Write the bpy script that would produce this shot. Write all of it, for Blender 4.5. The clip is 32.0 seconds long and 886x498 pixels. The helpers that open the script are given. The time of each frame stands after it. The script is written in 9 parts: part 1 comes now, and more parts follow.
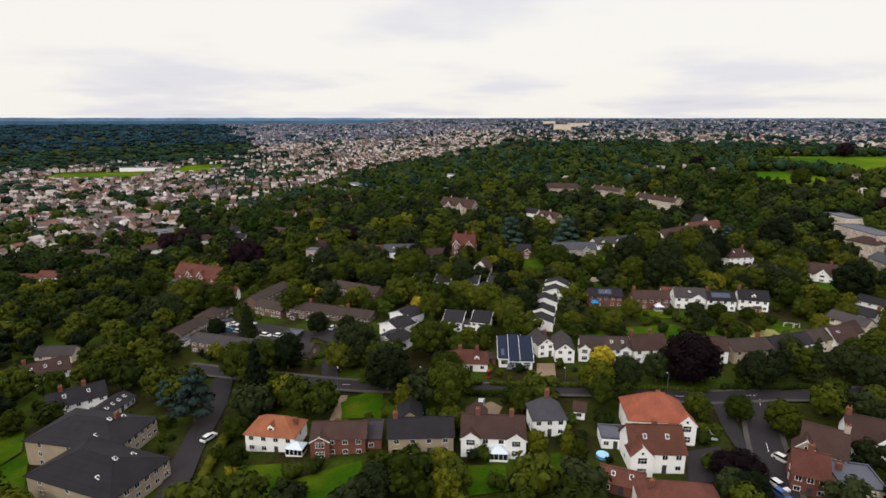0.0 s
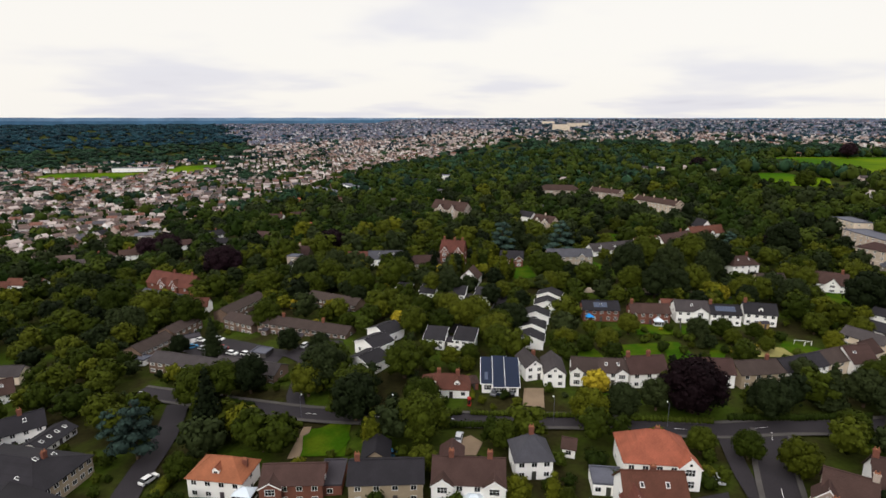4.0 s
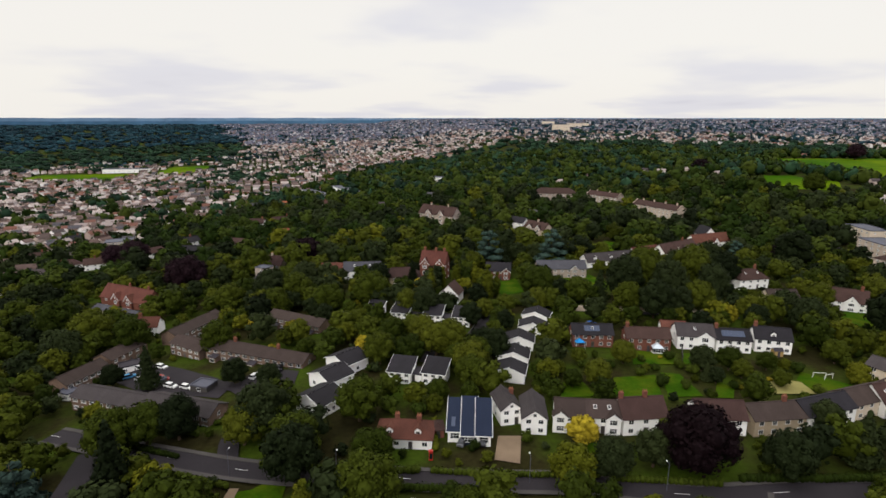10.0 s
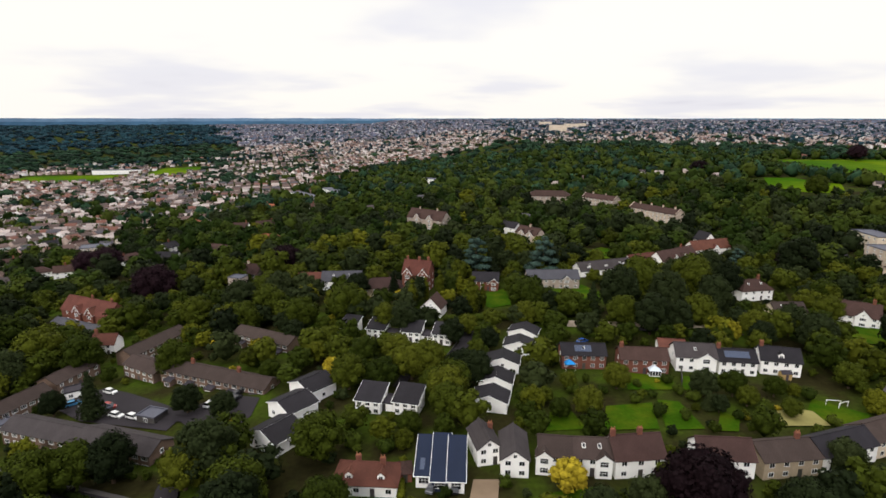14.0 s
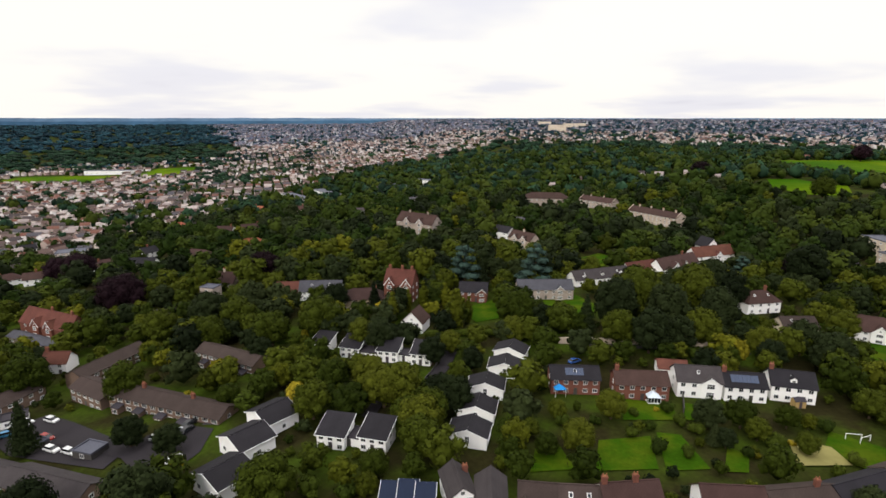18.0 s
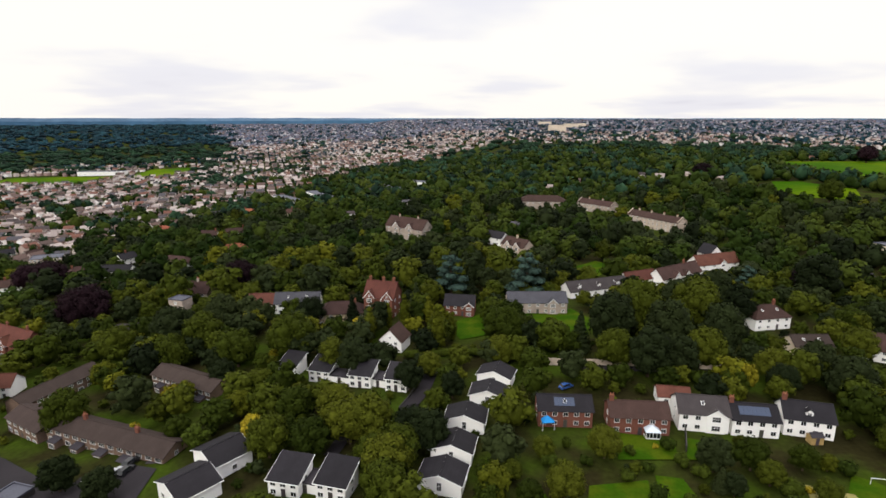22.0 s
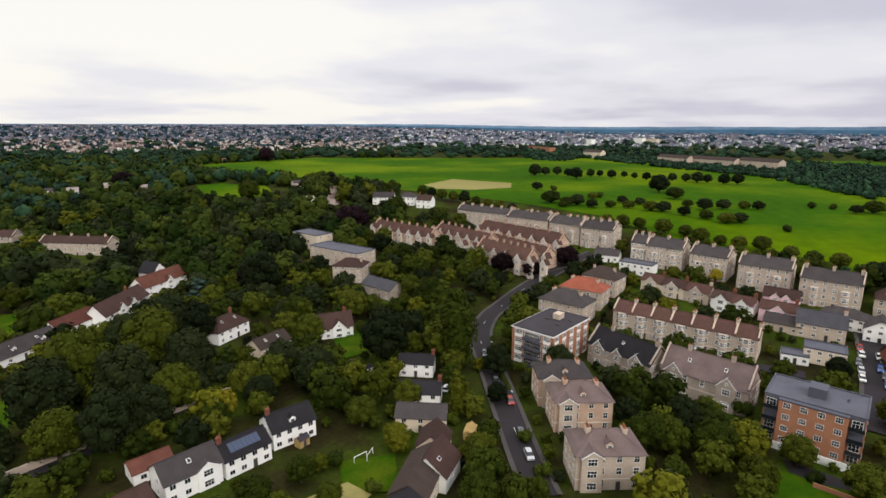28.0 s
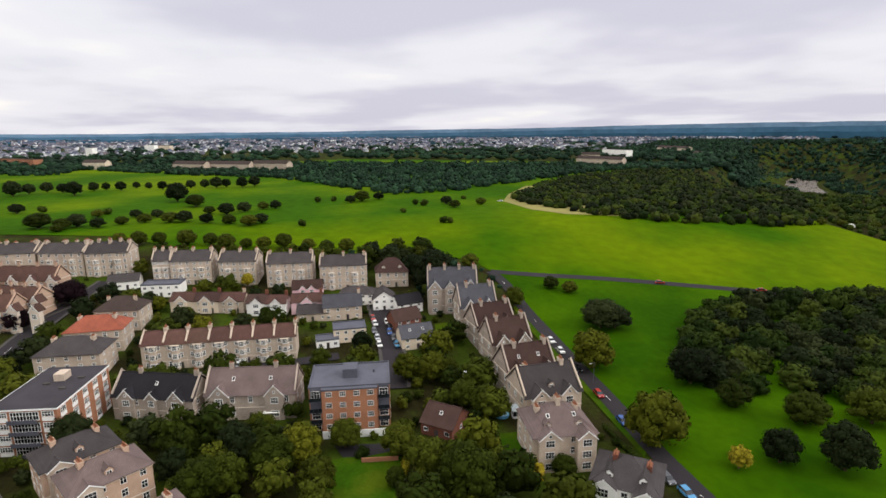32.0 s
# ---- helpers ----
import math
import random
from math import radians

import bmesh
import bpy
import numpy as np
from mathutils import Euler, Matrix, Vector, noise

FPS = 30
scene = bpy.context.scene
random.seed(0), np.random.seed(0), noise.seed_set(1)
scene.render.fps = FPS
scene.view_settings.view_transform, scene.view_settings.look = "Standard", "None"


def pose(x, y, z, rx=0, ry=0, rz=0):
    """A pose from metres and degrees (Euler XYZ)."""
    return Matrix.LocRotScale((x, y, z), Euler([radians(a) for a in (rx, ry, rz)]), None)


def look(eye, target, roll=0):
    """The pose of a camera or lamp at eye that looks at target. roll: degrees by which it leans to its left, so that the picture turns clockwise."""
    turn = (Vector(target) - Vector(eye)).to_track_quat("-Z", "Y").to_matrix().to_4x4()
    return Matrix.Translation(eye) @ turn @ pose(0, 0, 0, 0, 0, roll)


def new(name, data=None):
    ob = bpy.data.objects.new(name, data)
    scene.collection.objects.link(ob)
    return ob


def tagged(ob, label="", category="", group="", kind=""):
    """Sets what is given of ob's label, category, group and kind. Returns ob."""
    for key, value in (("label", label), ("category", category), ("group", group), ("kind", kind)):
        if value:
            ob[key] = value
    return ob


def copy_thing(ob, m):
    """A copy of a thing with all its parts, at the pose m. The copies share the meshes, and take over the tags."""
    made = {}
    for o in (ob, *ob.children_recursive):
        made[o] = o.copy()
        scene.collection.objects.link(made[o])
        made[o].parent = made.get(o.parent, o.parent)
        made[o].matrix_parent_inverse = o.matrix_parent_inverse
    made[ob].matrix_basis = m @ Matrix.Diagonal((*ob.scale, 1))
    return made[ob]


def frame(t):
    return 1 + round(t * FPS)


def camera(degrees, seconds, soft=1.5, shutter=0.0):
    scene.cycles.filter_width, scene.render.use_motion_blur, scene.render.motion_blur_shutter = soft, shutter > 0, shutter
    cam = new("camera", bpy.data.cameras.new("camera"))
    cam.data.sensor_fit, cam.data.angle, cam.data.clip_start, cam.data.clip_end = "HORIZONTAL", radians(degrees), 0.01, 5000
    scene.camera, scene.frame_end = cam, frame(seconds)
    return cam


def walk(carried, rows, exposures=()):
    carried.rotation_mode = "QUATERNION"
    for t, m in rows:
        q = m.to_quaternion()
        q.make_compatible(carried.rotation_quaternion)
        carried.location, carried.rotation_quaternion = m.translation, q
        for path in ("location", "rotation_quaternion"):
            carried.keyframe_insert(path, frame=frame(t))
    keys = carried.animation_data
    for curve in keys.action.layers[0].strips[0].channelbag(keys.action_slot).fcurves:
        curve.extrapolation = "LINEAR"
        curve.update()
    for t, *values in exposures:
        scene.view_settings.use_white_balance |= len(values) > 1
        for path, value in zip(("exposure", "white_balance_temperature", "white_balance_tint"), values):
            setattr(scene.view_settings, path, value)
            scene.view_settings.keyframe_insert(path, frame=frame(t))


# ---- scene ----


def eye(x, y, z, yaw, pitch, roll):
    """Camera pose: yaw clockwise from +y, pitch downwards, roll; degrees."""
    return pose(x, y, z, 90 - pitch, 0, -yaw) @ pose(0, 0, 0, 0, 0, roll)


PATH = [
    (0, eye(0.00, -0.00, 77.40, 0.000, 13.409, 0.03)),
    (1, eye(1.63, 4.23, 77.41, -0.100, 13.374, 0.03)),
    (2, eye(3.29, 8.46, 77.40, -0.119, 13.439, 0.03)),
    (3, eye(4.92, 12.72, 77.38, -0.097, 13.418, 0.03)),
    (4, eye(6.58, 16.96, 77.36, 0.021, 13.418, 0.03)),
    (5, eye(8.27, 21.18, 77.33, 0.030, 13.397, 0.03)),
    (6, eye(9.97, 25.36, 77.32, 0.024, 13.403, 0.03)),
    (7, eye(11.72, 29.47, 77.33, 0.071, 13.366, 0.03)),
    (8, eye(13.48, 33.58, 77.31, -0.022, 13.353, 0.03)),
    (9, eye(15.22, 37.70, 77.27, -0.101, 13.369, 0.03)),
    (10, eye(16.94, 41.83, 77.25, -0.109, 13.402, 0.03)),
    (11, eye(18.61, 46.00, 77.32, -0.104, 13.435, 0.03)),
    (12, eye(20.32, 50.20, 77.42, -0.103, 13.422, 0.03)),
    (13, eye(21.99, 54.38, 77.44, 0.045, 13.351, 0.03)),
    (14, eye(23.62, 58.56, 77.39, 0.088, 13.369, 0.03)),
    (15, eye(25.28, 62.77, 77.36, 0.109, 13.355, 0.03)),
    (16, eye(26.96, 66.97, 77.33, 0.134, 13.387, 0.03)),
    (17, eye(28.67, 71.16, 77.30, 0.129, 13.401, 0.03)),
    (18, eye(30.41, 75.38, 77.28, 0.056, 13.389, 0.03)),
    (19, eye(32.09, 79.63, 77.32, 0.045, 13.374, 0.03)),
    (20, eye(33.76, 83.82, 77.42, 0.029, 13.362, 0.03)),
    (21, eye(35.50, 87.98, 77.51, -0.018, 13.364, 0.03)),
    (22, eye(37.21, 92.11, 77.57, -0.046, 13.391, 0.03)),
    (23, eye(38.86, 96.18, 77.61, -0.062, 13.421, 0.03)),
    (24, eye(40.55, 100.20, 77.71, -0.098, 13.397, 0.03)),
    (25, eye(42.30, 104.06, 77.88, -0.178, 13.365, 0.03)),
    (26, eye(44.07, 107.83, 78.05, -0.306, 13.357, -0.02)),
    (26.5, eye(44.95, 109.71, 78.14, -0.369, 13.353, -0.02)),
    (27, eye(45.48, 111.78, 77.79, 0.696, 13.321, -0.16)),
    (27.3, eye(46.43, 112.68, 77.90, 13.309, 13.251, -0.16)),
    (27.5, eye(47.03, 113.29, 77.71, 25.431, 13.173, -0.14)),
    (27.6, eye(47.37, 113.58, 77.65, 31.282, 13.117, -0.11)),
    (28, eye(48.66, 114.80, 77.32, 55.528, 12.802, 0.03)),
    (28.5, eye(50.62, 115.74, 76.89, 82.907, 12.369, 0.08)),
    (29, eye(52.49, 115.42, 75.92, 94.179, 12.061, -0.07)),
    (29.5, eye(54.52, 115.04, 75.75, 97.868, 12.009, -0.27)),
    (30, eye(56.60, 114.64, 75.78, 99.305, 12.154, -0.43)),
    (30.5, eye(58.74, 114.24, 75.84, 100.176, 12.178, -0.50)),
    (31, eye(60.93, 113.84, 75.91, 100.990, 12.243, -0.51)),
    (31.5, eye(63.16, 113.45, 75.99, 101.761, 12.331, -0.51)),
    (32, eye(65.41, 113.05, 76.09, 102.461, 12.370, -0.49)),
]
cam = camera(78.17, 32.0, soft=1.55)
walk(cam, PATH, exposures=[(0, -0.16), (6, -0.1), (8.5, -0.18), (10.5, -0.2), (13, -0.04), (17, 0.0), (26.5, 0.0), (28.0, -0.1), (30.0, 0.0), (32, 0.0)])

# ---- world and light: a bright overcast sky, thinner to the north, heavier grey cloud to the east and south
SUN_EL, SUN_AZ = 36, 205
world = bpy.data.worlds.new("overcast_sky")
scene.world = world
world.use_nodes = True
wn, wl = world.node_tree.nodes, world.node_tree.links
wn.clear()
w_out = wn.new("ShaderNodeOutputWorld")
w_bg = wn.new("ShaderNodeBackground")
w_sky = wn.new("ShaderNodeTexSky")
w_sky.sky_type = "NISHITA"
w_sky.sun_disc = False
w_sky.sun_elevation, w_sky.sun_rotation = radians(SUN_EL), radians(SUN_AZ)
w_sky.dust_density = 3.0
w_gain = wn.new("ShaderNodeMix")
w_gain.data_type, w_gain.blend_type = "RGBA", "MULTIPLY"
w_gain.inputs[0].default_value = 1.0
w_gain.inputs[7].default_value = (0.1, 0.1, 0.1, 1)
w_co = wn.new("ShaderNodeTexCoord")
w_sep = wn.new("ShaderNodeSeparateXYZ")
wl.new(w_co.outputs["Generated"], w_sep.inputs[0])


def wmath(op, a, b=None, c=None):
    n = wn.new("ShaderNodeMath")
    n.operation = op
    for i, v in enumerate((a, b, c)):
        if v is None:
            continue
        if hasattr(v, "is_linked"):
            wl.new(v, n.inputs[i])
        else:
            n.inputs[i].default_value = v
    return n.outputs[0]


# the cloud deck seen in perspective: direction over height
w_h = wmath("ADD", wmath("MAXIMUM", w_sep.outputs[2], 0.0), 0.12)
w_u, w_v = wmath("DIVIDE", w_sep.outputs[0], w_h), wmath("DIVIDE", w_sep.outputs[1], w_h)
w_vec = wn.new("ShaderNodeCombineXYZ")
wl.new(w_u, w_vec.inputs[0])
wl.new(w_v, w_vec.inputs[1])
w_n1 = wn.new("ShaderNodeTexNoise")
w_n1.inputs["Scale"].default_value = 0.5
w_n1.inputs["Detail"].default_value = 4.0
w_n1.inputs["Roughness"].default_value = 0.46
wl.new(w_vec.outputs[0], w_n1.inputs["Vector"])
# heavier deck towards the east-south-east
w_dir = wmath("ADD", wmath("MULTIPLY", w_sep.outputs[0], 0.95), wmath("MULTIPLY", w_sep.outputs[1], -0.45))
w_heavy = wn.new("ShaderNodeMapRange")
w_heavy.interpolation_type = "SMOOTHSTEP"
w_heavy.inputs[1].default_value, w_heavy.inputs[2].default_value = 0.1, 0.95
wl.new(w_dir, w_heavy.inputs[0])
w_cover = wmath("ADD", w_n1.outputs[0], wmath("MULTIPLY", w_heavy.outputs[0], 0.20))
w_ramp = wn.new("ShaderNodeValToRGB")
w_ramp.color_ramp.interpolation = "EASE"
w_ramp.color_ramp.elements[0].position, w_ramp.color_ramp.elements[0].color = 0.46, (1.13, 1.09, 1.03, 1)
w_ramp.color_ramp.elements[1].position, w_ramp.color_ramp.elements[1].color = 0.82, (0.70, 0.685, 0.79, 1)
e = w_ramp.color_ramp.elements.new(0.62)
e.color = (0.93, 0.915, 0.97, 1)
wl.new(w_cover, w_ramp.inputs[0])
w_mix = wn.new("ShaderNodeMix")
w_mix.data_type = "RGBA"
w_mix.inputs[0].default_value = 0.90
wl.new(w_sky.outputs[0], w_gain.inputs[6])
wl.new(w_gain.outputs[2], w_mix.inputs[6])
wl.new(w_ramp.outputs[0], w_mix.inputs[7])
wl.new(w_mix.outputs[2], w_bg.inputs[0])
# an overcast sky is brightest overhead
w_zen = wn.new("ShaderNodeMapRange")
w_zen.interpolation_type = "SMOOTHSTEP"
w_zen.inputs[1].default_value, w_zen.inputs[2].default_value = 0.36, 0.95
w_zen.inputs[3].default_value, w_zen.inputs[4].default_value = 1.0, 2.3
wl.new(w_sep.outputs[2], w_zen.inputs[0])
wl.new(w_zen.outputs[0], w_bg.inputs[1])
wl.new(w_bg.outputs[0], w_out.inputs[0])
sun_data = bpy.data.lights.new("sun", "SUN")
sun_data.energy, sun_data.angle, sun_data.color = 1.5, radians(20), (1.0, 0.96, 0.9)
sun = new("sun", sun_data)
sun.matrix_world = look((200 * math.sin(radians(SUN_AZ)), 200 * math.cos(radians(SUN_AZ)), 200 * math.tan(radians(SUN_EL))), (0, 0, 0))

# ---- materials


def material(name, color, rough=0.8, vary=0.25, scale=0.4, fine=6.0, bump=0.2, hue=0.0, island=0.0, metal=0.0, tint=None, bricks=None, palette=()):
    """Two scales of noise in the colour, a fine bump, and a random shade for each object or island."""
    m = bpy.data.materials.new(name)
    m.use_nodes = True
    n, l = m.node_tree.nodes, m.node_tree.links
    b = n["Principled BSDF"]
    b.inputs["Roughness"].default_value = rough
    b.inputs["Metallic"].default_value = metal
    b.inputs["Specular IOR Level"].default_value = 0.5 if rough < 0.55 else (0.12 if rough < 0.93 else 0.02)
    co = n.new("ShaderNodeTexCoord")
    big, small = n.new("ShaderNodeTexNoise"), n.new("ShaderNodeTexNoise")
    big.inputs["Scale"].default_value, small.inputs["Scale"].default_value = scale, fine
    big.inputs["Detail"].default_value, small.inputs["Detail"].default_value = 4, 3
    for t in (big, small):
        l.new(co.outputs["Object"], t.inputs["Vector"])
    add = n.new("ShaderNodeMath")
    add.operation = "MULTIPLY_ADD"
    l.new(big.outputs[0], add.inputs[0])
    add.inputs[1].default_value = 0.6
    half = n.new("ShaderNodeMath")
    half.operation = "MULTIPLY"
    half.inputs[1].default_value = 0.4
    l.new(small.outputs[0], half.inputs[0])
    l.new(half.outputs[0], add.inputs[2])
    rng = n.new("ShaderNodeMapRange")
    rng.inputs[1].default_value, rng.inputs[2].default_value = 0.3, 0.7
    rng.inputs[3].default_value, rng.inputs[4].default_value = 1 - vary, 1 + vary
    l.new(add.outputs[0], rng.inputs[0])
    hsv = n.new("ShaderNodeHueSaturation")
    hsv.inputs["Color"].default_value = (*color, 1)
    if tint:
        mix = n.new("ShaderNodeMix")
        mix.data_type = "RGBA"
        mix.inputs[6].default_value, mix.inputs[7].default_value = (*color, 1), (*tint, 1)
        sharp = n.new("ShaderNodeMapRange")
        sharp.inputs[1].default_value, sharp.inputs[2].default_value = 0.42, 0.62
        l.new(big.outputs[0], sharp.inputs[0])
        l.new(sharp.outputs[0], mix.inputs[0])
        l.new(mix.outputs[2], hsv.inputs["Color"])
    if bricks:
        bt = n.new("ShaderNodeTexBrick")
        bt.inputs["Color1"].default_value, bt.inputs["Color2"].default_value = (*color, 1), (*[c * 0.9 for c in color], 1)
        bt.inputs["Mortar"].default_value = (*[c * 0.82 for c in color], 1)
        bt.inputs["Scale"].default_value = 1.0
        bt.inputs["Brick Width"].default_value, bt.inputs["Row Height"].default_value = bricks
        bt.inputs["Mortar Size"].default_value = bricks[1] * 0.08
        mp = n.new("ShaderNodeMapping")
        mp.inputs["Rotation"].default_value = (radians(90), 0, radians(30))
        l.new(co.outputs["Object"], mp.inputs[0])
        l.new(mp.outputs[0], bt.inputs["Vector"])
        l.new(bt.outputs[0], hsv.inputs["Color"])
    if palette:
        pr = n.new("ShaderNodeValToRGB")
        pr.color_ramp.interpolation = "CONSTANT"
        while len(pr.color_ramp.elements) < len(palette):
            pr.color_ramp.elements.new(0.5)
        for i, c in enumerate(palette):
            pr.color_ramp.elements[i].position, pr.color_ramp.elements[i].color = i / len(palette), (*c, 1)
        l.new(n.new("ShaderNodeNewGeometry").outputs["Random Per Island"], pr.inputs[0])
        l.new(pr.outputs[0], hsv.inputs["Color"])
    l.new(rng.outputs[0], hsv.inputs["Value"])
    if hue or island:
        src = n.new("ShaderNodeNewGeometry").outputs["Random Per Island"] if island else n.new("ShaderNodeObjectInfo").outputs["Random"]
        mr = n.new("ShaderNodeMapRange")
        mr.inputs[3].default_value, mr.inputs[4].default_value = 0.5 - (hue or 0.0), 0.5 + (hue or 0.0)
        l.new(src, mr.inputs[0])
        l.new(mr.outputs[0], hsv.inputs["Hue"])
        vr = n.new("ShaderNodeMapRange")
        k = island or 0.18
        vr.inputs[3].default_value, vr.inputs[4].default_value = 1 - k, 1 + k
        wob = n.new("ShaderNodeMath")
        wob.operation = "FRACT"
        m7 = n.new("ShaderNodeMath")
        m7.operation = "MULTIPLY"
        m7.inputs[1].default_value = 7.31
        l.new(src, m7.inputs[0])
        l.new(m7.outputs[0], wob.inputs[0])
        l.new(wob.outputs[0], vr.inputs[0])
        mul = n.new("ShaderNodeMath")
        mul.operation = "MULTIPLY"
        l.new(vr.outputs[0], mul.inputs[0])
        l.new(rng.outputs[0], mul.inputs[1])
        l.new(mul.outputs[0], hsv.inputs["Value"])
    l.new(hsv.outputs[0], b.inputs["Base Color"])
    if bump:
        bp = n.new("ShaderNodeBump")
        bp.inputs["Strength"].default_value = bump
        bp.inputs["Distance"].default_value = 0.05
        l.new(small.outputs[0], bp.inputs["Height"])
        l.new(bp.outputs[0], b.inputs["Normal"])
    return m


def leafy(name, color, hue=0.022, spread=0.3):
    """Foliage: every clump of leaves its own shade, every tree its own tone, the brighter ones yellower."""
    m = bpy.data.materials.new(name)
    m.use_nodes = True
    n, l = m.node_tree.nodes, m.node_tree.links
    b = n["Principled BSDF"]
    b.inputs["Roughness"].default_value = 0.75
    b.inputs["Specular IOR Level"].default_value = 0.04
    g, o, a = n.new("ShaderNodeNewGeometry"), n.new("ShaderNodeObjectInfo"), n.new("ShaderNodeAttribute")
    a.attribute_name = "tone"
    add, tone = n.new("ShaderNodeMath"), n.new("ShaderNodeMath")
    l.new(o.outputs["Random"], add.inputs[0])
    l.new(a.outputs["Fac"], add.inputs[1])
    tone.operation = "FRACT"
    l.new(add.outputs[0], tone.inputs[0])
    hsv = n.new("ShaderNodeHueSaturation")
    hsv.inputs["Color"].default_value = (*color, 1)
    h = n.new("ShaderNodeMapRange")
    h.inputs[3].default_value, h.inputs[4].default_value = 0.5 + hue * 0.7, 0.5 - hue
    l.new(tone.outputs[0], h.inputs[0])
    l.new(h.outputs[0], hsv.inputs["Hue"])
    v1, v2, mul = n.new("ShaderNodeMapRange"), n.new("ShaderNodeMapRange"), n.new("ShaderNodeMath")
    v1.inputs[3].default_value, v1.inputs[4].default_value = 1 - spread, 1 + spread
    v2.inputs[3].default_value, v2.inputs[4].default_value = 0.42, 1.46
    l.new(g.outputs["Random Per Island"], v1.inputs[0])
    l.new(tone.outputs[0], v2.inputs[0])
    mul.operation = "MULTIPLY"
    l.new(v1.outputs[0], mul.inputs[0])
    l.new(v2.outputs[0], mul.inputs[1])
    l.new(mul.outputs[0], hsv.inputs["Value"])
    l.new(hsv.outputs[0], b.inputs["Base Color"])
    return m


WHITE = material("white_render", (0.86, 0.85, 0.82), 0.85, 0.07, 0.25, 5, 0.1)
CREAM = material("cream_render", (0.64, 0.54, 0.42), 0.85, 0.10, 0.25, 5, 0.1)
PINK = material("pink_render", (0.82, 0.55, 0.60), 0.85, 0.08, 0.25, 5, 0.1)
BRICK = material("red_brick", (0.165, 0.066, 0.046), 0.9, 0.18, 0.3, 8, 0.3, bricks=(0.45, 0.15))
BROWN_BRICK = material("dull_brown_brick", (0.17, 0.115, 0.085), 0.9, 0.18, 0.3, 8, 0.3, bricks=(0.45, 0.15))
ORANGE_BRICK = material("orange_brick", (0.36, 0.165, 0.095), 0.9, 0.15, 0.3, 8, 0.3, bricks=(0.45, 0.15))
TAN = material("buff_stone_block", (0.36, 0.29, 0.20), 0.9, 0.15, 0.3, 6, 0.3, bricks=(0.6, 0.25))
STONE = material("grey_rubble_stone", (0.39, 0.325, 0.275), 0.95, 0.28, 0.35, 3, 0.5, bricks=(0.7, 0.3))
PALE = material("pale_limestone", (0.5, 0.41, 0.33), 0.9, 0.18, 0.3, 4, 0.3, bricks=(0.8, 0.35))
T_BROWN = material("brown_roof_tiles", (0.048, 0.027, 0.023), 0.8, 0.3, 0.3, 5, 0.5, hue=0.006, bricks=(0.5, 0.33))
T_RED = material("red_clay_tiles", (0.1, 0.037, 0.027), 0.8, 0.3, 0.3, 5, 0.5, hue=0.008, bricks=(0.5, 0.33))
T_RUST = material("rust_brown_tiles", (0.078, 0.041, 0.033), 0.8, 0.3, 0.3, 5, 0.5, hue=0.01, bricks=(0.5, 0.33))
TRIM = material("pale_stone_trim", (0.64, 0.55, 0.46), 0.9, 0.12, 0.3, 4, 0.1)
PINK_STONE = material("pinkish_buff_stone", (0.50, 0.35, 0.26), 0.9, 0.16, 0.3, 4, 0.3, bricks=(0.8, 0.35))
T_PINK = material("pinkish_weathered_slate", (0.13, 0.095, 0.09), 0.7, 0.3, 0.25, 5, 0.3, bricks=(0.4, 0.3), tint=(0.10, 0.10, 0.12))
T_ORANGE = material("weathered_orange_tiles", (0.22, 0.072, 0.04), 0.8, 0.3, 0.3, 5, 0.5, hue=0.008, bricks=(0.5, 0.33))
T_DARK = material("charcoal_roof_tiles", (0.017, 0.0155, 0.019), 0.7, 0.3, 0.3, 5, 0.4, hue=0.006, bricks=(0.5, 0.33))
T_GREY = material("grey_concrete_tiles", (0.05, 0.043, 0.044), 0.85, 0.28, 0.3, 5, 0.5, hue=0.006, bricks=(0.5, 0.33))
T_TAUPE = material("taupe_concrete_tiles", (0.046, 0.033, 0.029), 0.85, 0.28, 0.3, 5, 0.5, hue=0.006, bricks=(0.5, 0.33))
SLATE = material("blue_grey_slate", (0.062, 0.062, 0.073), 0.75, 0.25, 0.3, 5, 0.3, hue=0.006, bricks=(0.4, 0.3))
LEAD = material("lead_flat_roof", (0.08, 0.083, 0.105), 0.6, 0.25, 0.2, 3, 0.2)
FELT = material("dark_felt_roof", (0.04, 0.036, 0.042), 0.9, 0.3, 0.15, 4, 0.2)
BLUE_CLAD = material("dark_blue_cladding", (0.013, 0.019, 0.038), 0.8, 0.15, 0.3, 5, 0.15)
FRAME = material("white_window_frame", (0.82, 0.82, 0.80), 0.5, 0.03, 1, 8, 0.0)
GLASS = material("dark_window_glass", (0.012, 0.015, 0.018), 0.06, 0.1, 0.5, 2, 0.0)
SOLAR = material("solar_glass", (0.02, 0.035, 0.075), 0.4, 0.15, 0.5, 2, 0.0)
DOOR = material("dark_painted_door", (0.05, 0.04, 0.04), 0.4, 0.1, 1, 8, 0.0, hue=0.2)
POT = material("terracotta_pot", (0.22, 0.09, 0.05), 0.85, 0.2, 2, 9, 0.2)
ASPHALT = material("asphalt", (0.024, 0.021, 0.024), 0.85, 0.25, 0.06, 3, 0.2)
PAVING = material("concrete_paving", (0.062, 0.057, 0.054), 0.9, 0.2, 0.2, 4, 0.2)
GRAVEL = material("buff_gravel", (0.17, 0.125, 0.085), 0.95, 0.2, 0.2, 9, 0.5)
LAWN = material("mown_lawn", (0.024, 0.062, 0.002), 0.95, 0.3, 0.12, 1.2, 0.4, tint=(0.042, 0.064, 0.003))
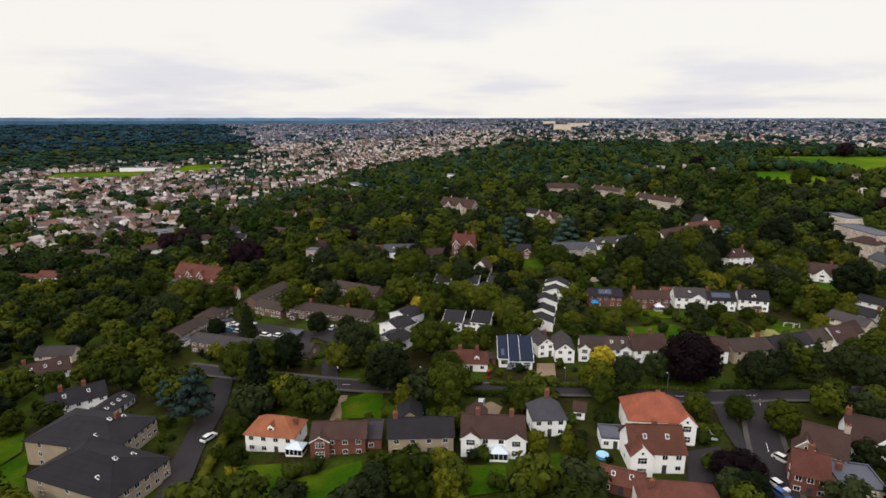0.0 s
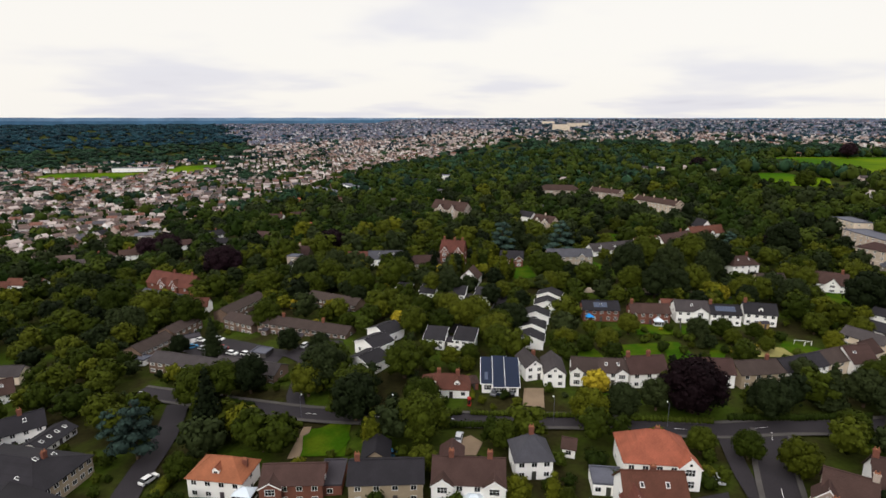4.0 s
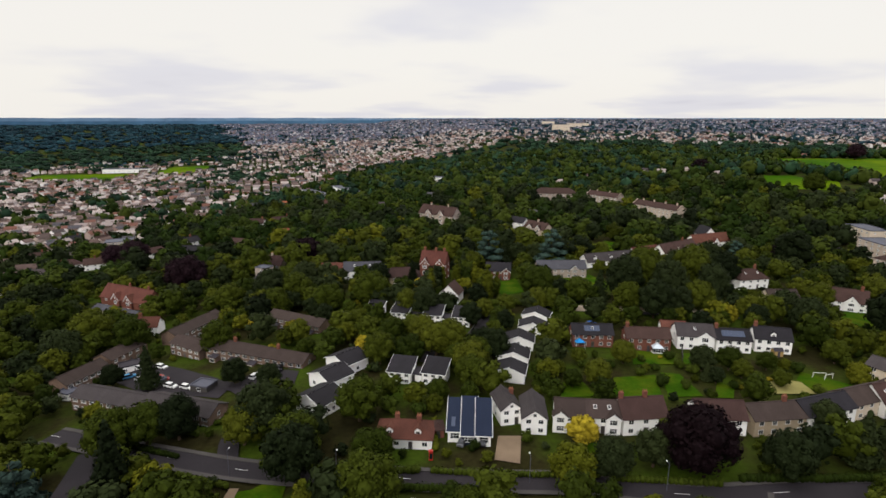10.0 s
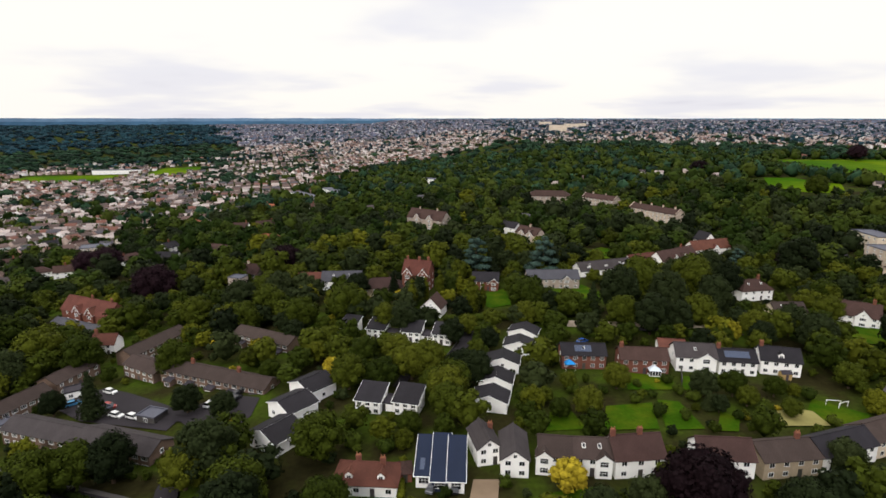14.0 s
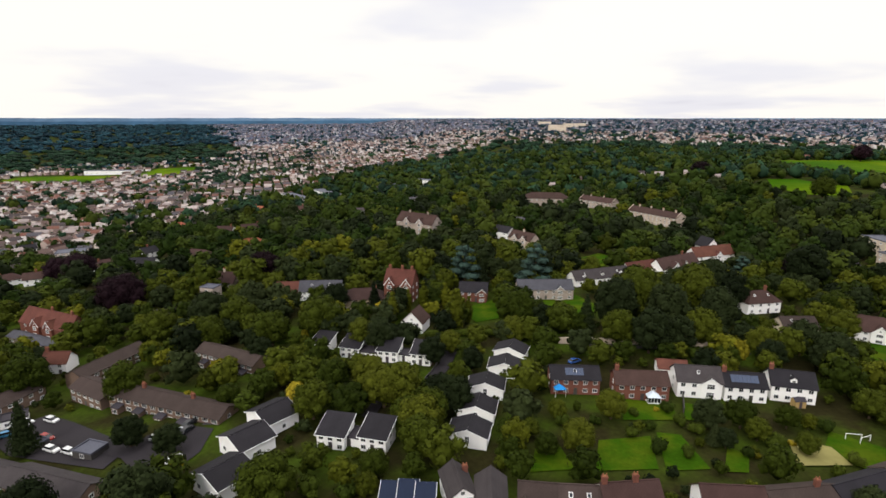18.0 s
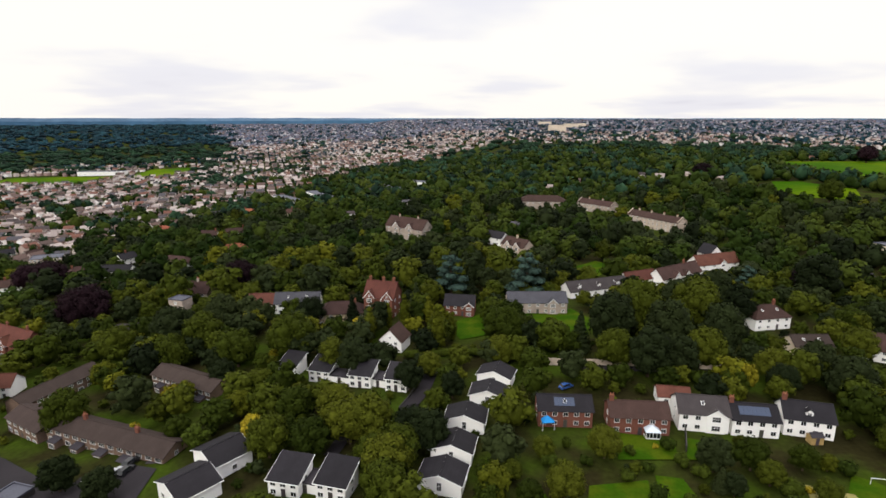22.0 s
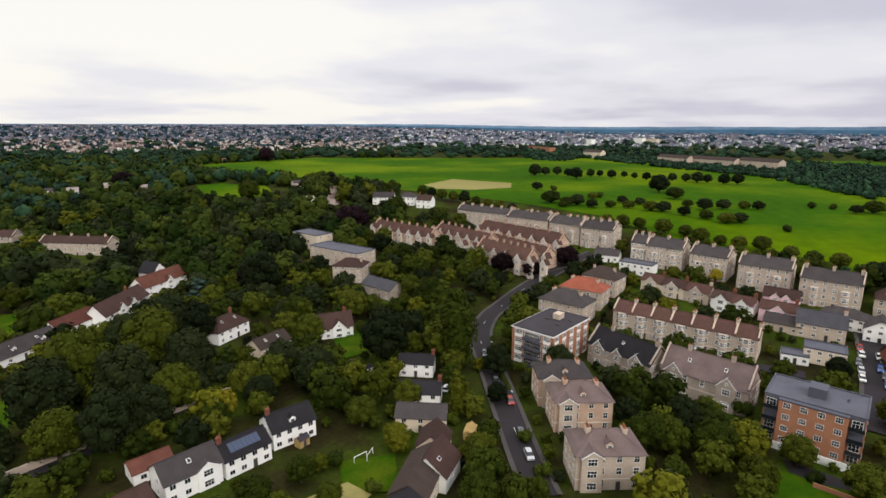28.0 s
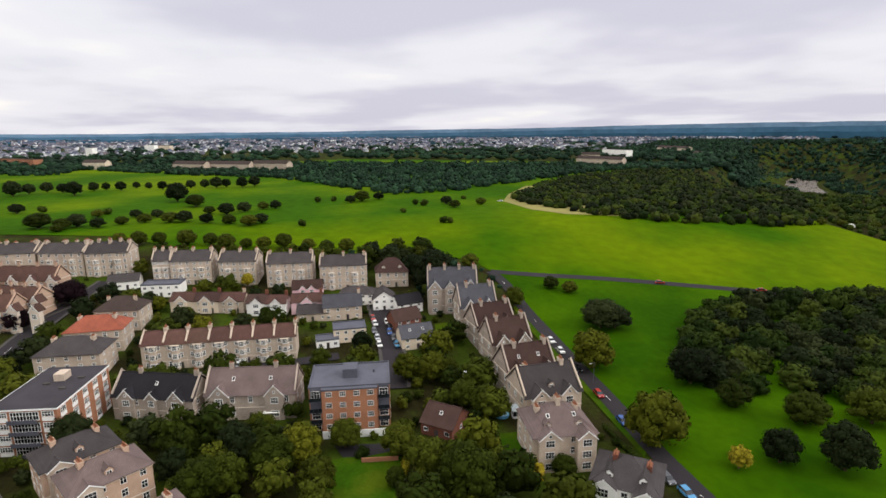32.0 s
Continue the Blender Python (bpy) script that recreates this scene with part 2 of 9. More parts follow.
MEADOW = material("downs_grass", (0.027, 0.079, 0.0), 0.95, 0.34, 0.009, 0.15, 0.2, tint=(0.068, 0.108, 0.0))
# cloud shade over the near downs, painted as a darker grass green
NEAR_GRASS = material("cloud_shaded_downs_grass", (0.016, 0.053, 0.0), 0.95, 0.25, 0.02, 0.4, 0.2, tint=(0.03, 0.074, 0.0))
DRY = material("dry_grass", (0.21, 0.19, 0.07), 0.95, 0.2, 0.01, 0.6, 0.2)
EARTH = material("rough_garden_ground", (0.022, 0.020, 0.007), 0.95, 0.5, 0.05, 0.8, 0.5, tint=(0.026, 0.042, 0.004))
WATER = material("muddy_river", (0.26, 0.22, 0.20), 0.12, 0.1, 0.01, 0.3, 0.02)
BARK = material("bark", (0.07, 0.05, 0.035), 0.95, 0.3, 1.0, 8, 0.5)
HEDGE = leafy("hedge_leaves", (0.025, 0.038, 0.004), 0.02)
LEAF = leafy("broad_leaves", (0.030, 0.041, 0.0035), 0.028, 0.22)
LEAF_DARK = leafy("dark_evergreen_leaves", (0.013, 0.0195, 0.006), 0.02, 0.22)
LEAF_YEL = leafy("yellow_green_leaves", (0.050, 0.058, 0.004), 0.02, 0.22)
LEAF_GOLD = leafy("golden_leaves", (0.17, 0.145, 0.01), 0.015)
LEAF_PURPLE = leafy("copper_beech_leaves", (0.012, 0.0055, 0.0075), 0.01, 0.2)
LEAF_BLUE = leafy("blue_cedar_needles", (0.03, 0.052, 0.042), 0.01)
# furthest trees: blue distance haze is put into the leaf colour
LEAF_HAZE = leafy("haze_blue_leaves", (0.012, 0.034, 0.046), 0.01, 0.4)
# far woods: leaf green with some haze blue mixed in
LEAF_FAR = leafy("haze_tinted_woodland_leaves", (0.014, 0.033, 0.018), 0.02, 0.4)
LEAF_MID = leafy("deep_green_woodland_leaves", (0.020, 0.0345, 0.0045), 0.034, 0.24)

# ---- mesh building


class Build:
    """Collects faces for one mesh."""

    def __init__(self):
        self.v, self.f = [], []

    def face(self, *pts):
        i = len(self.v)
        self.v += [tuple(p) for p in pts]
        self.f.append(tuple(range(i, i + len(pts))))
        return self

    def box(self, x0, y0, z0, x1, y1, z1):
        i = len(self.v)
        self.v += [(x, y, z) for z in (z0, z1) for x, y in ((x0, y0), (x1, y0), (x1, y1), (x0, y1))]
        self.f += [tuple(i + k for k in q) for q in ((3, 2, 1, 0), (4, 5, 6, 7), (0, 1, 5, 4), (1, 2, 6, 5), (2, 3, 7, 6), (3, 0, 4, 7))]
        return self

    def slab(self, pts, t):
        """A plate of thickness t under the polygon pts."""
        n = (Vector(pts[1]) - Vector(pts[0])).cross(Vector(pts[2]) - Vector(pts[0])).normalized() * t
        i, k = len(self.v), len(pts)
        self.v += [tuple(p) for p in pts] + [tuple(Vector(p) - n) for p in pts]
        self.f.append(tuple(range(i, i + k)))
        self.f.append(tuple(range(i + 2 * k - 1, i + k - 1, -1)))
        self.f += [(i + a, i + a + k, i + (a + 1) % k + k, i + (a + 1) % k) for a in range(k)]
        return self

    def tube(self, x, y, z0, z1, r0, r1, n=8):
        i = len(self.v)
        for z, r in ((z0, r0), (z1, r1)):
            self.v += [(x + r * math.cos(a * 2 * math.pi / n), y + r * math.sin(a * 2 * math.pi / n), z) for a in range(n)]
        self.f += [(i + a, i + (a + 1) % n, i + n + (a + 1) % n, i + n + a) for a in range(n)]
        self.f.append(tuple(i + n + a for a in range(n)))
        return self

    def mesh(self, name, mat):
        me = bpy.data.meshes.new(name)
        me.from_pydata(self.v, [], self.f)
        me.materials.append(mat)
        return me


def part(name, build, mat, parent, label="", at=None):
    """Links a Build, or a ready mesh, as one mesh object under a thing or a part."""
    ob = new(name, build.mesh(name, mat) if isinstance(build, Build) else build)
    ob.parent = parent
    if at is not None:
        ob.matrix_basis = at
    if label:
        ob["label"] = label
    return ob


def thing(name, label, category, m, group="", kind=""):
    ob = new(name)
    ob.empty_display_size = 0.5
    ob.matrix_basis = m
    return tagged(ob, label, category, group, kind)


def np_mesh(name, v, f, mat, tone=None):
    """A triangle mesh out of arrays, with a random tone for each plant in it."""
    me = bpy.data.meshes.new(name)
    me.vertices.add(len(v))
    me.vertices.foreach_set("co", np.asarray(v, np.float32).ravel())
    me.loops.add(f.size)
    me.loops.foreach_set("vertex_index", np.asarray(f, np.int32).ravel())
    me.polygons.add(len(f))
    me.polygons.foreach_set("loop_start", np.arange(0, f.size, 3, dtype=np.int32))
    me.polygons.foreach_set("loop_total", np.full(len(f), 3, np.int32))
    me.update(calc_edges=True)
    me.materials.append(mat)
    if tone is not None:
        me.attributes.new("tone", "FLOAT", "POINT").data.foreach_set("value", np.asarray(tone, np.float32))
    return me


# ---- the lie of the land


def smooth(t):
    t = min(max(t, 0.0), 1.0)
    return t * t * (3 - 2 * t)


def river(x, y):
    """Metres along and across the river from a point on it."""
    c, s = 0.735, -0.678
    return (x - 962) * c + (y + 866) * s, -(x - 962) * s + (y + 866) * c


def ground(x, y):
    u, d = x + 0.2 * max(0, y - 270), -x + 0.12 * (min(y, 800) - 180)
    k = max(0.0, d + 4)
    z = 21 * smooth((u - 207) / 216) - 46 * math.tanh((0.06 * k + 0.00012 * k * k) / 46) * (1 - 0.8 * smooth((y - 900) / 1600))
    # the country rises again towards the northern horizon
    z += 45 * smooth((y - 1000) / 2200)
    a, b = river(x, y)
    z -= 88 * smooth((190 - abs(b)) / 110) * smooth((900 - a) / 400) * smooth((a + 800) / 250)
    return z

FOOT = []  # what stands where: x, y, half-length, half-depth, cos, sin


def taken(x, y, gap=1.0, houses=False):
    for fx, fy, a, b, c, s, k in FOOT:
        if houses and not k:
            continue
        dx, dy = x - fx, y - fy
        if abs(dx) < 50 and abs(dy) < 50 and abs(dx * c + dy * s) < a + gap and abs(dy * c - dx * s) < b + gap:
            return True
    return False


def claim(x, y, rot, w, d, k=True):
    FOOT.append((x, y, w / 2, d / 2, math.cos(radians(rot)), math.sin(radians(rot)), k))


def base(x, y, rot, w, d):
    c, s = math.cos(radians(rot)), math.sin(radians(rot))
    return min(ground(x + a * c * w / 2 - b * s * d / 2, y + a * s * w / 2 + b * c * d / 2) for a in (-1, 0, 1) for b in (-1, 0, 1))


# ---- ground sheet to the horizon
def ground_sheet():
    u = np.linspace(-1, 1, 181)
    xs, ys = 190 + 4700 * np.sinh(u * 4.2) / np.sinh(4.2), 150 + 4700 * np.sinh(u * 4.2) / np.sinh(4.2)
    v = np.array([(x, y, ground(x, y)) for y in ys for x in xs])
    n = len(u)
    i = (np.arange(n - 1)[:, None] * n + np.arange(n - 1)[None, :]).ravel()
    f = np.concatenate([np.stack([i, i + 1, i + n + 1], 1), np.stack([i, i + n + 1, i + n], 1)])
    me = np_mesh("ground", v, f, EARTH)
    me.polygons.foreach_set("use_smooth", np.ones(len(f), bool))
    tagged(new("ground", me), "rough green garden and woodland ground over the suburb", "ground", kind="structure")


ground_sheet()


def drape(name, pts, mat, label, category, lift=0.25, step=12.0):
    """A flat area laid over the land: the polygon pts, cut into cells that follow the ground."""
    bm = bmesh.new()
    bm.faces.new([bm.verts.new((x, y, 0)) for x, y in pts])
    for k in (0, 1):
        lo, hi = min(p[k] for p in pts), max(p[k] for p in pts)
        c = lo + step
        while c < hi:
            co, no = [0, 0, 0], [0, 0, 0]
            co[k], no[k] = c, 1
            bmesh.ops.bisect_plane(bm, geom=bm.verts[:] + bm.edges[:] + bm.faces[:], plane_co=co, plane_no=no)
            c += step
    for v in bm.verts:
        v.co.z = ground(v.co.x, v.co.y) + lift
    bmesh.ops.triangulate(bm, faces=bm.faces[:])
    bmesh.ops.recalc_face_normals(bm, faces=bm.faces[:])
    if sum(f.normal.z for f in bm.faces) < 0:
        bmesh.ops.reverse_faces(bm, faces=bm.faces[:])
    me = bpy.data.meshes.new(name)
    bm.to_mesh(me)
    me.materials.append(mat)
    return tagged(new(name, me), label, category, kind="structure")


def spline(pts, step=6.0):
    """Points along a smooth line through pts."""
    out = []
    p = [Vector(q) for q in pts]
    p = [2 * p[0] - p[1]] + p + [2 * p[-1] - p[-2]]
    for i in range(1, len(p) - 2):
        k = max(1, int((p[i + 1] - p[i]).length / step))
        for j in range(k):
            t = j / k
            out.append(0.5 * (2 * p[i] + (p[i + 1] - p[i - 1]) * t + (2 * p[i - 1] - 5 * p[i] + 4 * p[i + 1] - p[i + 2]) * t * t + (3 * p[i] - p[i - 1] - 3 * p[i + 1] + p[i + 2]) * t ** 3))
    return out + [p[-2]]


def strip(name, line, width, mat, lift, parent=None, label="", category="", off=0.0, thick=0.0):
    """A ribbon along a line of points, laid on the land."""
    b = Build()
    rows = []
    for i, p in enumerate(line):
        d = (line[min(i + 1, len(line) - 1)] - line[max(i - 1, 0)]).normalized()
        s = Vector((-d.y, d.x))
        a, c = p + s * (off + width / 2), p + s * (off - width / 2)
        rows.append([(q.x, q.y, ground(q.x, q.y) + lift) for q in (a, c)])
    for r0, r1 in zip(rows, rows[1:]):
        b.face(r0[1], r1[1], r1[0], r0[0])
        if thick:
            for k in (0, 1):
                q = (r0[k], r1[k], tuple(Vector(r1[k]) - Vector((0, 0, thick))), tuple(Vector(r0[k]) - Vector((0, 0, thick))))
                b.face(*(q if k else q[::-1]))
    if parent is None:
        return tagged(new(name, b.mesh(name, mat)), label, category, kind="structure")
    return part(name, b, mat, parent, label)


ROADS = []


def road(pts, width, label, pave=True, marks=True, mat=ASPHALT):
    line = spline(pts)
    ROADS.append(width)
    ob = strip("road", line, width, mat, 0.45 - 0.01 * (len(ROADS) % 5), None, label, "road")
    for i in range(0, len(line), 1):
        claim(line[i].x, line[i].y, 0, width + 1.5, width + 1.5, False)
    if pave:
        for s in (-1, 1):
            strip("kerb_pavement", line, 1.2, PAVING, 0.57, ob, "raised concrete pavement", off=s * (width / 2 + 0.6), thick=0.14)
    if marks:
        for i in range(0, len(line) - 1, 3):
            strip("lane_mark", [line[i], line[i].lerp(line[i + 1], 0.5)], 0.09, FRAME, 0.466, ob)
    return ob


# ---- houses

WINDOWS = {}


def window_mesh(w, h, kind):
    """Frame with glazing bars, and the pane set back in it; far windows are frame and pane in one."""
    key = (round(w, 2), round(h, 2), kind)
    if key not in WINDOWS:
        b = 0.15 if kind else 0.08
        o = [(-w / 2, 0), (w / 2, 0), (w / 2, h), (-w / 2, h)]
        i = [(-w / 2 + b, b), (w / 2 - b, b), (w / 2 - b, h - b), (-w / 2 + b, h - b)]
        v = [(x, 0.05, z) for x, z in o] + [(x, -0.06, z) for x, z in o] + [(x, -0.06, z) for x, z in i] + [(x, -0.01, z) for x, z in i]
        f = []
        for k in range(4):
            n = (k + 1) % 4
            f += [(k, n, 4 + n, 4 + k), (4 + k, 4 + n, 8 + n, 8 + k), (8 + k, 8 + n, 12 + n, 12 + k)]
        bars = []
        t = 0.05 if kind else 0.03
        for c in range(1, 1 + int(w / 0.75)):
            x = -w / 2 + w * c / (1 + int(w / 0.75))
            bars.append((x - t, x + t, b, h - b))
        if h > 1.3:
            bars.append((-w / 2 + b, w / 2 - b, h * 0.55 - t, h * 0.55 + t))
        for x0, x1, z0, z1 in bars:
            n = len(v)
            v += [(x, y, z) for y in (-0.05, -0.012) for x, z in ((x0, z0), (x1, z0), (x1, z1), (x0, z1))]
            f += [(n, n + 1, n + 2, n + 3)] + [(n + q, n + 4 + q, n + 4 + (q + 1) % 4, n + (q + 1) % 4) for q in range(4)]
        if kind:
            f.append((12, 13, 14, 15))
        me = bpy.data.meshes.new("window")
        me.from_pydata(v, [], f)
        me.materials.append(FRAME)
        if kind:
            me.materials.append(GLASS)
            me.polygons[-1].material_index = 1
        p = Build()
        q = (w - 2 * b) / 2
        p.box(-q, -0.01, b, q, 0.03, h - b)
        WINDOWS[key] = me, p.mesh("pane", GLASS)
    return WINDOWS[key]


def far_off(ho):
    p = ho.matrix_basis.translation if ho.parent is None else ho.parent.matrix_basis.translation
    return min(math.hypot(p.x - 8, p.y - 20), math.hypot(p.x - 35, p.y - 80), math.hypot(p.x - 60, p.y - 113)) > 150


def window(parent, m, w=1.3, h=1.2):
    kind = 1 if far_off(parent) else 0
    fm, pm = window_mesh(w, h, kind)
    ob = part("window", fm, None, parent, at=m)
    if not kind:
        part("pane", pm, None, ob)
    return ob


def wall_block(b, x0, x1, y0, y1, z0, h, roof, rise):
    """Walls of a block with its gables."""
    b.box(x0, y0, z0, x1, y1, h)
    xm, ym = (x0 + x1) / 2, (y0 + y1) / 2
    if roof == "gx":
        for x in (x0, x1):
            p = [(x, y0, h), (x, y1, h), (x, ym, h + rise)]
            b.face(*(p if x == x1 else p[::-1]))
    if roof == "gy":
        for y in (y0, y1):
            p = [(x0, y, h), (x1, y, h), (xm, y, h + rise)]
            b.face(*(p if y == y0 else p[::-1]))
    if roof == "mono":
        b.face((x0, y1, h), (x0, y1, h + rise), (x1, y1, h + rise), (x1, y1, h))
        b.face((x0, y0, h), (x0, y1, h + rise), (x0, y1, h))
        b.face((x1, y0, h), (x1, y1, h), (x1, y1, h + rise))
    return b


def roof_block(x0, x1, y0, y1, h, roof, rise, over=0.4, t=0.16):
    b = Build()
    xm, ym = (x0 + x1) / 2, (y0 + y1) / 2
    X0, X1, Y0, Y1 = x0 - over, x1 + over, y0 - over, y1 + over
    if roof == "gx":
        k = h + t - over * rise / ((y1 - y0) / 2)
        b.slab([(X0, Y0, k), (X1, Y0, k), (X1, ym, h + rise + t), (X0, ym, h + rise + t)], t)
        b.slab([(X1, Y1, k), (X0, Y1, k), (X0, ym, h + rise + t), (X1, ym, h + rise + t)], t)
        b.box(X0, ym - 0.14, h + rise + t - 0.1, X1, ym + 0.14, h + rise + t + 0.07)
    elif roof == "gy":
        k = h + t - over * rise / ((x1 - x0) / 2)
        b.slab([(X1, Y0, k), (X1, Y1, k), (xm, Y1, h + rise + t), (xm, Y0, h + rise + t)], t)
        b.slab([(X0, Y1, k), (X0, Y0, k), (xm, Y0, h + rise + t), (xm, Y1, h + rise + t)], t)
        b.box(xm - 0.14, Y0, h + rise + t - 0.1, xm + 0.14, Y1, h + rise + t + 0.07)
    elif roof == "hip":
        e = min(x1 - x0, y1 - y0) / 2 + over
        if x1 - x0 >= y1 - y0:
            r0, r1 = (X0 + e, ym, h + rise), (X1 - e, ym, h + rise)
        else:
            r0, r1 = (xm, Y0 + e, h + rise), (xm, Y1 - e, h + rise)
        c = [(X0, Y0, h), (X1, Y0, h), (X1, Y1, h), (X0, Y1, h)]
        if x1 - x0 >= y1 - y0:
            fs = ([c[0], c[1], r1, r0], [c[1], c[2], r1], [c[2], c[3], r0, r1], [c[3], c[0], r0])
        else:
            fs = ([c[0], c[1], r0], [c[1], c[2], r1, r0], [c[2], c[3], r1], [c[3], c[0], r0, r1])
        for f in fs:
            b.face(*f)
        b.face(*c[::-1])
        for p, q in zip(c, c[1:] + c[:1]):
            b.face((p[0], p[1], h - t), (q[0], q[1], h - t), q, p)
        for p, q in ((c[0], r0), (c[3], r0 if x1 - x0 >= y1 - y0 else r1), (c[1], r1 if x1 - x0 >= y1 - y0 else r0), (c[2], r1), (r0, r1)):
            d = (Vector(q) - Vector(p))
            if d.length > 0.2:
                s = Vector((-d.y, d.x, 0)).normalized() * 0.13
                P, Q, up = Vector(p), Vector(q), Vector((0, 0, 0.08))
                b.face(P - s, Q - s, Q + up, P + up)
                b.face(P + up, Q + up, Q + s, P + s)
    elif roof == "mono":
        b.slab([(X0, Y0, h + t - 0.1), (X1, Y0, h + t - 0.1), (X1, Y1, h + rise + t), (X0, Y1, h + rise + t)], t)
    else:
        b.box(x0 - 0.1, y0 - 0.1, h, x1 + 0.1, y1 + 0.1, h + 0.12)
        for q in ((x0 - 0.1, y0 - 0.1, x1 + 0.1, y0 + 0.2), (x0 - 0.1, y1 - 0.2, x1 + 0.1, y1 + 0.1), (x0 - 0.1, y0 + 0.2, x0 + 0.2, y1 - 0.2), (x1 - 0.2, y0 + 0.2, x1 + 0.1, y1 - 0.2)):
            b.box(q[0], q[1], h + 0.12, q[2], q[3], h + 0.45)
    return b


def roof_z(lx, ly, w, d, h, roof, rise):
    if roof == "gx":
        return h + rise * (1 - abs(ly) / (d / 2))
    if roof == "gy":
        return h + rise * (1 - abs(lx) / (w / 2))
    if roof == "mono":
        return h + rise * (ly + d / 2) / d
    if roof == "hip":
        e = min(w, d) / 2
        return h + rise * min(1, (w / 2 - abs(lx)) / e, (d / 2 - abs(ly)) / e)
    return h


def chimney(ho, x, y, z, mat, pots=2, tall=1.6, size=0.55):
    if pots > 2:
        # a long stone stack that stands across the ridge
        b = Build().box(x - 0.5, y - 0.95, z - 2.6, x + 0.5, y + 0.95, z + 1.3)
        b.box(x - 0.6, y - 1.05, z + 0.95, x + 0.6, y + 1.05, z + 1.12)
        c = part("chimney", b, mat, ho)
        pt = Build().box(x - 0.42, y - 0.88, z + 1.3, x + 0.42, y + 0.88, z + 1.38)
        for i in range(pots):
            pt.tube(x, y - 0.7 + i * 1.4 / (pots - 1), z + 1.3, z + 1.9, 0.17, 0.13)
        part("chimney_top", pt, POT, c, "terracotta pots on mortar bed")
        return
    b = Build().box(x - size, y - size * 0.6, z - 2.0, x + size, y + size * 0.6, z + tall)
    b.box(x - size - 0.08, y - size * 0.6 - 0.08, z + tall - 0.35, x + size + 0.08, y + size * 0.6 + 0.08, z + tall - 0.15)
    c = part("chimney", b, mat, ho)
    pt = Build().box(x - size * 0.9, y - size * 0.5, z + tall, x + size * 0.9, y + size * 0.5, z + tall + 0.08)
    for i in range(pots):
        pt.tube(x - size * 0.6 + i * size * 1.2 / max(1, pots - 1), y, z + tall, z + tall + 0.55, 0.15, 0.11)
    part("chimney_top", pt, POT, c, "terracotta pots on mortar bed")


def roof_panel(ho, name, lx, ly, w, l, dims, mat, frame=False):
    """A skylight or solar panel lying on the front slope."""
    W, D, h, roof, rise = dims
    run = W / 2 if roof == "gy" else (min(W, D) / 2 if roof == "hip" else (D if roof == "mono" else D / 2))
    a = math.degrees(math.atan2(rise, run)) if roof != "flat" else 0
    z = roof_z(lx, ly, W, D, h, roof, rise) + 0.22
    rot = (0, (a if lx > 0 else -a), 0) if roof == "gy" else (a if ly <= 0 or roof == "mono" else -a, 0, 0)
    b = Build().box(-w / 2, -l / 2, -0.05, w / 2, l / 2, 0.05)
    return part(name, b, mat, ho, at=pose(lx, ly, z, *rot))


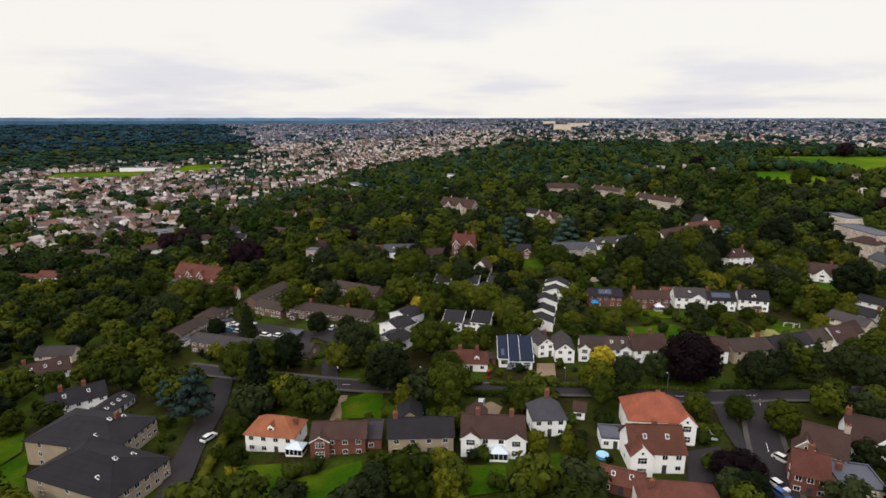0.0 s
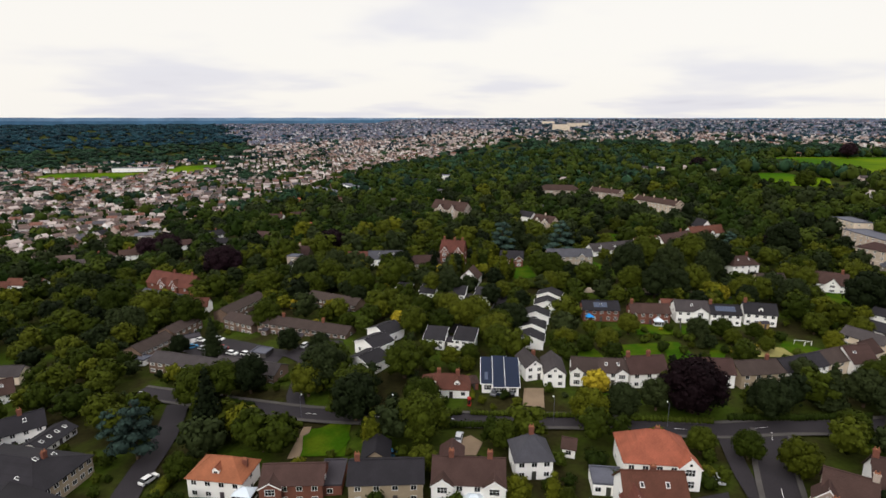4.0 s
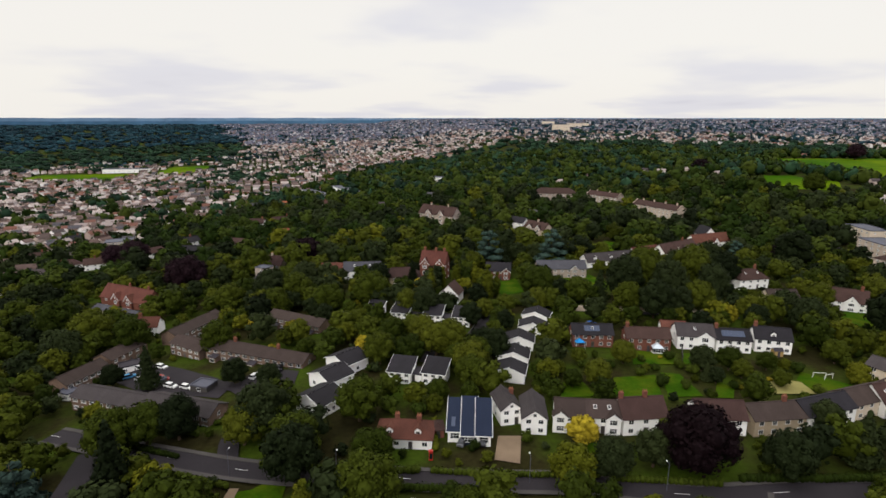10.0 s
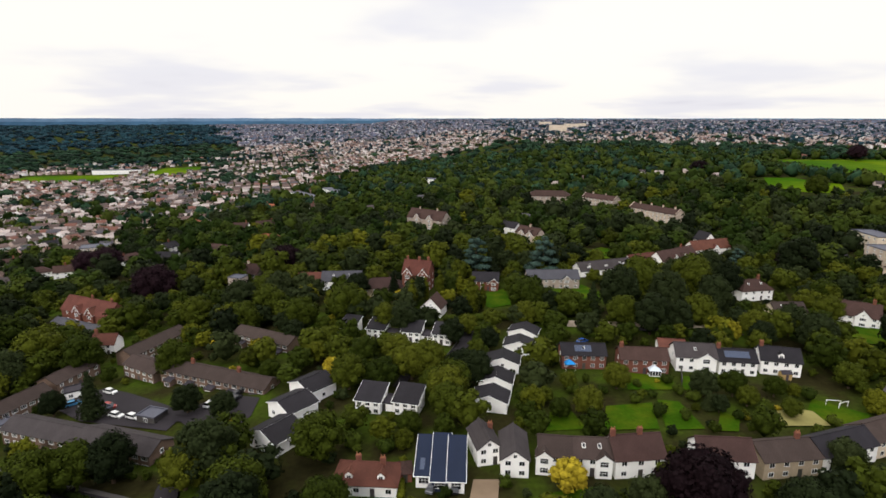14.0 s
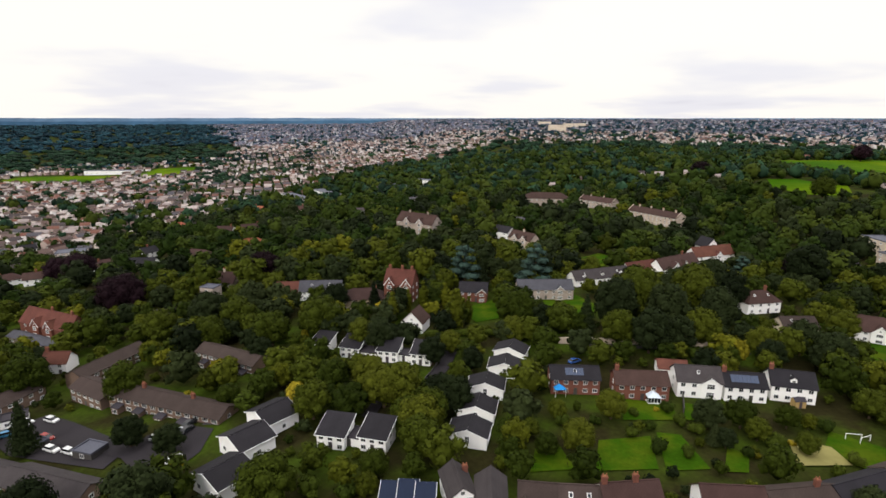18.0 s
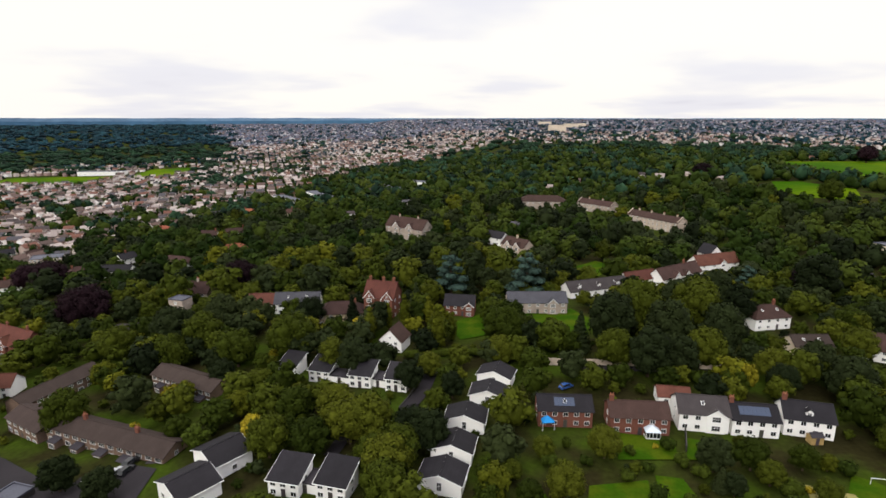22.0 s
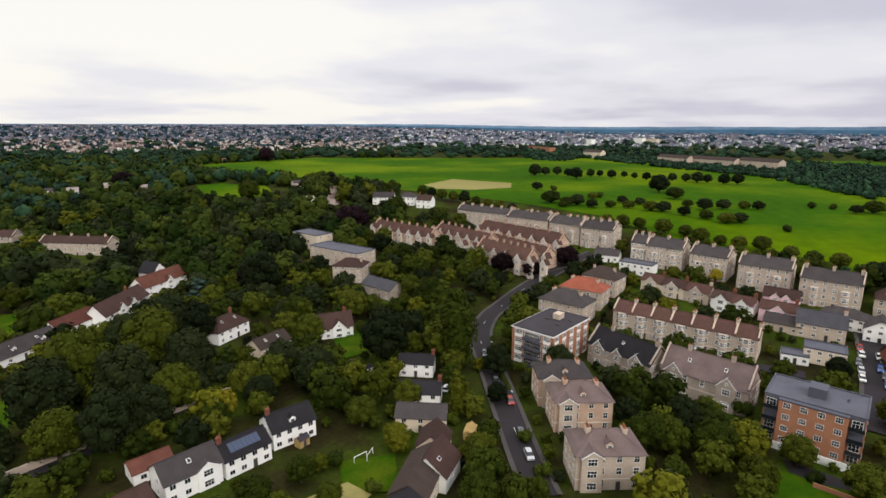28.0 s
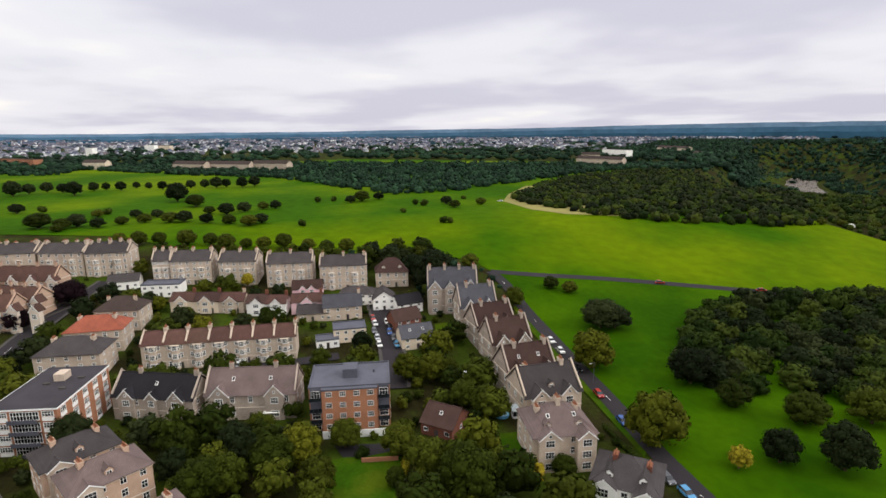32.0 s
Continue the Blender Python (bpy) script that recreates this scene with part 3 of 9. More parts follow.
def house(label, x, y, rot, w, d, h, roof="gx", pitch=33, wall=WHITE, tile=T_BROWN, cols=3, rows=2, side=1, chim=(), gables=(), sky=0, solar=0, door=True,
          dormers=0, name="house", category="house", group="", pots=2, chmat=None, ww=1.3, wh=1.2, bay=0, back=False, verge=False, porch=0):
    """A house: front along local x at -d/2. gables: (centre, width, projection, wall) of wings that face the front."""
    z = base(x, y, rot, w, d) - 0.15
    claim(x, y, rot, w + 1, d + 1)
    if name in ("villa", "mansion", "terrace", "terraced_house") and wall in (PALE, STONE, PINK_STONE):
        wh, ww = 1.95, 1.25
    ho = thing(name, label, category, pose(x, y, z, 0, 0, rot), group)
    half = {"gx": d / 2, "gy": w / 2, "hip": min(w, d) / 2, "mono": d * 0.8}.get(roof, 1)
    rise = 0.12 if roof == "flat" else half * math.tan(radians(pitch))
    b = wall_block(Build(), -w / 2, w / 2, -d / 2, d / 2, -1.2, h, roof, rise)
    part("wall", b, wall, ho)
    part("roof", roof_block(-w / 2, w / 2, -d / 2, d / 2, h, roof, rise), tile, ho)
    if name in ("villa", "mansion", "terrace", "terraced_house") and wall in (PALE, STONE, PINK_STONE):
        for z0, z1, o in ((h - 0.42, h - 0.14, 0.14), (h / rows - 0.12, h / rows + 0.12, 0.06)):
            part("cornice" if o > 0.1 else "string_course", Build().box(-w / 2 - o, -d / 2 - o, z0, w / 2 + o, d / 2 + o, z1), TRIM, ho, "pale stone band round the walls")
        if roof == "gx":
            for x0 in (-w / 2 - 0.15, w / 2 - 0.25):
                part("gable_coping", roof_block(x0, x0 + 0.4, -d / 2 - 0.1, d / 2 + 0.1, h + 0.3, "gx", rise, 0.0, 0.5), wall, ho, "raised stone gable parapet")
    if verge:
        part("bargeboard", roof_block(-w / 2, w / 2, -d / 2, d / 2, h - 0.07, roof, rise, 0.5), FRAME, ho, "white painted roof edge boards")
    step = h / rows
    for r in range(rows):
        zz = r * step + step * 0.36
        for c in range(cols):
            lx = -w / 2 + w * (c + 0.5) / cols
            if any(abs(lx - g[0]) < g[1] / 2 for g in gables):
                continue
            if r == 0 and door and c == cols // 2:
                part("door", Build().box(-0.5, -0.06, 0, 0.5, 0.04, 2.1), DOOR, ho, at=pose(lx, -d / 2, 0.15))
                continue
            window(ho, pose(lx, -d / 2, zz), min(ww, w / cols * 0.7), min(wh, step * 0.6))
        for s in range(0 if far_off(ho) and side < 2 else side):
            ly = -d / 2 + d * (s + 0.5) / side
            window(ho, pose(w / 2, ly, zz, 0, 0, 90), min(1.1, ww), min(wh, step * 0.5))
            window(ho, pose(-w / 2, ly, zz, 0, 0, -90), min(1.1, ww), min(wh, step * 0.5))
        if back:
            for c in range(cols):
                window(ho, pose(-w / 2 + w * (c + 0.5) / cols, d / 2, zz, 0, 0, 180), min(ww, w / cols * 0.7), min(wh, step * 0.55))
    if roof == "gy" and rise > 1.8 and rows > 1 and name != "villa":
        window(ho, pose(0, -d / 2, h + rise * 0.18), 0.9, 0.9)
    for g in gables:
        gx, gw, gp, gm = g[:4]
        gr = gw / 2 * math.tan(radians(g[4] if len(g) > 4 else 42))
        yb = -d / 2 + (half if roof != "gy" else d / 2) * min(1, gr / max(rise, 0.1))
        wing = part("wing", wall_block(Build(), gx - gw / 2, gx + gw / 2, -d / 2 - gp, -d / 2 + 0.4, -1.2, h, "gy", gr), gm, ho)
        rb = roof_block(gx - gw / 2, gx + gw / 2, -d / 2 - gp, yb, h, "gy", gr, 0.25)
        part("wing_roof", rb, tile, wing)
        part("wing_bargeboard", roof_block(gx - gw / 2, gx + gw / 2, -d / 2 - gp - 0.06, -d / 2 - gp + 0.5, h - 0.1, "gy", gr, 0.27, 0.2), FRAME, wing, "white painted gable boards")
        for r in range(rows):
            window(wing, pose(gx, -d / 2 - gp, r * step + step * 0.32), min(2.1, gw * 0.52), min(1.9, step * 0.6))
        if gr > 2:
            window(wing, pose(gx, -d / 2 - gp, h + gr * 0.15), 0.7, 0.8)
    dims = (w, d, h, roof, rise)
    for i in range(sky):
        lx = -w / 2 + w * (i + 0.7) / (sky + 0.4)
        s = roof_panel(ho, "skylight", lx, -d * 0.22, 0.8, 1.1, dims, FRAME)
        part("pane", Build().box(-0.3, -0.45, 0.05, 0.3, 0.45, 0.07), GLASS, s)
    for i in range(solar):
        lx = -0.9 * solar / 2 + i * 1.05
        roof_panel(ho, "solar_panel", lx, -d * 0.24, 1.0, d * 0.3, dims, SOLAR)
    for i in range(dormers):
        lx = -w / 2 + w * (i + 0.5) / dormers
        dz = h + rise * 0.22
        dm = part("dormer", wall_block(Build(), lx - 0.8, lx + 0.8, -d * 0.38, -d * 0.1, dz - 0.3, dz + 1.1, "gy", 0.7), wall, ho)
        part("dormer_roof", roof_block(lx - 0.8, lx + 0.8, -d * 0.38, -d * 0.05, dz + 1.1, "gy", 0.7, 0.15, 0.08), tile, dm)
        window(dm, pose(lx, -d * 0.38, dz - 0.05), 1.0, 0.95)
    for k in range(porch):
        lx = -w / 2 + w * (k + 0.6) / porch
        pc = part("porch", Build().box(lx - 1.5, -d / 2 - 2.2, -1.0, lx + 1.2, -d / 2 + 0.05, 2.3), wall, ho)
        part("porch_roof", Build().slab([(lx - 1.7, -d / 2 - 2.4, 2.35), (lx + 1.4, -d / 2 - 2.4, 2.35), (lx + 1.4, -d / 2, 2.9), (lx - 1.7, -d / 2, 2.9)], 0.12), FELT, pc)
        window(pc, pose(lx - 0.15, -d / 2 - 2.2, 0.6), 1.8, 1.3)
    for k in range(bay):
        lx = -w / 2 + w * (k + 0.5) / bay
        bb = Build()
        q = [(lx - 1.4, -d / 2), (lx - 0.8, -d / 2 - 0.9), (lx + 0.8, -d / 2 - 0.9), (lx + 1.4, -d / 2)]
        top = step * min(rows, 3) - 0.5 if rows > 2 else step * 2 - 0.5
        for p0, p1 in zip(q, q[1:]):
            bb.face((*p0, -1), (*p1, -1), (*p1, top), (*p0, top))
        bb.face(*[(*p, top) for p in q])
        bw = part("bay", bb, wall, ho)
        part("bay_cap", Build().box(lx - 1.45, -d / 2 - 1.0, top, lx + 1.45, -d / 2, top + 0.16), TRIM, bw)
        for r in range(min(rows, 3)):
            window(bw, pose(lx, -d / 2 - 0.9, r * step + 0.8), 1.5, 1.7)
            for sg in (-1, 1):
                window(bw, pose(lx + sg * 1.1, -d / 2 - 0.45, r * step + 0.8, 0, 0, sg * 56), 0.7, 1.7)
    for cx, cy in chim:
        chimney(ho, cx * w / 2, cy * d / 2, roof_z(cx * w / 2, cy * d / 2, w, d, h, roof, rise), chmat or (wall if wall in (STONE, PALE, PINK_STONE) else BRICK), pots)
    return ho


def conservatory(x, y, rot, w=4.0, d=3.0, label="white framed glass conservatory with a pitched glazed roof"):
    z = base(x, y, rot, w, d) - 0.05
    claim(x, y, rot, w, d)
    ho = thing("conservatory", label, "conservatory", pose(x, y, z, 0, 0, rot))
    part("plinth", Build().box(-w / 2, -d / 2, -0.6, w / 2, d / 2, 0.6), WHITE, ho)
    part("glazing", Build().box(-w / 2 + 0.05, -d / 2 + 0.05, 0.6, w / 2 - 0.05, d / 2 - 0.05, 2.2), GLASS, ho)
    part("glass_roof", roof_block(-w / 2, w / 2, -d / 2, d / 2, 2.2, "hip", 1.1, 0.15, 0.08), PANE, ho, "pale translucent glazed roof")
    for i in range(5):
        lx = -w / 2 + w * i / 4
        part("post", Build().box(lx - 0.05, -d / 2 - 0.02, 0.6, lx + 0.05, -d / 2 + 0.06, 2.25), FRAME, ho)
    part("finial", Build().tube(0, 0, 3.3, 3.9, 0.08, 0.02), FRAME, ho)
    return ho


PANE = material("milky_glazing", (0.55, 0.62, 0.68), 0.2, 0.08, 1, 4, 0.0)

# ---- trees


def leaf_cloud(rng, blobs, n, size, flat=1.0, low=-0.45, fill=1):
    """Quads of leaves over a set of blobs, with dark cores inside: vertices and triangles."""
    c, r = np.array([b[:3] for b in blobs]), np.array([b[3:6] if len(b) > 4 else (b[3],) * 3 for b in blobs])
    k = rng.choice(len(blobs), n, p=r.prod(1) ** (2 / 3) / (r.prod(1) ** (2 / 3)).sum())
    d = rng.normal(size=(n, 3))
    d /= np.linalg.norm(d, axis=1)[:, None]
    d[:, 2] = np.where(d[:, 2] < low, -d[:, 2], d[:, 2])
    p = c[k] + d * r[k] * rng.uniform(0.86, 1.12, (n, 1))
    nrm = d + rng.normal(size=(n, 3)) * 0.28
    nrm /= np.linalg.norm(nrm, axis=1)[:, None]
    t = np.cross(nrm, rng.normal(size=(n, 3)))
    t /= np.linalg.norm(t, axis=1)[:, None]
    u = np.cross(nrm, t)
    s = size * rng.uniform(0.6, 1.25, (n, 1))
    a = rng.uniform(0.6, 1.0, (n, 1))
    v = np.stack([p - t * s * 0.5, p + u * s * a * 0.5 - nrm * s * 0.1, p + t * s * 0.55, p - u * s * a * 0.5 - nrm * s * 0.12], 1).reshape(-1, 3)
    i = np.arange(n)[:, None] * 4
    f = np.concatenate([i + np.array([[0, 2, 1]]), i + np.array([[0, 3, 2]])])
    if fill:
        bm = bmesh.new()
        bmesh.ops.create_icosphere(bm, subdivisions=fill, radius=1)
        sv = np.array([q.co[:] for q in bm.verts])
        sf = np.array([[q.index for q in g.verts] for g in bm.faces])
        bm.free()
        for b in range(len(blobs)):
            f = np.concatenate([f, sf + len(v)])
            v = np.concatenate([v, c[b] + sv * r[b] * 0.84 * rng.uniform(0.9, 1.08, (len(sv), 1))])
    return v, f


def limb(b, p, q, r0, r1, n=6):
    """A tapered limb from p to q."""
    p, q = Vector(p), Vector(q)
    d = (q - p).normalized()
    s = d.orthogonal().normalized()
    t = d.cross(s)
    i = len(b.v)
    for o, r in ((p, r0), (q, r1)):
        b.v += [tuple(o + (s * math.cos(a * 2 * math.pi / n) + t * math.sin(a * 2 * math.pi / n)) * r) for a in range(n)]
    b.f += [(i + a, i + (a + 1) % n, i + n + (a + 1) % n, i + n + a) for a in range(n)]


def broad_blobs(rng, h, r, count=20):
    """Blobs of a domed crown that comes down almost to the ground: height h, radius r."""
    out = [(0, 0, h * 0.52, r * 0.8, r * 0.8, h * 0.40)]
    for i in range(count):
        u = 1.0 - 1.55 * (i + 0.5) / count
        a, k = i * 2.4 + rng.uniform(-0.5, 0.5), r * rng.uniform(0.26, 0.42)
        q = math.sqrt(max(0.0, 1 - u * u))
        out.append(((r - k) * q * math.cos(a) * rng.uniform(0.9, 1.12), (r - k) * q * math.sin(a) * rng.uniform(0.9, 1.12), h * 0.54 + (h * 0.46 - k * 0.8) * u, k, k, k * 0.9))
    return out


def tree_proto(name, label, mat, seed, h, r, shape, n, size, group):
    """One tree with trunk and crown, standing at the origin far below; copies are planted."""
    rng = np.random.default_rng(seed)
    tr = Build()
    if shape == "broad":
        blobs = broad_blobs(rng, h, r)
        limb(tr, (0, 0, -0.5), (0.1, 0, h * 0.45), r * 0.09, r * 0.05)
        for i in range(5):
            a = i * 1.3
            limb(tr, (0.05, 0, h * (0.26 + 0.03 * i)), (r * 0.55 * math.cos(a), r * 0.55 * math.sin(a), h * 0.6), r * 0.04, r * 0.012, 5)
        v, f = leaf_cloud(rng, blobs, n, size)
    elif shape == "cone":
        blobs = [(0, 0, h * (0.12 + 0.8 * i / 8), r * (1 - i / 9.0) + 0.25, r * (1 - i / 9.0) + 0.25, h * 0.1) for i in range(9)]
        limb(tr, (0, 0, -0.5), (0, 0, h * 0.9), r * 0.12, 0.04)
        v, f = leaf_cloud(rng, blobs, n, size, low=-0.2)
    elif shape == "column":
        blobs = [(rng.uniform(-0.1, 0.1) * r, rng.uniform(-0.1, 0.1) * r, h * (0.1 + 0.82 * i / 6), r * (0.75 + 0.3 * math.sin(i * 0.55)) * (1 if i < 5 else 0.7), ) for i in range(7)]
        limb(tr, (0, 0, -0.5), (0, 0, h * 0.8), r * 0.12, 0.04)
        v, f = leaf_cloud(rng, blobs, n, size)
    elif shape == "cedar":
        blobs, boughs = [], []
        for i in range(16):
            a, zz = i * 2.4, h * (0.25 + 0.7 * i / 16)
            q = r * (1 - 0.62 * i / 16)
            blobs.append((q * 0.55 * math.cos(a), q * 0.55 * math.sin(a), zz, q * 0.5, q * 0.5, h * 0.045))
            boughs.append(Build())
            limb(boughs[-1], (0, 0, zz - 0.4), (q * 0.7 * math.cos(a), q * 0.7 * math.sin(a), zz), 0.14, 0.04, 5)
        limb(tr, (0, 0, -0.5), (0, 0, h * 0.97), r * 0.09, 0.05)
        v, f = leaf_cloud(rng, blobs, n, size, low=-0.9)
    elif shape == "shrub":
        blobs = [(r * 0.45 * math.cos(i * 2.4) * (i > 0), r * 0.45 * math.sin(i * 2.4) * (i > 0), h * (0.42 + 0.12 * (i % 2)), r * 0.62, r * 0.62, h * 0.5) for i in range(4)]
        for i in range(4):
            limb(tr, (0, 0, -0.3), (r * 0.4 * math.cos(i * 1.6), r * 0.4 * math.sin(i * 1.6), h * 0.5), 0.06, 0.02, 5)
        v, f = leaf_cloud(rng, blobs, n, size, low=-0.2)
    ob = thing(name, label, "tree" if shape != "shrub" else "shrub", pose(0, 0, -400), group)
    part("trunk" if shape != "shrub" else "stems", tr, BARK, ob)
    if shape == "cedar":
        for bough in boughs:
            part("branch", bough, BARK, ob)
    part("crown", np_mesh("crown", v, f, mat), None, ob)
    return ob


PROTO = {}


def proto(kind):
    """The trees of a kind, each built once."""
    if kind in PROTO:
        return PROTO[kind]
    g = "garden and street trees"
    spec = {
        "oak": [("deciduous_tree", "broad leafy green deciduous tree with rounded crown", LEAF, 10 + i, 13, 6.0, "broad", 2400, 0.66, g) for i in range(4)],
        "lime": [("deciduous_tree", "fresh yellow-green deciduous tree with domed crown", LEAF_YEL, 20 + i, 10, 4.6, "broad", 1500, 0.62, g) for i in range(2)],
        "dark": [("evergreen_tree", "dense dark green evergreen tree, broad crowned", LEAF_DARK, 30 + i, 14, 6.0, "broad", 2200, 0.7, g) for i in range(3)],
        "beech": [("copper_beech", "huge copper beech with dark purple leaves", LEAF_PURPLE, 40, 15, 8.0, "broad", 3600, 0.75, "")],
        "fir": [("conifer", "tall dark green conical conifer tree", LEAF_DARK, 50 + i, 17, 4.4, "cone", 1200, 0.9, g) for i in range(2)],
        "cypress": [("cypress", "narrow yellow-green columnar cypress tree", LEAF_YEL, 60, 11, 1.7, "column", 500, 0.6, g)],
        "poplar": [("poplar", "tall green columnar tree beside the road", LEAF, 62, 18, 3.8, "column", 1200, 0.9, g)],
        "cedar": [("cedar", "blue-green cedar with flat layered branches", LEAF_BLUE, 70, 16, 6.5, "cedar", 1500, 0.9, g)],
        "pine": [("pine", "dark umbrella-topped pine tree with bare trunk", LEAF_DARK, 72, 19, 6.5, "cedar", 1700, 0.95, g)],
        "gold": [("golden_tree", "small bright golden-leaved garden tree", LEAF_GOLD, 80 + i, 6, 2.6, "broad", 500, 0.6, g) for i in range(2)],
        "bush": [("shrub", "dark green rounded garden shrub", HEDGE, 90 + i, 2.8, 1.9, "shrub", 200, 0.5, "garden shrubs") for i in range(3)],
        "goldbush": [("shrub", "bright yellow-leaved garden shrub", LEAF_GOLD, 94, 2.2, 1.6, "shrub", 180, 0.45, "garden shrubs")],
    }[kind]
    PROTO[kind] = [tree_proto(*s) for s in spec]
    return PROTO[kind]


TREES = [0]
USED = set()


def tree(kind, x, y, s=1.0, tall=1.0):
    """Plants one tree on the ground."""
    TREES[0] += 1
    k = TREES[0]
    pr = proto(kind)
    p = pr[k % len(pr)]
    sunk = 1.5 * s * tall if kind in ("oak", "lime", "dark", "beech") else 0.0
    m = pose(x, y, ground(x, y) - sunk, 0, 0, (k * 137.5) % 360)
    if p not in USED:
        USED.add(p)
        p.matrix_basis, p.scale = m, (s, s, s * tall)
        return p
    c = copy_thing(p, m)
    c.scale = (s, s, s * tall)
    return c


# ---- vehicles


def car_proto(mat, label, kind):
    van = kind == "van"
    ob = thing(kind, label, kind, pose(0, 0, -400), "parked cars")
    L, W, H = (5.2, 1.95, 2.2) if van else (4.3, 1.75, 1.45)
    prof = [(-L / 2, 0.3), (L / 2, 0.3), (L / 2, 0.75), (L * 0.34, 0.92), (-L * 0.46, 0.95), (-L / 2, 0.8)]
    cab = [(L * 0.30, 0.9), (L * 0.12, H), (-L * 0.34, H), (-L * 0.46, 0.92)] if not van else [(L * 0.36, 0.9), (L * 0.24, H), (-L * 0.49, H), (-L * 0.49, 0.9)]

    def shell(p, w0, w1):
        b = Build()
        n = len(p)
        zs = [q[1] for q in p]
        wid = [w0 + (w1 - w0) * (z - min(zs)) / (max(zs) - min(zs)) for z in zs]
        for sg in (-1, 1):
            f = [(p[i][0], sg * wid[i] / 2, p[i][1]) for i in range(n)]
            b.face(*(f if sg < 0 else f[::-1]))
        for i in range(n):
            j = (i + 1) % n
            b.face((p[i][0], -wid[i] / 2, p[i][1]), (p[i][0], wid[i] / 2, p[i][1]), (p[j][0], wid[j] / 2, p[j][1]), (p[j][0], -wid[j] / 2, p[j][1]))
        return b

    part("body", shell(prof, W, W * 0.97), mat, ob)
    part("cabin", shell(cab, W * 0.94, W * 0.78), mat if van else GLASS, ob)
    part("roof", Build().box(-L * 0.33, -W * 0.37, H - 0.02, L * 0.11, W * 0.37, H + 0.04), mat, ob)
    for x in (-L * 0.32, L * 0.32):
        for y in (-W / 2 + 0.1, W / 2 - 0.1):
            b = Build().tube(0, 0, -0.11, 0.11, 0.32, 0.32, 10)
            b.f.append(tuple(range(9, -1, -1)))
            part("wheel", b, RUBBER, ob, at=pose(x, y, 0.32, 90, 0, 0))
    for y in (-W * 0.36, W * 0.36):
        part("headlight", Build().box(L / 2 - 0.04, y - 0.16, 0.58, L / 2 + 0.02, y + 0.16, 0.72), FRAME, ob)
    return ob


RUBBER = material("tyre_rubber", (0.02, 0.02, 0.02), 0.9, 0.1, 1, 8, 0.1)
PAINTS = {}


def car(color, x, y, rot, kind="car", lift=0.45):
    tone = {"white": (0.62, 0.62, 0.61), "silver": (0.42, 0.43, 0.45), "black": (0.015, 0.015, 0.018), "blue": (0.03, 0.08, 0.25), "red": (0.26, 0.025, 0.02), "grey": (0.10, 0.105, 0.115), "sky": (0.06, 0.22, 0.40)}
    key = (color, kind)
    m = pose(x, y, ground(x, y) + lift, 0, 0, rot)
    if key not in PAINTS:
        p = material(color + "_car_paint", tone[color], 0.25, 0.04, 1, 6, 0.0)
        PAINTS[key] = car_proto(p, "%s parked %s with dark windows on asphalt" % ("pale blue" if color == "sky" else color, kind), kind)
        PAINTS[key].matrix_basis = m
        return PAINTS[key]
    return copy_thing(PAINTS[key], m)


def hedge(pts, w, h, mat=None, label="clipped dark green garden hedge"):
    """A hedge along a line: a leafy bank with an uneven top."""
    line = spline(pts, 1.0)
    rg = np.random.default_rng(int(abs(pts[0][0]) * 10) + 3)
    blobs = [(p.x + rg.uniform(-0.1, 0.1), p.y + rg.uniform(-0.1, 0.1), ground(p.x, p.y) + h * 0.45, w * 0.55, w * 0.55, h * rg.uniform(0.5, 0.58)) for p in line]
    v, f = leaf_cloud(rg, blobs, int(len(line) * 17 * max(1, h / 2)), 0.45, low=-0.1)
    return tagged(new("hedge", np_mesh("hedge", v, f, mat or HEDGE)), label, "hedge")


def fence(pts, h, mat, label, step=2.4, name="garden_wall"):
    """A wall or fence in panels along a line."""
    line = spline(pts, step)
    p0 = line[0]
    ob = thing(name, label, "wall" if "wall" in name else "fence", pose(p0.x, p0.y, ground(p0.x, p0.y)))
    for p, q in zip(line, line[1:]):
        d = q - p
        z = min(ground(p.x, p.y), ground(q.x, q.y))
        part("panel", Build().box(0, -0.1, -0.3, d.length - 0.02, 0.1, h), mat, ob, at=ob.matrix_basis.inverted() @ pose(p.x, p.y, z, 0, 0, math.degrees(math.atan2(d.y, d.x))))
    return ob


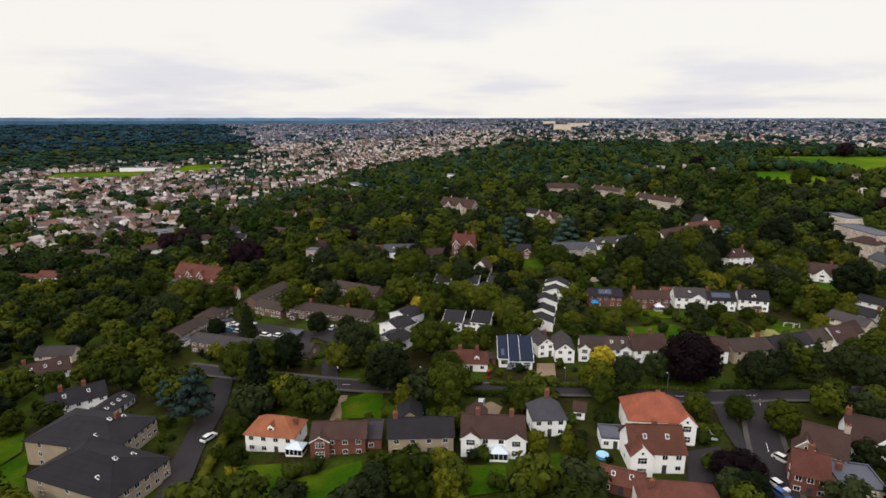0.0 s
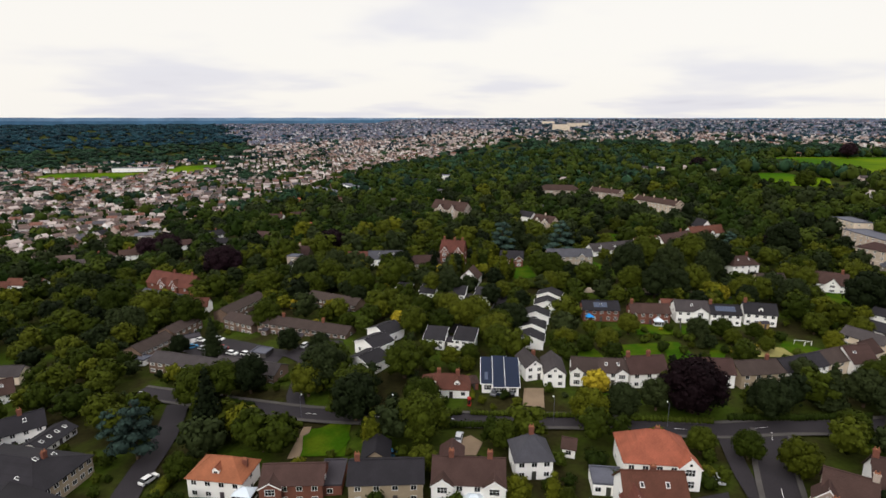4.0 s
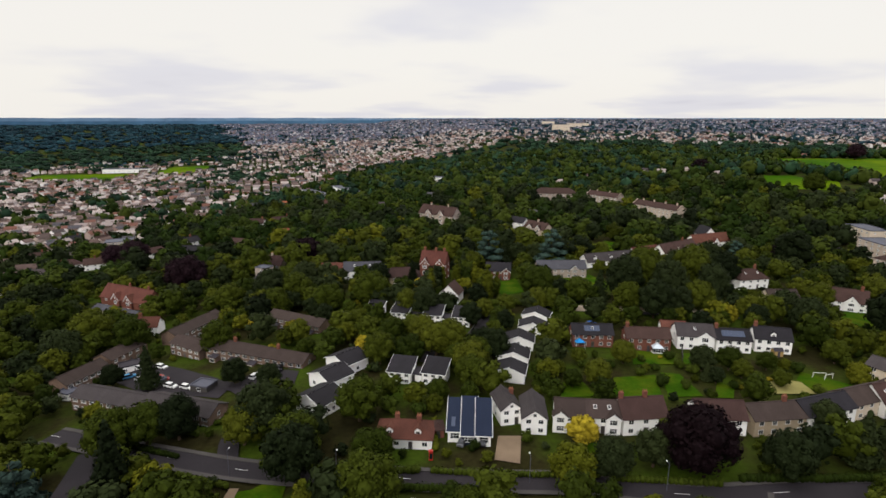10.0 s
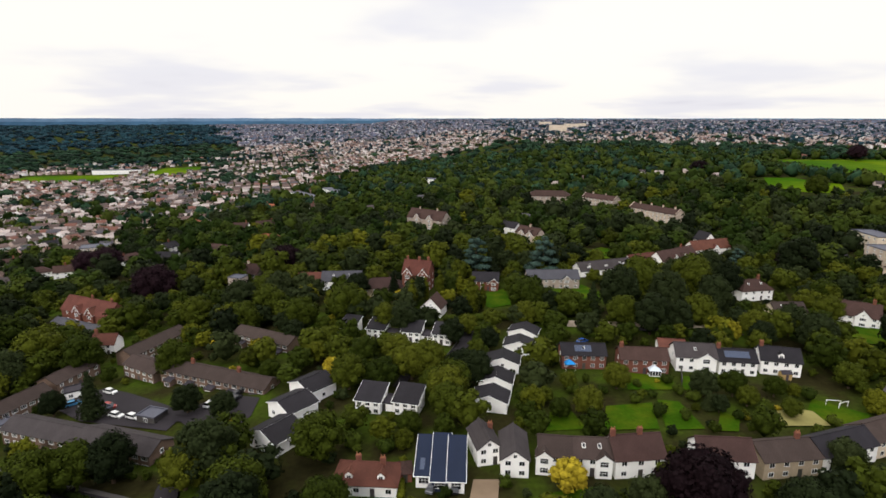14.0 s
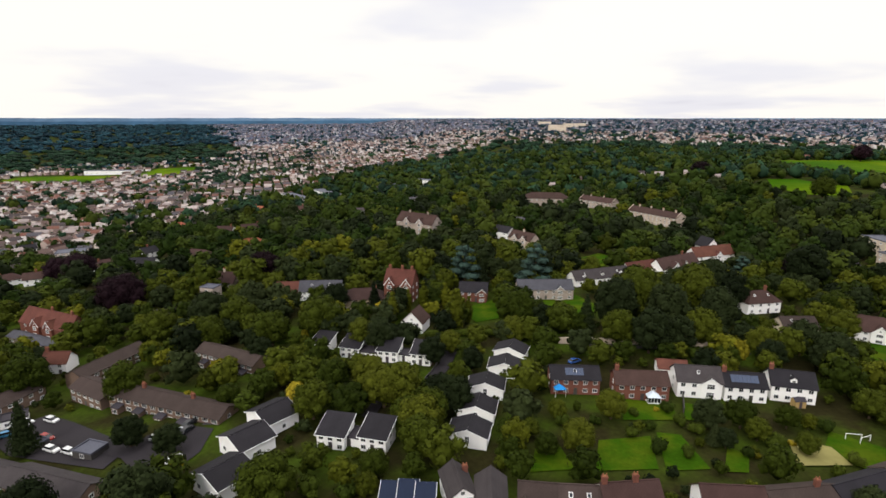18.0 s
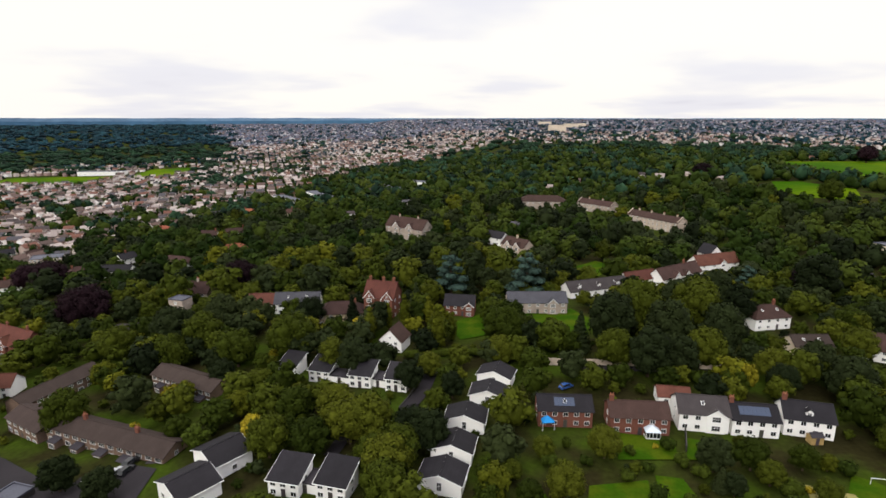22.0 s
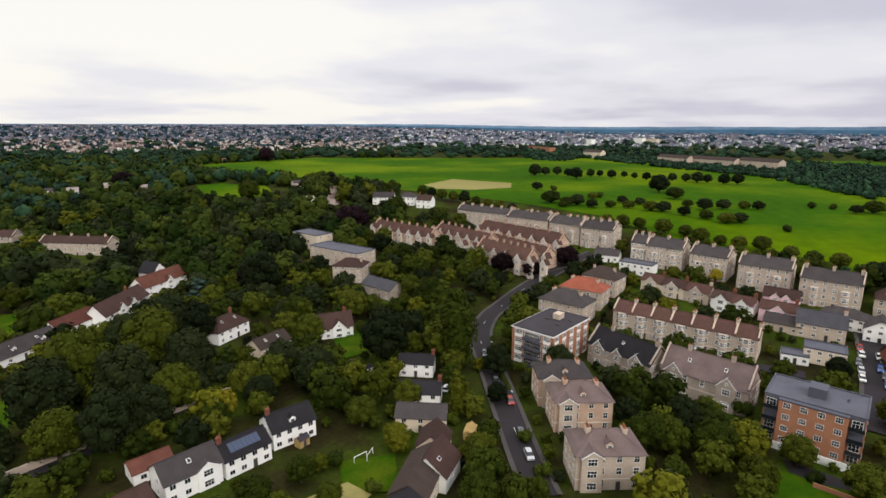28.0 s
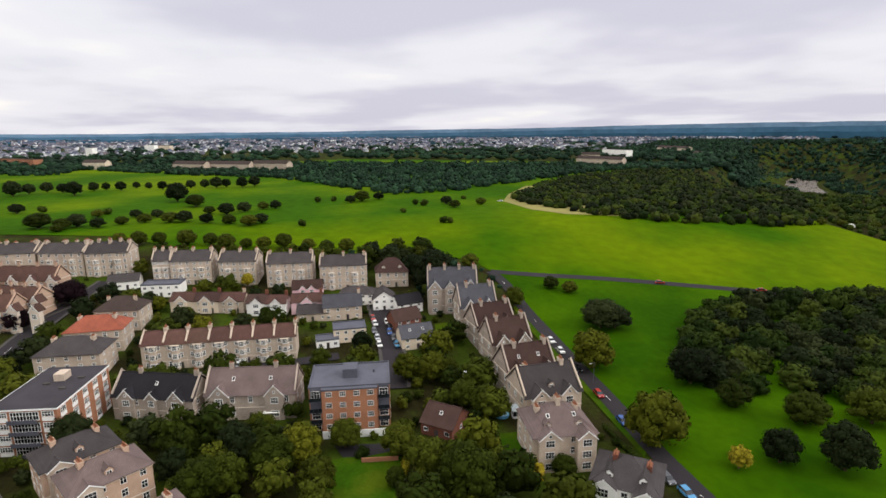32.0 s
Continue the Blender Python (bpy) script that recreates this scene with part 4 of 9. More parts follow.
def flats(label, x, y, rot, w, d, floors, fh, wall, clad, bays, balconies, roofmat):
    """Flat-roofed flats: a proud centre with windows, clad side bays with balconies, a lift house on the roof."""
    z = base(x, y, rot, w, d) - 0.15
    claim(x, y, rot, w + 1, d + 1)
    h = floors * fh
    ho = thing("apartment_block", label, "apartments", pose(x, y, z, 0, 0, rot))
    c = w * 0.34
    part("wall", Build().box(-w / 2, -d / 2 + 1.2, -1.5, w / 2, d / 2, h), wall, ho)
    part("centre_wall", Build().box(-c, -d / 2, -1.5, c, -d / 2 + 1.19, h - 0.3), wall, ho)
    rf = part("roof", roof_block(-w / 2, w / 2, -d / 2 + 1.2, d / 2, h, "flat", 0), roofmat, ho)
    part("parapet", Build().box(-c - 0.1, -d / 2 - 0.1, h - 0.3, c + 0.1, -d / 2 + 1.1, h + 0.1), clad, rf)
    part("lift_house", Build().box(-1.9, -d * 0.1, h + 0.12, 1.9, d * 0.2, h + 2.6), clad, rf, "grey lift house on the roof")
    part("vent", Build().tube(w * 0.3, d * 0.1, h + 0.1, h + 0.9, 0.3, 0.3), clad, rf)
    for s in (-1, 1):
        part("clad_bay", Build().box(s * (c + w / 2) / 2 - (w / 2 - c) / 2 + 0.3, -d / 2 + 0.9, h - fh * 1.9, s * (c + w / 2) / 2 + (w / 2 - c) / 2 - 0.3, -d / 2 + 1.19, h - 0.02), clad, ho, "grey metal cladding")
    for r in range(floors):
        zz = r * fh + fh * 0.33
        for k in range(bays):
            window(ho, pose(-c + 2 * c * (k + 0.5) / bays, -d / 2, zz), 1.6, 1.45)
        for s in (-1, 1):
            lx = s * (c + w / 2) / 2
            window(ho, pose(lx, -d / 2 + (1.2 if r < floors - 1 else 0.9), r * fh + 0.4), 2.2, 2.0)
            if r and balconies:
                bl = part("balcony", Build().box(lx - 1.5, -d / 2 - 0.2, r * fh - 0.15, lx + 1.5, -d / 2 + 1.19, r * fh), clad, ho)
                part("railing", Build().box(lx - 1.5, -d / 2 - 0.22, r * fh, lx + 1.5, -d / 2 - 0.16, r * fh + 1.0), balconies, bl)
            for k in range(3):
                window(ho, pose(s * w / 2, -d / 2 + 2 + (d - 2) * (k + 0.5) / 3, zz, 0, 0, 90 * s), 1.5, 1.25)
    return ho


def banded_flats(label, x, y, rot, w, d, floors, fh):
    """Brick flats: white bands between the windows, a bank of glazed balconies, a flat dark roof with a white edge."""
    z = base(x, y, rot, w, d) - 0.15
    claim(x, y, rot, w + 1, d + 1)
    h = floors * fh
    ho = thing("apartment_block", label, "apartments", pose(x, y, z, 0, 0, rot))
    part("wall", Build().box(-w / 2, -d / 2, -1.5, w / 2, d / 2, h), ORANGE_BRICK, ho)
    rf = part("roof", Build().box(-w / 2 - 0.25, -d / 2 - 0.25, h, w / 2 + 0.25, d / 2 + 0.25, h + 0.3), FELT, ho)
    part("roof_edge", Build().box(-w / 2 - 0.3, -d / 2 - 0.3, h - 0.02, w / 2 + 0.3, -d / 2 - 0.26, h + 0.4).box(w / 2 + 0.26, -d / 2 - 0.3, h - 0.02, w / 2 + 0.3, d / 2 + 0.3, h + 0.4).box(-w / 2 - 0.3, -d / 2 - 0.3, h - 0.02, -w / 2 - 0.26, d / 2 + 0.3, h + 0.4), FRAME, rf, "white roof edge boards")
    part("lift_house", Build().box(-1.3, d * 0.12, h + 0.3, 1.3, d * 0.26, h + 2.2), PALE, rf, "small pale lift house")
    for k, (vx, vy) in enumerate(((2.5, -2), (-3, 1), (4, 4))):
        part("vent", Build().box(vx, vy, h + 0.3, vx + 1.6, vy + 0.7, h + 0.7), PAVING, rf)
    for r in range(floors):
        zz = r * fh
        for lx, ww in ((-w * 0.33, w * 0.2), (w * 0.36, w * 0.18)):
            part("spandrel", Build().box(lx - ww / 2, -d / 2 - 0.08, zz + 0.05, lx + ww / 2, -d / 2 - 0.002, zz + 1.05), FRAME, ho, "white panel under window")
            window(ho, pose(lx, -d / 2, zz + 1.15), ww, 1.5)
        window(ho, pose(w * 0.02, -d / 2, zz + 0.3), w * 0.42, 2.3)
        bl = part("balcony", Build().box(-w * 0.2, -d / 2 - 1.3, zz - 0.08, w * 0.24, -d / 2 - 0.002, zz + 0.08), PAVING, ho)
        part("railing", Build().box(-w * 0.2, -d / 2 - 1.3, zz + 0.08, w * 0.24, -d / 2 - 1.24, zz + 1.05), LEAD, bl)
        for k in range(5):
            ly = -d / 2 + d * (k + 0.5) / 5
            for s in (-1, 1):
                window(ho, pose(s * w / 2, ly, zz + 1.1, 0, 0, 90 * s), 2.2, 1.5)
                if s > 0:
                    part("spandrel", Build().box(w / 2 + 0.002, ly - 1.2, zz + 0.05, w / 2 + 0.08, ly + 1.2, zz + 1.0), FRAME, ho, "white panel under window")
    return ho


# ---- small outdoor things


def phone_box(x, y, rot):
    ob = thing("telephone_box", "red painted telephone box beside the road", "telephone box", pose(x, y, ground(x, y), 0, 0, rot))
    part("body", Build().box(-0.45, -0.45, 0, 0.45, 0.45, 2.2), RED_PAINT, ob)
    part("roof", Build().slab([(-0.5, -0.5, 2.3), (0.5, -0.5, 2.3), (0.5, 0.5, 2.3), (-0.5, 0.5, 2.3)], 0.1).box(-0.35, -0.35, 2.3, 0.35, 0.35, 2.45), RED_PAINT, ob)
    for a in range(4):
        part("pane", Build().box(-0.33, -0.47, 0.5, 0.33, -0.455, 1.9), GLASS, ob, at=pose(0, 0, 0, 0, 0, 90 * a))


def pool(x, y, r, label):
    ob = thing("paddling_pool", label, "pool", pose(x, y, ground(x, y) + 0.2))
    b = Build().tube(0, 0, -0.2, 0.5, r, r, 20)
    part("wall", b, POOL_WALL, ob)
    part("water", Build().tube(0, 0, 0.45, 0.52, r * 0.93, r * 0.93, 20), POOL_WATER, ob)


def gazebo(x, y, rot, w, mat, label):
    ob = thing("gazebo", label, "gazebo", pose(x, y, ground(x, y) + 0.2, 0, 0, rot))
    part("canopy", roof_block(-w / 2, w / 2, -w / 2, w / 2, 2.1, "hip", 1.1, 0.1, 0.06), mat, ob)
    for sx in (-1, 1):
        for sy in (-1, 1):
            part("leg", Build().box(sx * w / 2 - 0.04, sy * w / 2 - 0.04, -0.3, sx * w / 2 + 0.04, sy * w / 2 + 0.04, 2.1), FRAME, ob)


def shed(x, y, rot, w, d, mat, roofmat, label):
    z = base(x, y, rot, w, d)
    claim(x, y, rot, w, d)
    ob = thing("garden_shed", label, "shed", pose(x, y, z, 0, 0, rot))
    part("wall", wall_block(Build(), -w / 2, w / 2, -d / 2, d / 2, -0.4, 2.0, "gx", 0.7), mat, ob)
    part("roof", roof_block(-w / 2, w / 2, -d / 2, d / 2, 2.0, "gx", 0.7, 0.15, 0.06), roofmat, ob)
    part("door", Build().box(-0.4, -d / 2 - 0.04, 0, 0.4, -d / 2 + 0.02, 1.8), DOOR, ob)


def goal(x, y, rot):
    ob = thing("football_goal", "white tubular football goal on a lawn", "goal", pose(x, y, ground(x, y) + 0.2, 0, 0, rot))
    for sx in (-1.8, 1.8):
        part("post", Build().box(sx - 0.05, -0.05, 0, sx + 0.05, 0.05, 1.6), FRAME, ob)
    part("crossbar", Build().box(-1.85, -0.05, 1.6, 1.85, 0.05, 1.7), FRAME, ob)


def lamp_post(x, y, rot):
    ob = thing("street_lamp", "slim grey steel street lamp by the road", "street lamp", pose(x, y, ground(x, y) + 0.4, 0, 0, rot), "street lamps")
    part("pole", Build().tube(0, 0, -0.5, 6.5, 0.08, 0.05), LEAD, ob)
    part("arm", Build().box(0, -0.03, 6.4, 1.2, 0.03, 6.5), LEAD, ob)
    part("lantern", Build().box(0.9, -0.12, 6.3, 1.5, 0.12, 6.42), FRAME, ob)


RED_PAINT = material("red_gloss_paint", (0.38, 0.02, 0.015), 0.4, 0.06, 1, 6, 0.0)
POOL_WALL = material("pool_blue_liner", (0.10, 0.35, 0.62), 0.45, 0.06, 1, 4, 0.0)
POOL_WATER = material("pool_water", (0.30, 0.55, 0.70), 0.08, 0.06, 1, 3, 0.02)
BLUE_CANVAS = material("blue_canvas", (0.02, 0.22, 0.55), 0.8, 0.08, 1, 6, 0.1)
TIMBER = material("pale_timber", (0.36, 0.25, 0.10), 0.8, 0.2, 1, 8, 0.2)

# roads
road([(-89.3, 173.5), (-62.2, 163.5), (-25.0, 151.1), (12.6, 146.3), (45.5, 145.2), (71.7, 141.2), (93.5, 142.7), (113.0, 142.7), (128.8, 144.6)], 5.7, "grey asphalt suburban road with kerbs and hedges")
road([(89.6, 140.1), (81.8, 125.1), (73.4, 104.9), (68.0, 91.2)], 7.0, "grey asphalt side road running south from junction")
road([(77.8, 141.1), (73.3, 122.6), (71.9, 108.9)], 4.0, "asphalt slip lane beside grass triangle", marks=False, pave=False)
road([(-34.6, 156.0), (-37.2, 164.0), (-38.2, 172.0), (-38.4, 180.0), (-40.4, 189.0), (-46.5, 195.0), (-56.0, 199.0), (-72.0, 205.0)], 5.0, "asphalt estate road into parking court", marks=False, pave=False)
road([(-71.7, 163.7), (-66.4, 143.9), (-63.9, 123.5), (-58.9, 99.8)], 6.5, "asphalt driveway beside tall hedge", marks=False, pave=False)
road([(144.2, 154.7), (157.0, 165.7), (174.0, 179.4), (194.1, 195.7), (213.0, 210.8), (231.1, 218.4), (244.1, 219.6), (272.9, 219.0), (316.2, 211.0)], 6.5, "winding asphalt street lined with parked cars")
road([(148.8, 38.8), (171.6, 38.2), (201.5, 35.8), (234.8, 34.5), (264.8, 34.8), (291.0, 34.3), (306.6, 36.6)], 5.2, "asphalt road along edge of open downs", pave=False)
road([(306.6, 36.6), (299.1, 16.1), (286.8, -21.0), (264.2, -75.1), (243.6, -122.6)], 4.6, "asphalt road crossing open grass downs", pave=False, marks=False)
road([(215.5, 94.8), (234.1, 92.8), (255.6, 92.4), (280.8, 93.3)], 7.0, "narrow asphalt street with parked cars", marks=False)
road([(242.3, 151.0), (238.7, 137.5), (239.9, 120.7), (241.0, 110.5)], 5.0, "asphalt lane behind stone terrace", marks=False, pave=False)
road([(281.0, 228.0), (291.1, 222.4), (306.8, 212.6), (323.0, 207.3)], 6.0, "asphalt street between stone villas", marks=False)
road([(75.1, 253.8), (94.6, 252.3), (119.4, 250.2), (134.7, 247.4)], 3.5, "narrow lane behind high stone wall", marks=False, pave=False)
road([(33.7, 250.7), (31.1, 237.4), (26.7, 226.1)], 4.0, "curving asphalt drive with low wall", marks=False, pave=False)
road([(9.4, 218.6), (12.5, 214.0), (10.5, 205.7)], 3.5, "asphalt footpath under dark trees", marks=False, pave=False)

# grass, drives and yards
drape("downs", [(338, 160), (392, 222), (412, 300), (425, 400), (435, 470), (440, 600), (432, 740), (500, 850), (720, 850), (840, 660), (1000, 420), (1150, 60), (900, -330), (640, -230), (352, -198), (300, -207), (270, -233), (200, -300), (60, -170), (100, 20), (140, 30), (172, 33.5), (235, 31), (291, 30), (318, 40), (338, 60)], MEADOW, "bright green open grass downs", "meadow", lift=0.3, step=14.0)
drape("dry_grass", [(466.6, -23.5), (507.8, -42.5), (569.8, -81.7), (561.7, -107.7), (407.5, -73.3), (384.7, -77.3), (397.8, -43.5), (418.4, -27.8)], DRY, "strip of pale dry grass", "grass", lift=0.42)
drape("dry_grass", [(470.8, 427.0), (532.8, 435.6), (532.7, 365.1), (497.2, 346.6), (462.7, 365.1), (449.9, 398.9)], DRY, "worn pale sandy patch on downs", "grass", lift=0.42, step=14.0)
drape("lawn", [(-51.5, 113.9), (-38.4, 113.9), (-32.9, 101.0), (-46.2, 98.8)], LAWN, "mown green garden lawn", "lawn", lift=0.224)
drape("lawn", [(-34.0, 107.2), (-19.3, 113.4), (-16.7, 104.0), (-26.5, 97.4)], LAWN, "mown green garden lawn", "lawn", lift=0.232)
drape("lawn", [(-12.5, 112.9), (-5.2, 113.4), (-4.8, 103.2), (-11.5, 101.8)], LAWN, "mown green garden lawn", "lawn", lift=0.240)
drape("lawn", [(-29.8, 144.4), (-17.6, 146.4), (-16.7, 131.6), (-28.4, 132.7)], LAWN, "mown green garden lawn", "lawn", lift=0.248)
drape("lawn", [(4.6, 110.1), (14.3, 110.1), (13.9, 101.3), (5.4, 99.5)], LAWN, "mown green garden lawn", "lawn", lift=0.256)
drape("lawn", [(19.3, 113.3), (30.4, 115.5), (28.8, 103.1), (18.8, 101.3)], LAWN, "mown green garden lawn", "lawn", lift=0.264)
drape("lawn", [(52.8, 192.0), (58.9, 192.6), (60.5, 183.9), (50.2, 182.9)], LAWN, "mown green garden lawn", "lawn", lift=0.272)
drape("lawn", [(68.9, 195.3), (82.3, 197.2), (79.4, 183.9), (65.0, 183.3)], LAWN, "mown green garden lawn", "lawn", lift=0.280)
drape("lawn", [(84.5, 198.9), (90.2, 197.7), (91.2, 183.9), (81.0, 183.3)], LAWN, "mown green garden lawn", "lawn", lift=0.288)
drape("lawn", [(99.4, 192.7), (102.6, 188.9), (99.1, 182.6), (93.8, 183.0)], LAWN, "mown green garden lawn", "lawn", lift=0.296)
drape("lawn", [(81.6, 215.9), (94.4, 212.9), (92.2, 204.7), (78.0, 204.6)], LAWN, "mown green garden lawn", "lawn", lift=0.304)
drape("lawn", [(98.0, 213.5), (105.0, 211.3), (101.0, 203.9), (94.2, 204.7)], LAWN, "mown green garden lawn", "lawn", lift=0.312)
drape("lawn", [(38.3, 290.9), (52.7, 302.6), (53.5, 280.4), (43.4, 275.6)], LAWN, "mown green garden lawn", "lawn", lift=0.320)
drape("lawn", [(69.4, 302.6), (90.8, 309.0), (95.7, 296.7), (87.7, 273.3), (72.3, 285.6)], LAWN, "mown green garden lawn", "lawn", lift=0.328)
drape("lawn", [(97.7, 366.0), (122.1, 388.1), (134.0, 376.7), (109.7, 351.6)], LAWN, "mown green garden lawn", "lawn", lift=0.336)
drape("lawn", [(45.0, 158.7), (58.3, 161.6), (57.2, 153.8), (43.9, 152.4)], LAWN, "mown green garden lawn", "lawn", lift=0.344)
drape("lawn", [(128.5, 199.2), (138.6, 190.4), (128.5, 181.3), (120.6, 189.6)], LAWN, "mown green garden lawn", "lawn", lift=0.352)
drape("lawn", [(182.2, 255.7), (192.3, 251.0), (179.7, 236.7), (169.1, 239.8)], LAWN, "mown green garden lawn", "lawn", lift=0.360)
drape("lawn", [(182.0, 112.6), (183.6, 99.1), (172.3, 98.8), (164.6, 106.4), (168.2, 114.3)], LAWN, "mown green garden lawn", "lawn", lift=0.368)
drape("lawn", [(184.9, 72.2), (184.3, 64.0), (175.9, 66.6), (176.6, 74.9)], LAWN, "mown green garden lawn", "lawn", lift=0.376)
drape("lawn", [(259.2, 73.6), (259.7, 63.4), (254.1, 64.8), (254.5, 74.6)], LAWN, "mown green garden lawn", "lawn", lift=0.384)
drape("lawn", [(-29.1, 141.4), (-20.6, 148.9), (-16.5, 138.9), (-18.9, 131.9), (-27.2, 132.7)], LAWN, "mown green garden lawn", "lawn", lift=0.392)
drape("lawn", [(-125.4, 137.0), (-117.5, 137.3), (-110.4, 126.7), (-111.5, 119.6)], LAWN, "mown green garden lawn", "lawn", lift=0.400)
drape("lawn", [(-111.5, 119.6), (-108.0, 126.3), (-94.7, 106.6), (-100.4, 105.7)], LAWN, "mown green garden lawn", "lawn", lift=0.408)
drape("parking_court", [(-92.0, 211.0), (-84.0, 218.5), (-73.0, 213.0), (-56.0, 203.0), (-49.0, 196.0), (-50.0, 189.0), (-62.0, 192.5), (-79.0, 197.5), (-90.0, 205.0)], ASPHALT, "asphalt parking court between terraces", "pavement", lift=0.25)
drape("parking_court", [(-47.0, 203.0), (-38.0, 207.0), (-30.0, 204.5), (-29.0, 194.0), (-32.0, 186.0), (-40.0, 190.0), (-48.0, 195.0)], ASPHALT, "asphalt parking court beside white houses", "pavement", lift=0.25)
drape("driveway", [(28.7, 153.8), (30.5, 163.7), (36.3, 163.7), (34.5, 152.4)], GRAVEL, "buff paved driveway", "driveway", lift=0.25)
drape("driveway", [(7.9, 136.0), (13.6, 139.1), (16.4, 136.0), (14.4, 130.7), (9.1, 130.8)], GRAVEL, "buff gravel turning circle", "driveway", lift=0.25)
drape("path", [(-30.6, 132.0), (-30.1, 146.0), (-27.9, 145.8), (-27.7, 131.8)], GRAVEL, "buff gravel garden path", "path", lift=0.28)
drape("dry_lawn", [(115.7, 195.5), (124.2, 192.2), (124.1, 185.0), (111.6, 184.9)], DRY, "worn sandy garden lawn", "lawn", lift=0.456)
drape("forecourt", [(58.1, 115.5), (67.3, 117.7), (62.9, 105.0), (53.3, 103.1)], ASPHALT, "asphalt forecourt beside house", "pavement", lift=0.25)
drape("field", [(147.9, 38.8), (171.2, 38.5), (201.2, 36.0), (234.3, 34.7), (264.3, 35.0), (290.4, 34.5), (305.2, 36.5), (298.5, 16.3), (286.2, -20.7), (263.7, -74.6), (242.9, -123.2), (201.9, -88.4), (138.9, -3.4)], NEAR_GRASS, "near grass of open downs, cloud shade in its colour", "meadow", lift=0.36, step=10.0)
drape("lawn", [(182.5, 116.4), (183.4, 110.9), (180.6, 98.0), (162.2, 102.2), (162.8, 116.5)], LAWN, "mown green garden lawn", "lawn", lift=0.480)
drape("verge", [(167.3, 42.5), (195.0, 41.0), (227.8, 39.7), (257.2, 39.6), (280.2, 38.5), (286.8, 35.2), (265.0, 35.9), (234.1, 35.9), (201.0, 36.8), (170.6, 39.2)], LAWN, "mown green verge beside downs road", "verge", lift=0.37, step=6.0)
drape("parking_court", [(189.5, 113.7), (186.7, 96.6), (181.1, 96.7), (182.9, 111.3)], ASPHALT, "dark asphalt parking court behind flats", "pavement", lift=0.25)
drape("parking_court", [(235.5, 353.4), (250.5, 354.5), (240.7, 334.4), (226.4, 333.4)], ASPHALT, "asphalt car park beside apartments", "pavement", lift=0.25)
drape("field", [(322, 515), (346, 492), (380, 545), (368, 600), (345, 605), (322, 560)], MEADOW, "small bright green field among trees", "field", lift=0.3, step=20.0)
drape("field", [(-618, 1210), (-628, 1345), (-540, 1375), (-528, 1225)], MEADOW, "distant bright green playing field", "field", lift=0.4, step=40.0)
drape("field", [(-850, 1120), (-845, 1215), (-650, 1240), (-645, 1150)], MEADOW, "distant bright green field", "field", lift=0.4, step=40.0)

# south of the road: the nearest row
house("white rendered house with red hipped tile roof", -42.0, 123.3, -8.1, 12.7, 8, 5.0, "hip", 40, WHITE, T_ORANGE, 4, 2, 1, chim=((0.8, 0.1),), dormers=1)
conservatory(-35.8, 118.2, -8, 4.2, 3.2)
house("red brick house with brown tiled roof", -25.2, 120.1, 1.9, 12.8, 7.5, 5.0, "gx", 32, BRICK, T_BROWN, 4, 2, 1, gables=((-4.2, 4.5, 1.2, BRICK, 30),), door=False)
house("buff stone house with dark grey tiled roof", -5.4, 119.5, 2.5, 15.4, 9, 5.0, "gx", 30, TAN, T_DARK, 4, 2, 1, chim=((-0.8, 0.0),))
house("white and brick house with brown tiled roof", 12.1, 118.4, -3.8, 14.7, 9, 5.0, "gx", 36, WHITE, T_BROWN, 4, 2, 1, gables=((-5.3, 4.5, 0.8, WHITE, 34), (5.3, 4.6, 0.8, WHITE, 34)), chim=((-0.5, 0.0), (0.6, 0.0)))
house("white house with blue-grey slate pyramid roof", 26.4, 126.1, 3.5, 8.3, 8, 4.8, "hip", 48, WHITE, SLATE, 3, 2, 1, chim=((0.0, 0.0),))
house("small white outbuilding with pitched roof", 36.6, 132.0, -17.4, 2.9, 4, 2.6, "gx", 38, WHITE, T_BROWN, 1, 1, 0, name="outbuilding", category="outbuilding", door=False)
house("large white house with red clay tiled roof", 53.8, 125.4, -6.1, 14.8, 11, 5.6, "hip", 42, WHITE, T_ORANGE, 5, 2, 2, chim=((0.2, 0.6),), gables=((6.0, 4.5, 1.0, WHITE, 45),))
house("white house with brown tiled roof and bays", 48.2, 112.0, -2.1, 12.0, 9, 5.2, "gx", 44, WHITE, T_RED, 4, 2, 1, gables=((-4.0, 5.0, 1.5, WHITE, 46),), chim=((0.1, 0.3),), sky=2)
house("white single storey garden annexe", 41.8, 119.7, -6.5, 6.5, 6, 2.8, "flat", 5, WHITE, LEAD, 3, 1, 1, name="annexe", category="outbuilding")
house("low brick outbuilding with red tiled roof", 38.6, 102.7, -21.9, 8.8, 6, 2.8, "gx", 30, BRICK, T_RED, 3, 1, 1, name="outbuilding", category="outbuilding", sky=2)
house("white house with weathered red tiled roof", 46.4, 93.1, -7.0, 15.3, 9, 5.2, "hip", 38, WHITE, T_RED, 4, 2, 1, chim=((-0.7, 0.0),))
house("stone and white house with dark gabled roof", 87.0, 111.0, -33.2, 8.5, 8.5, 5.2, "gx", 46, STONE, T_BROWN, 3, 2, 1, gables=((-3.4, 5.0, 1.2, STONE, 48),), chim=((0.9, 0.0),))
house("white rendered house with brown tiled roof", 99.4, 115.3, -25.4, 7.9, 8.5, 5.2, "gx", 46, WHITE, T_BROWN, 3, 2, 1, gables=((3.0, 4.5, 1.0, WHITE, 48),), chim=((-0.9, 0.0),))
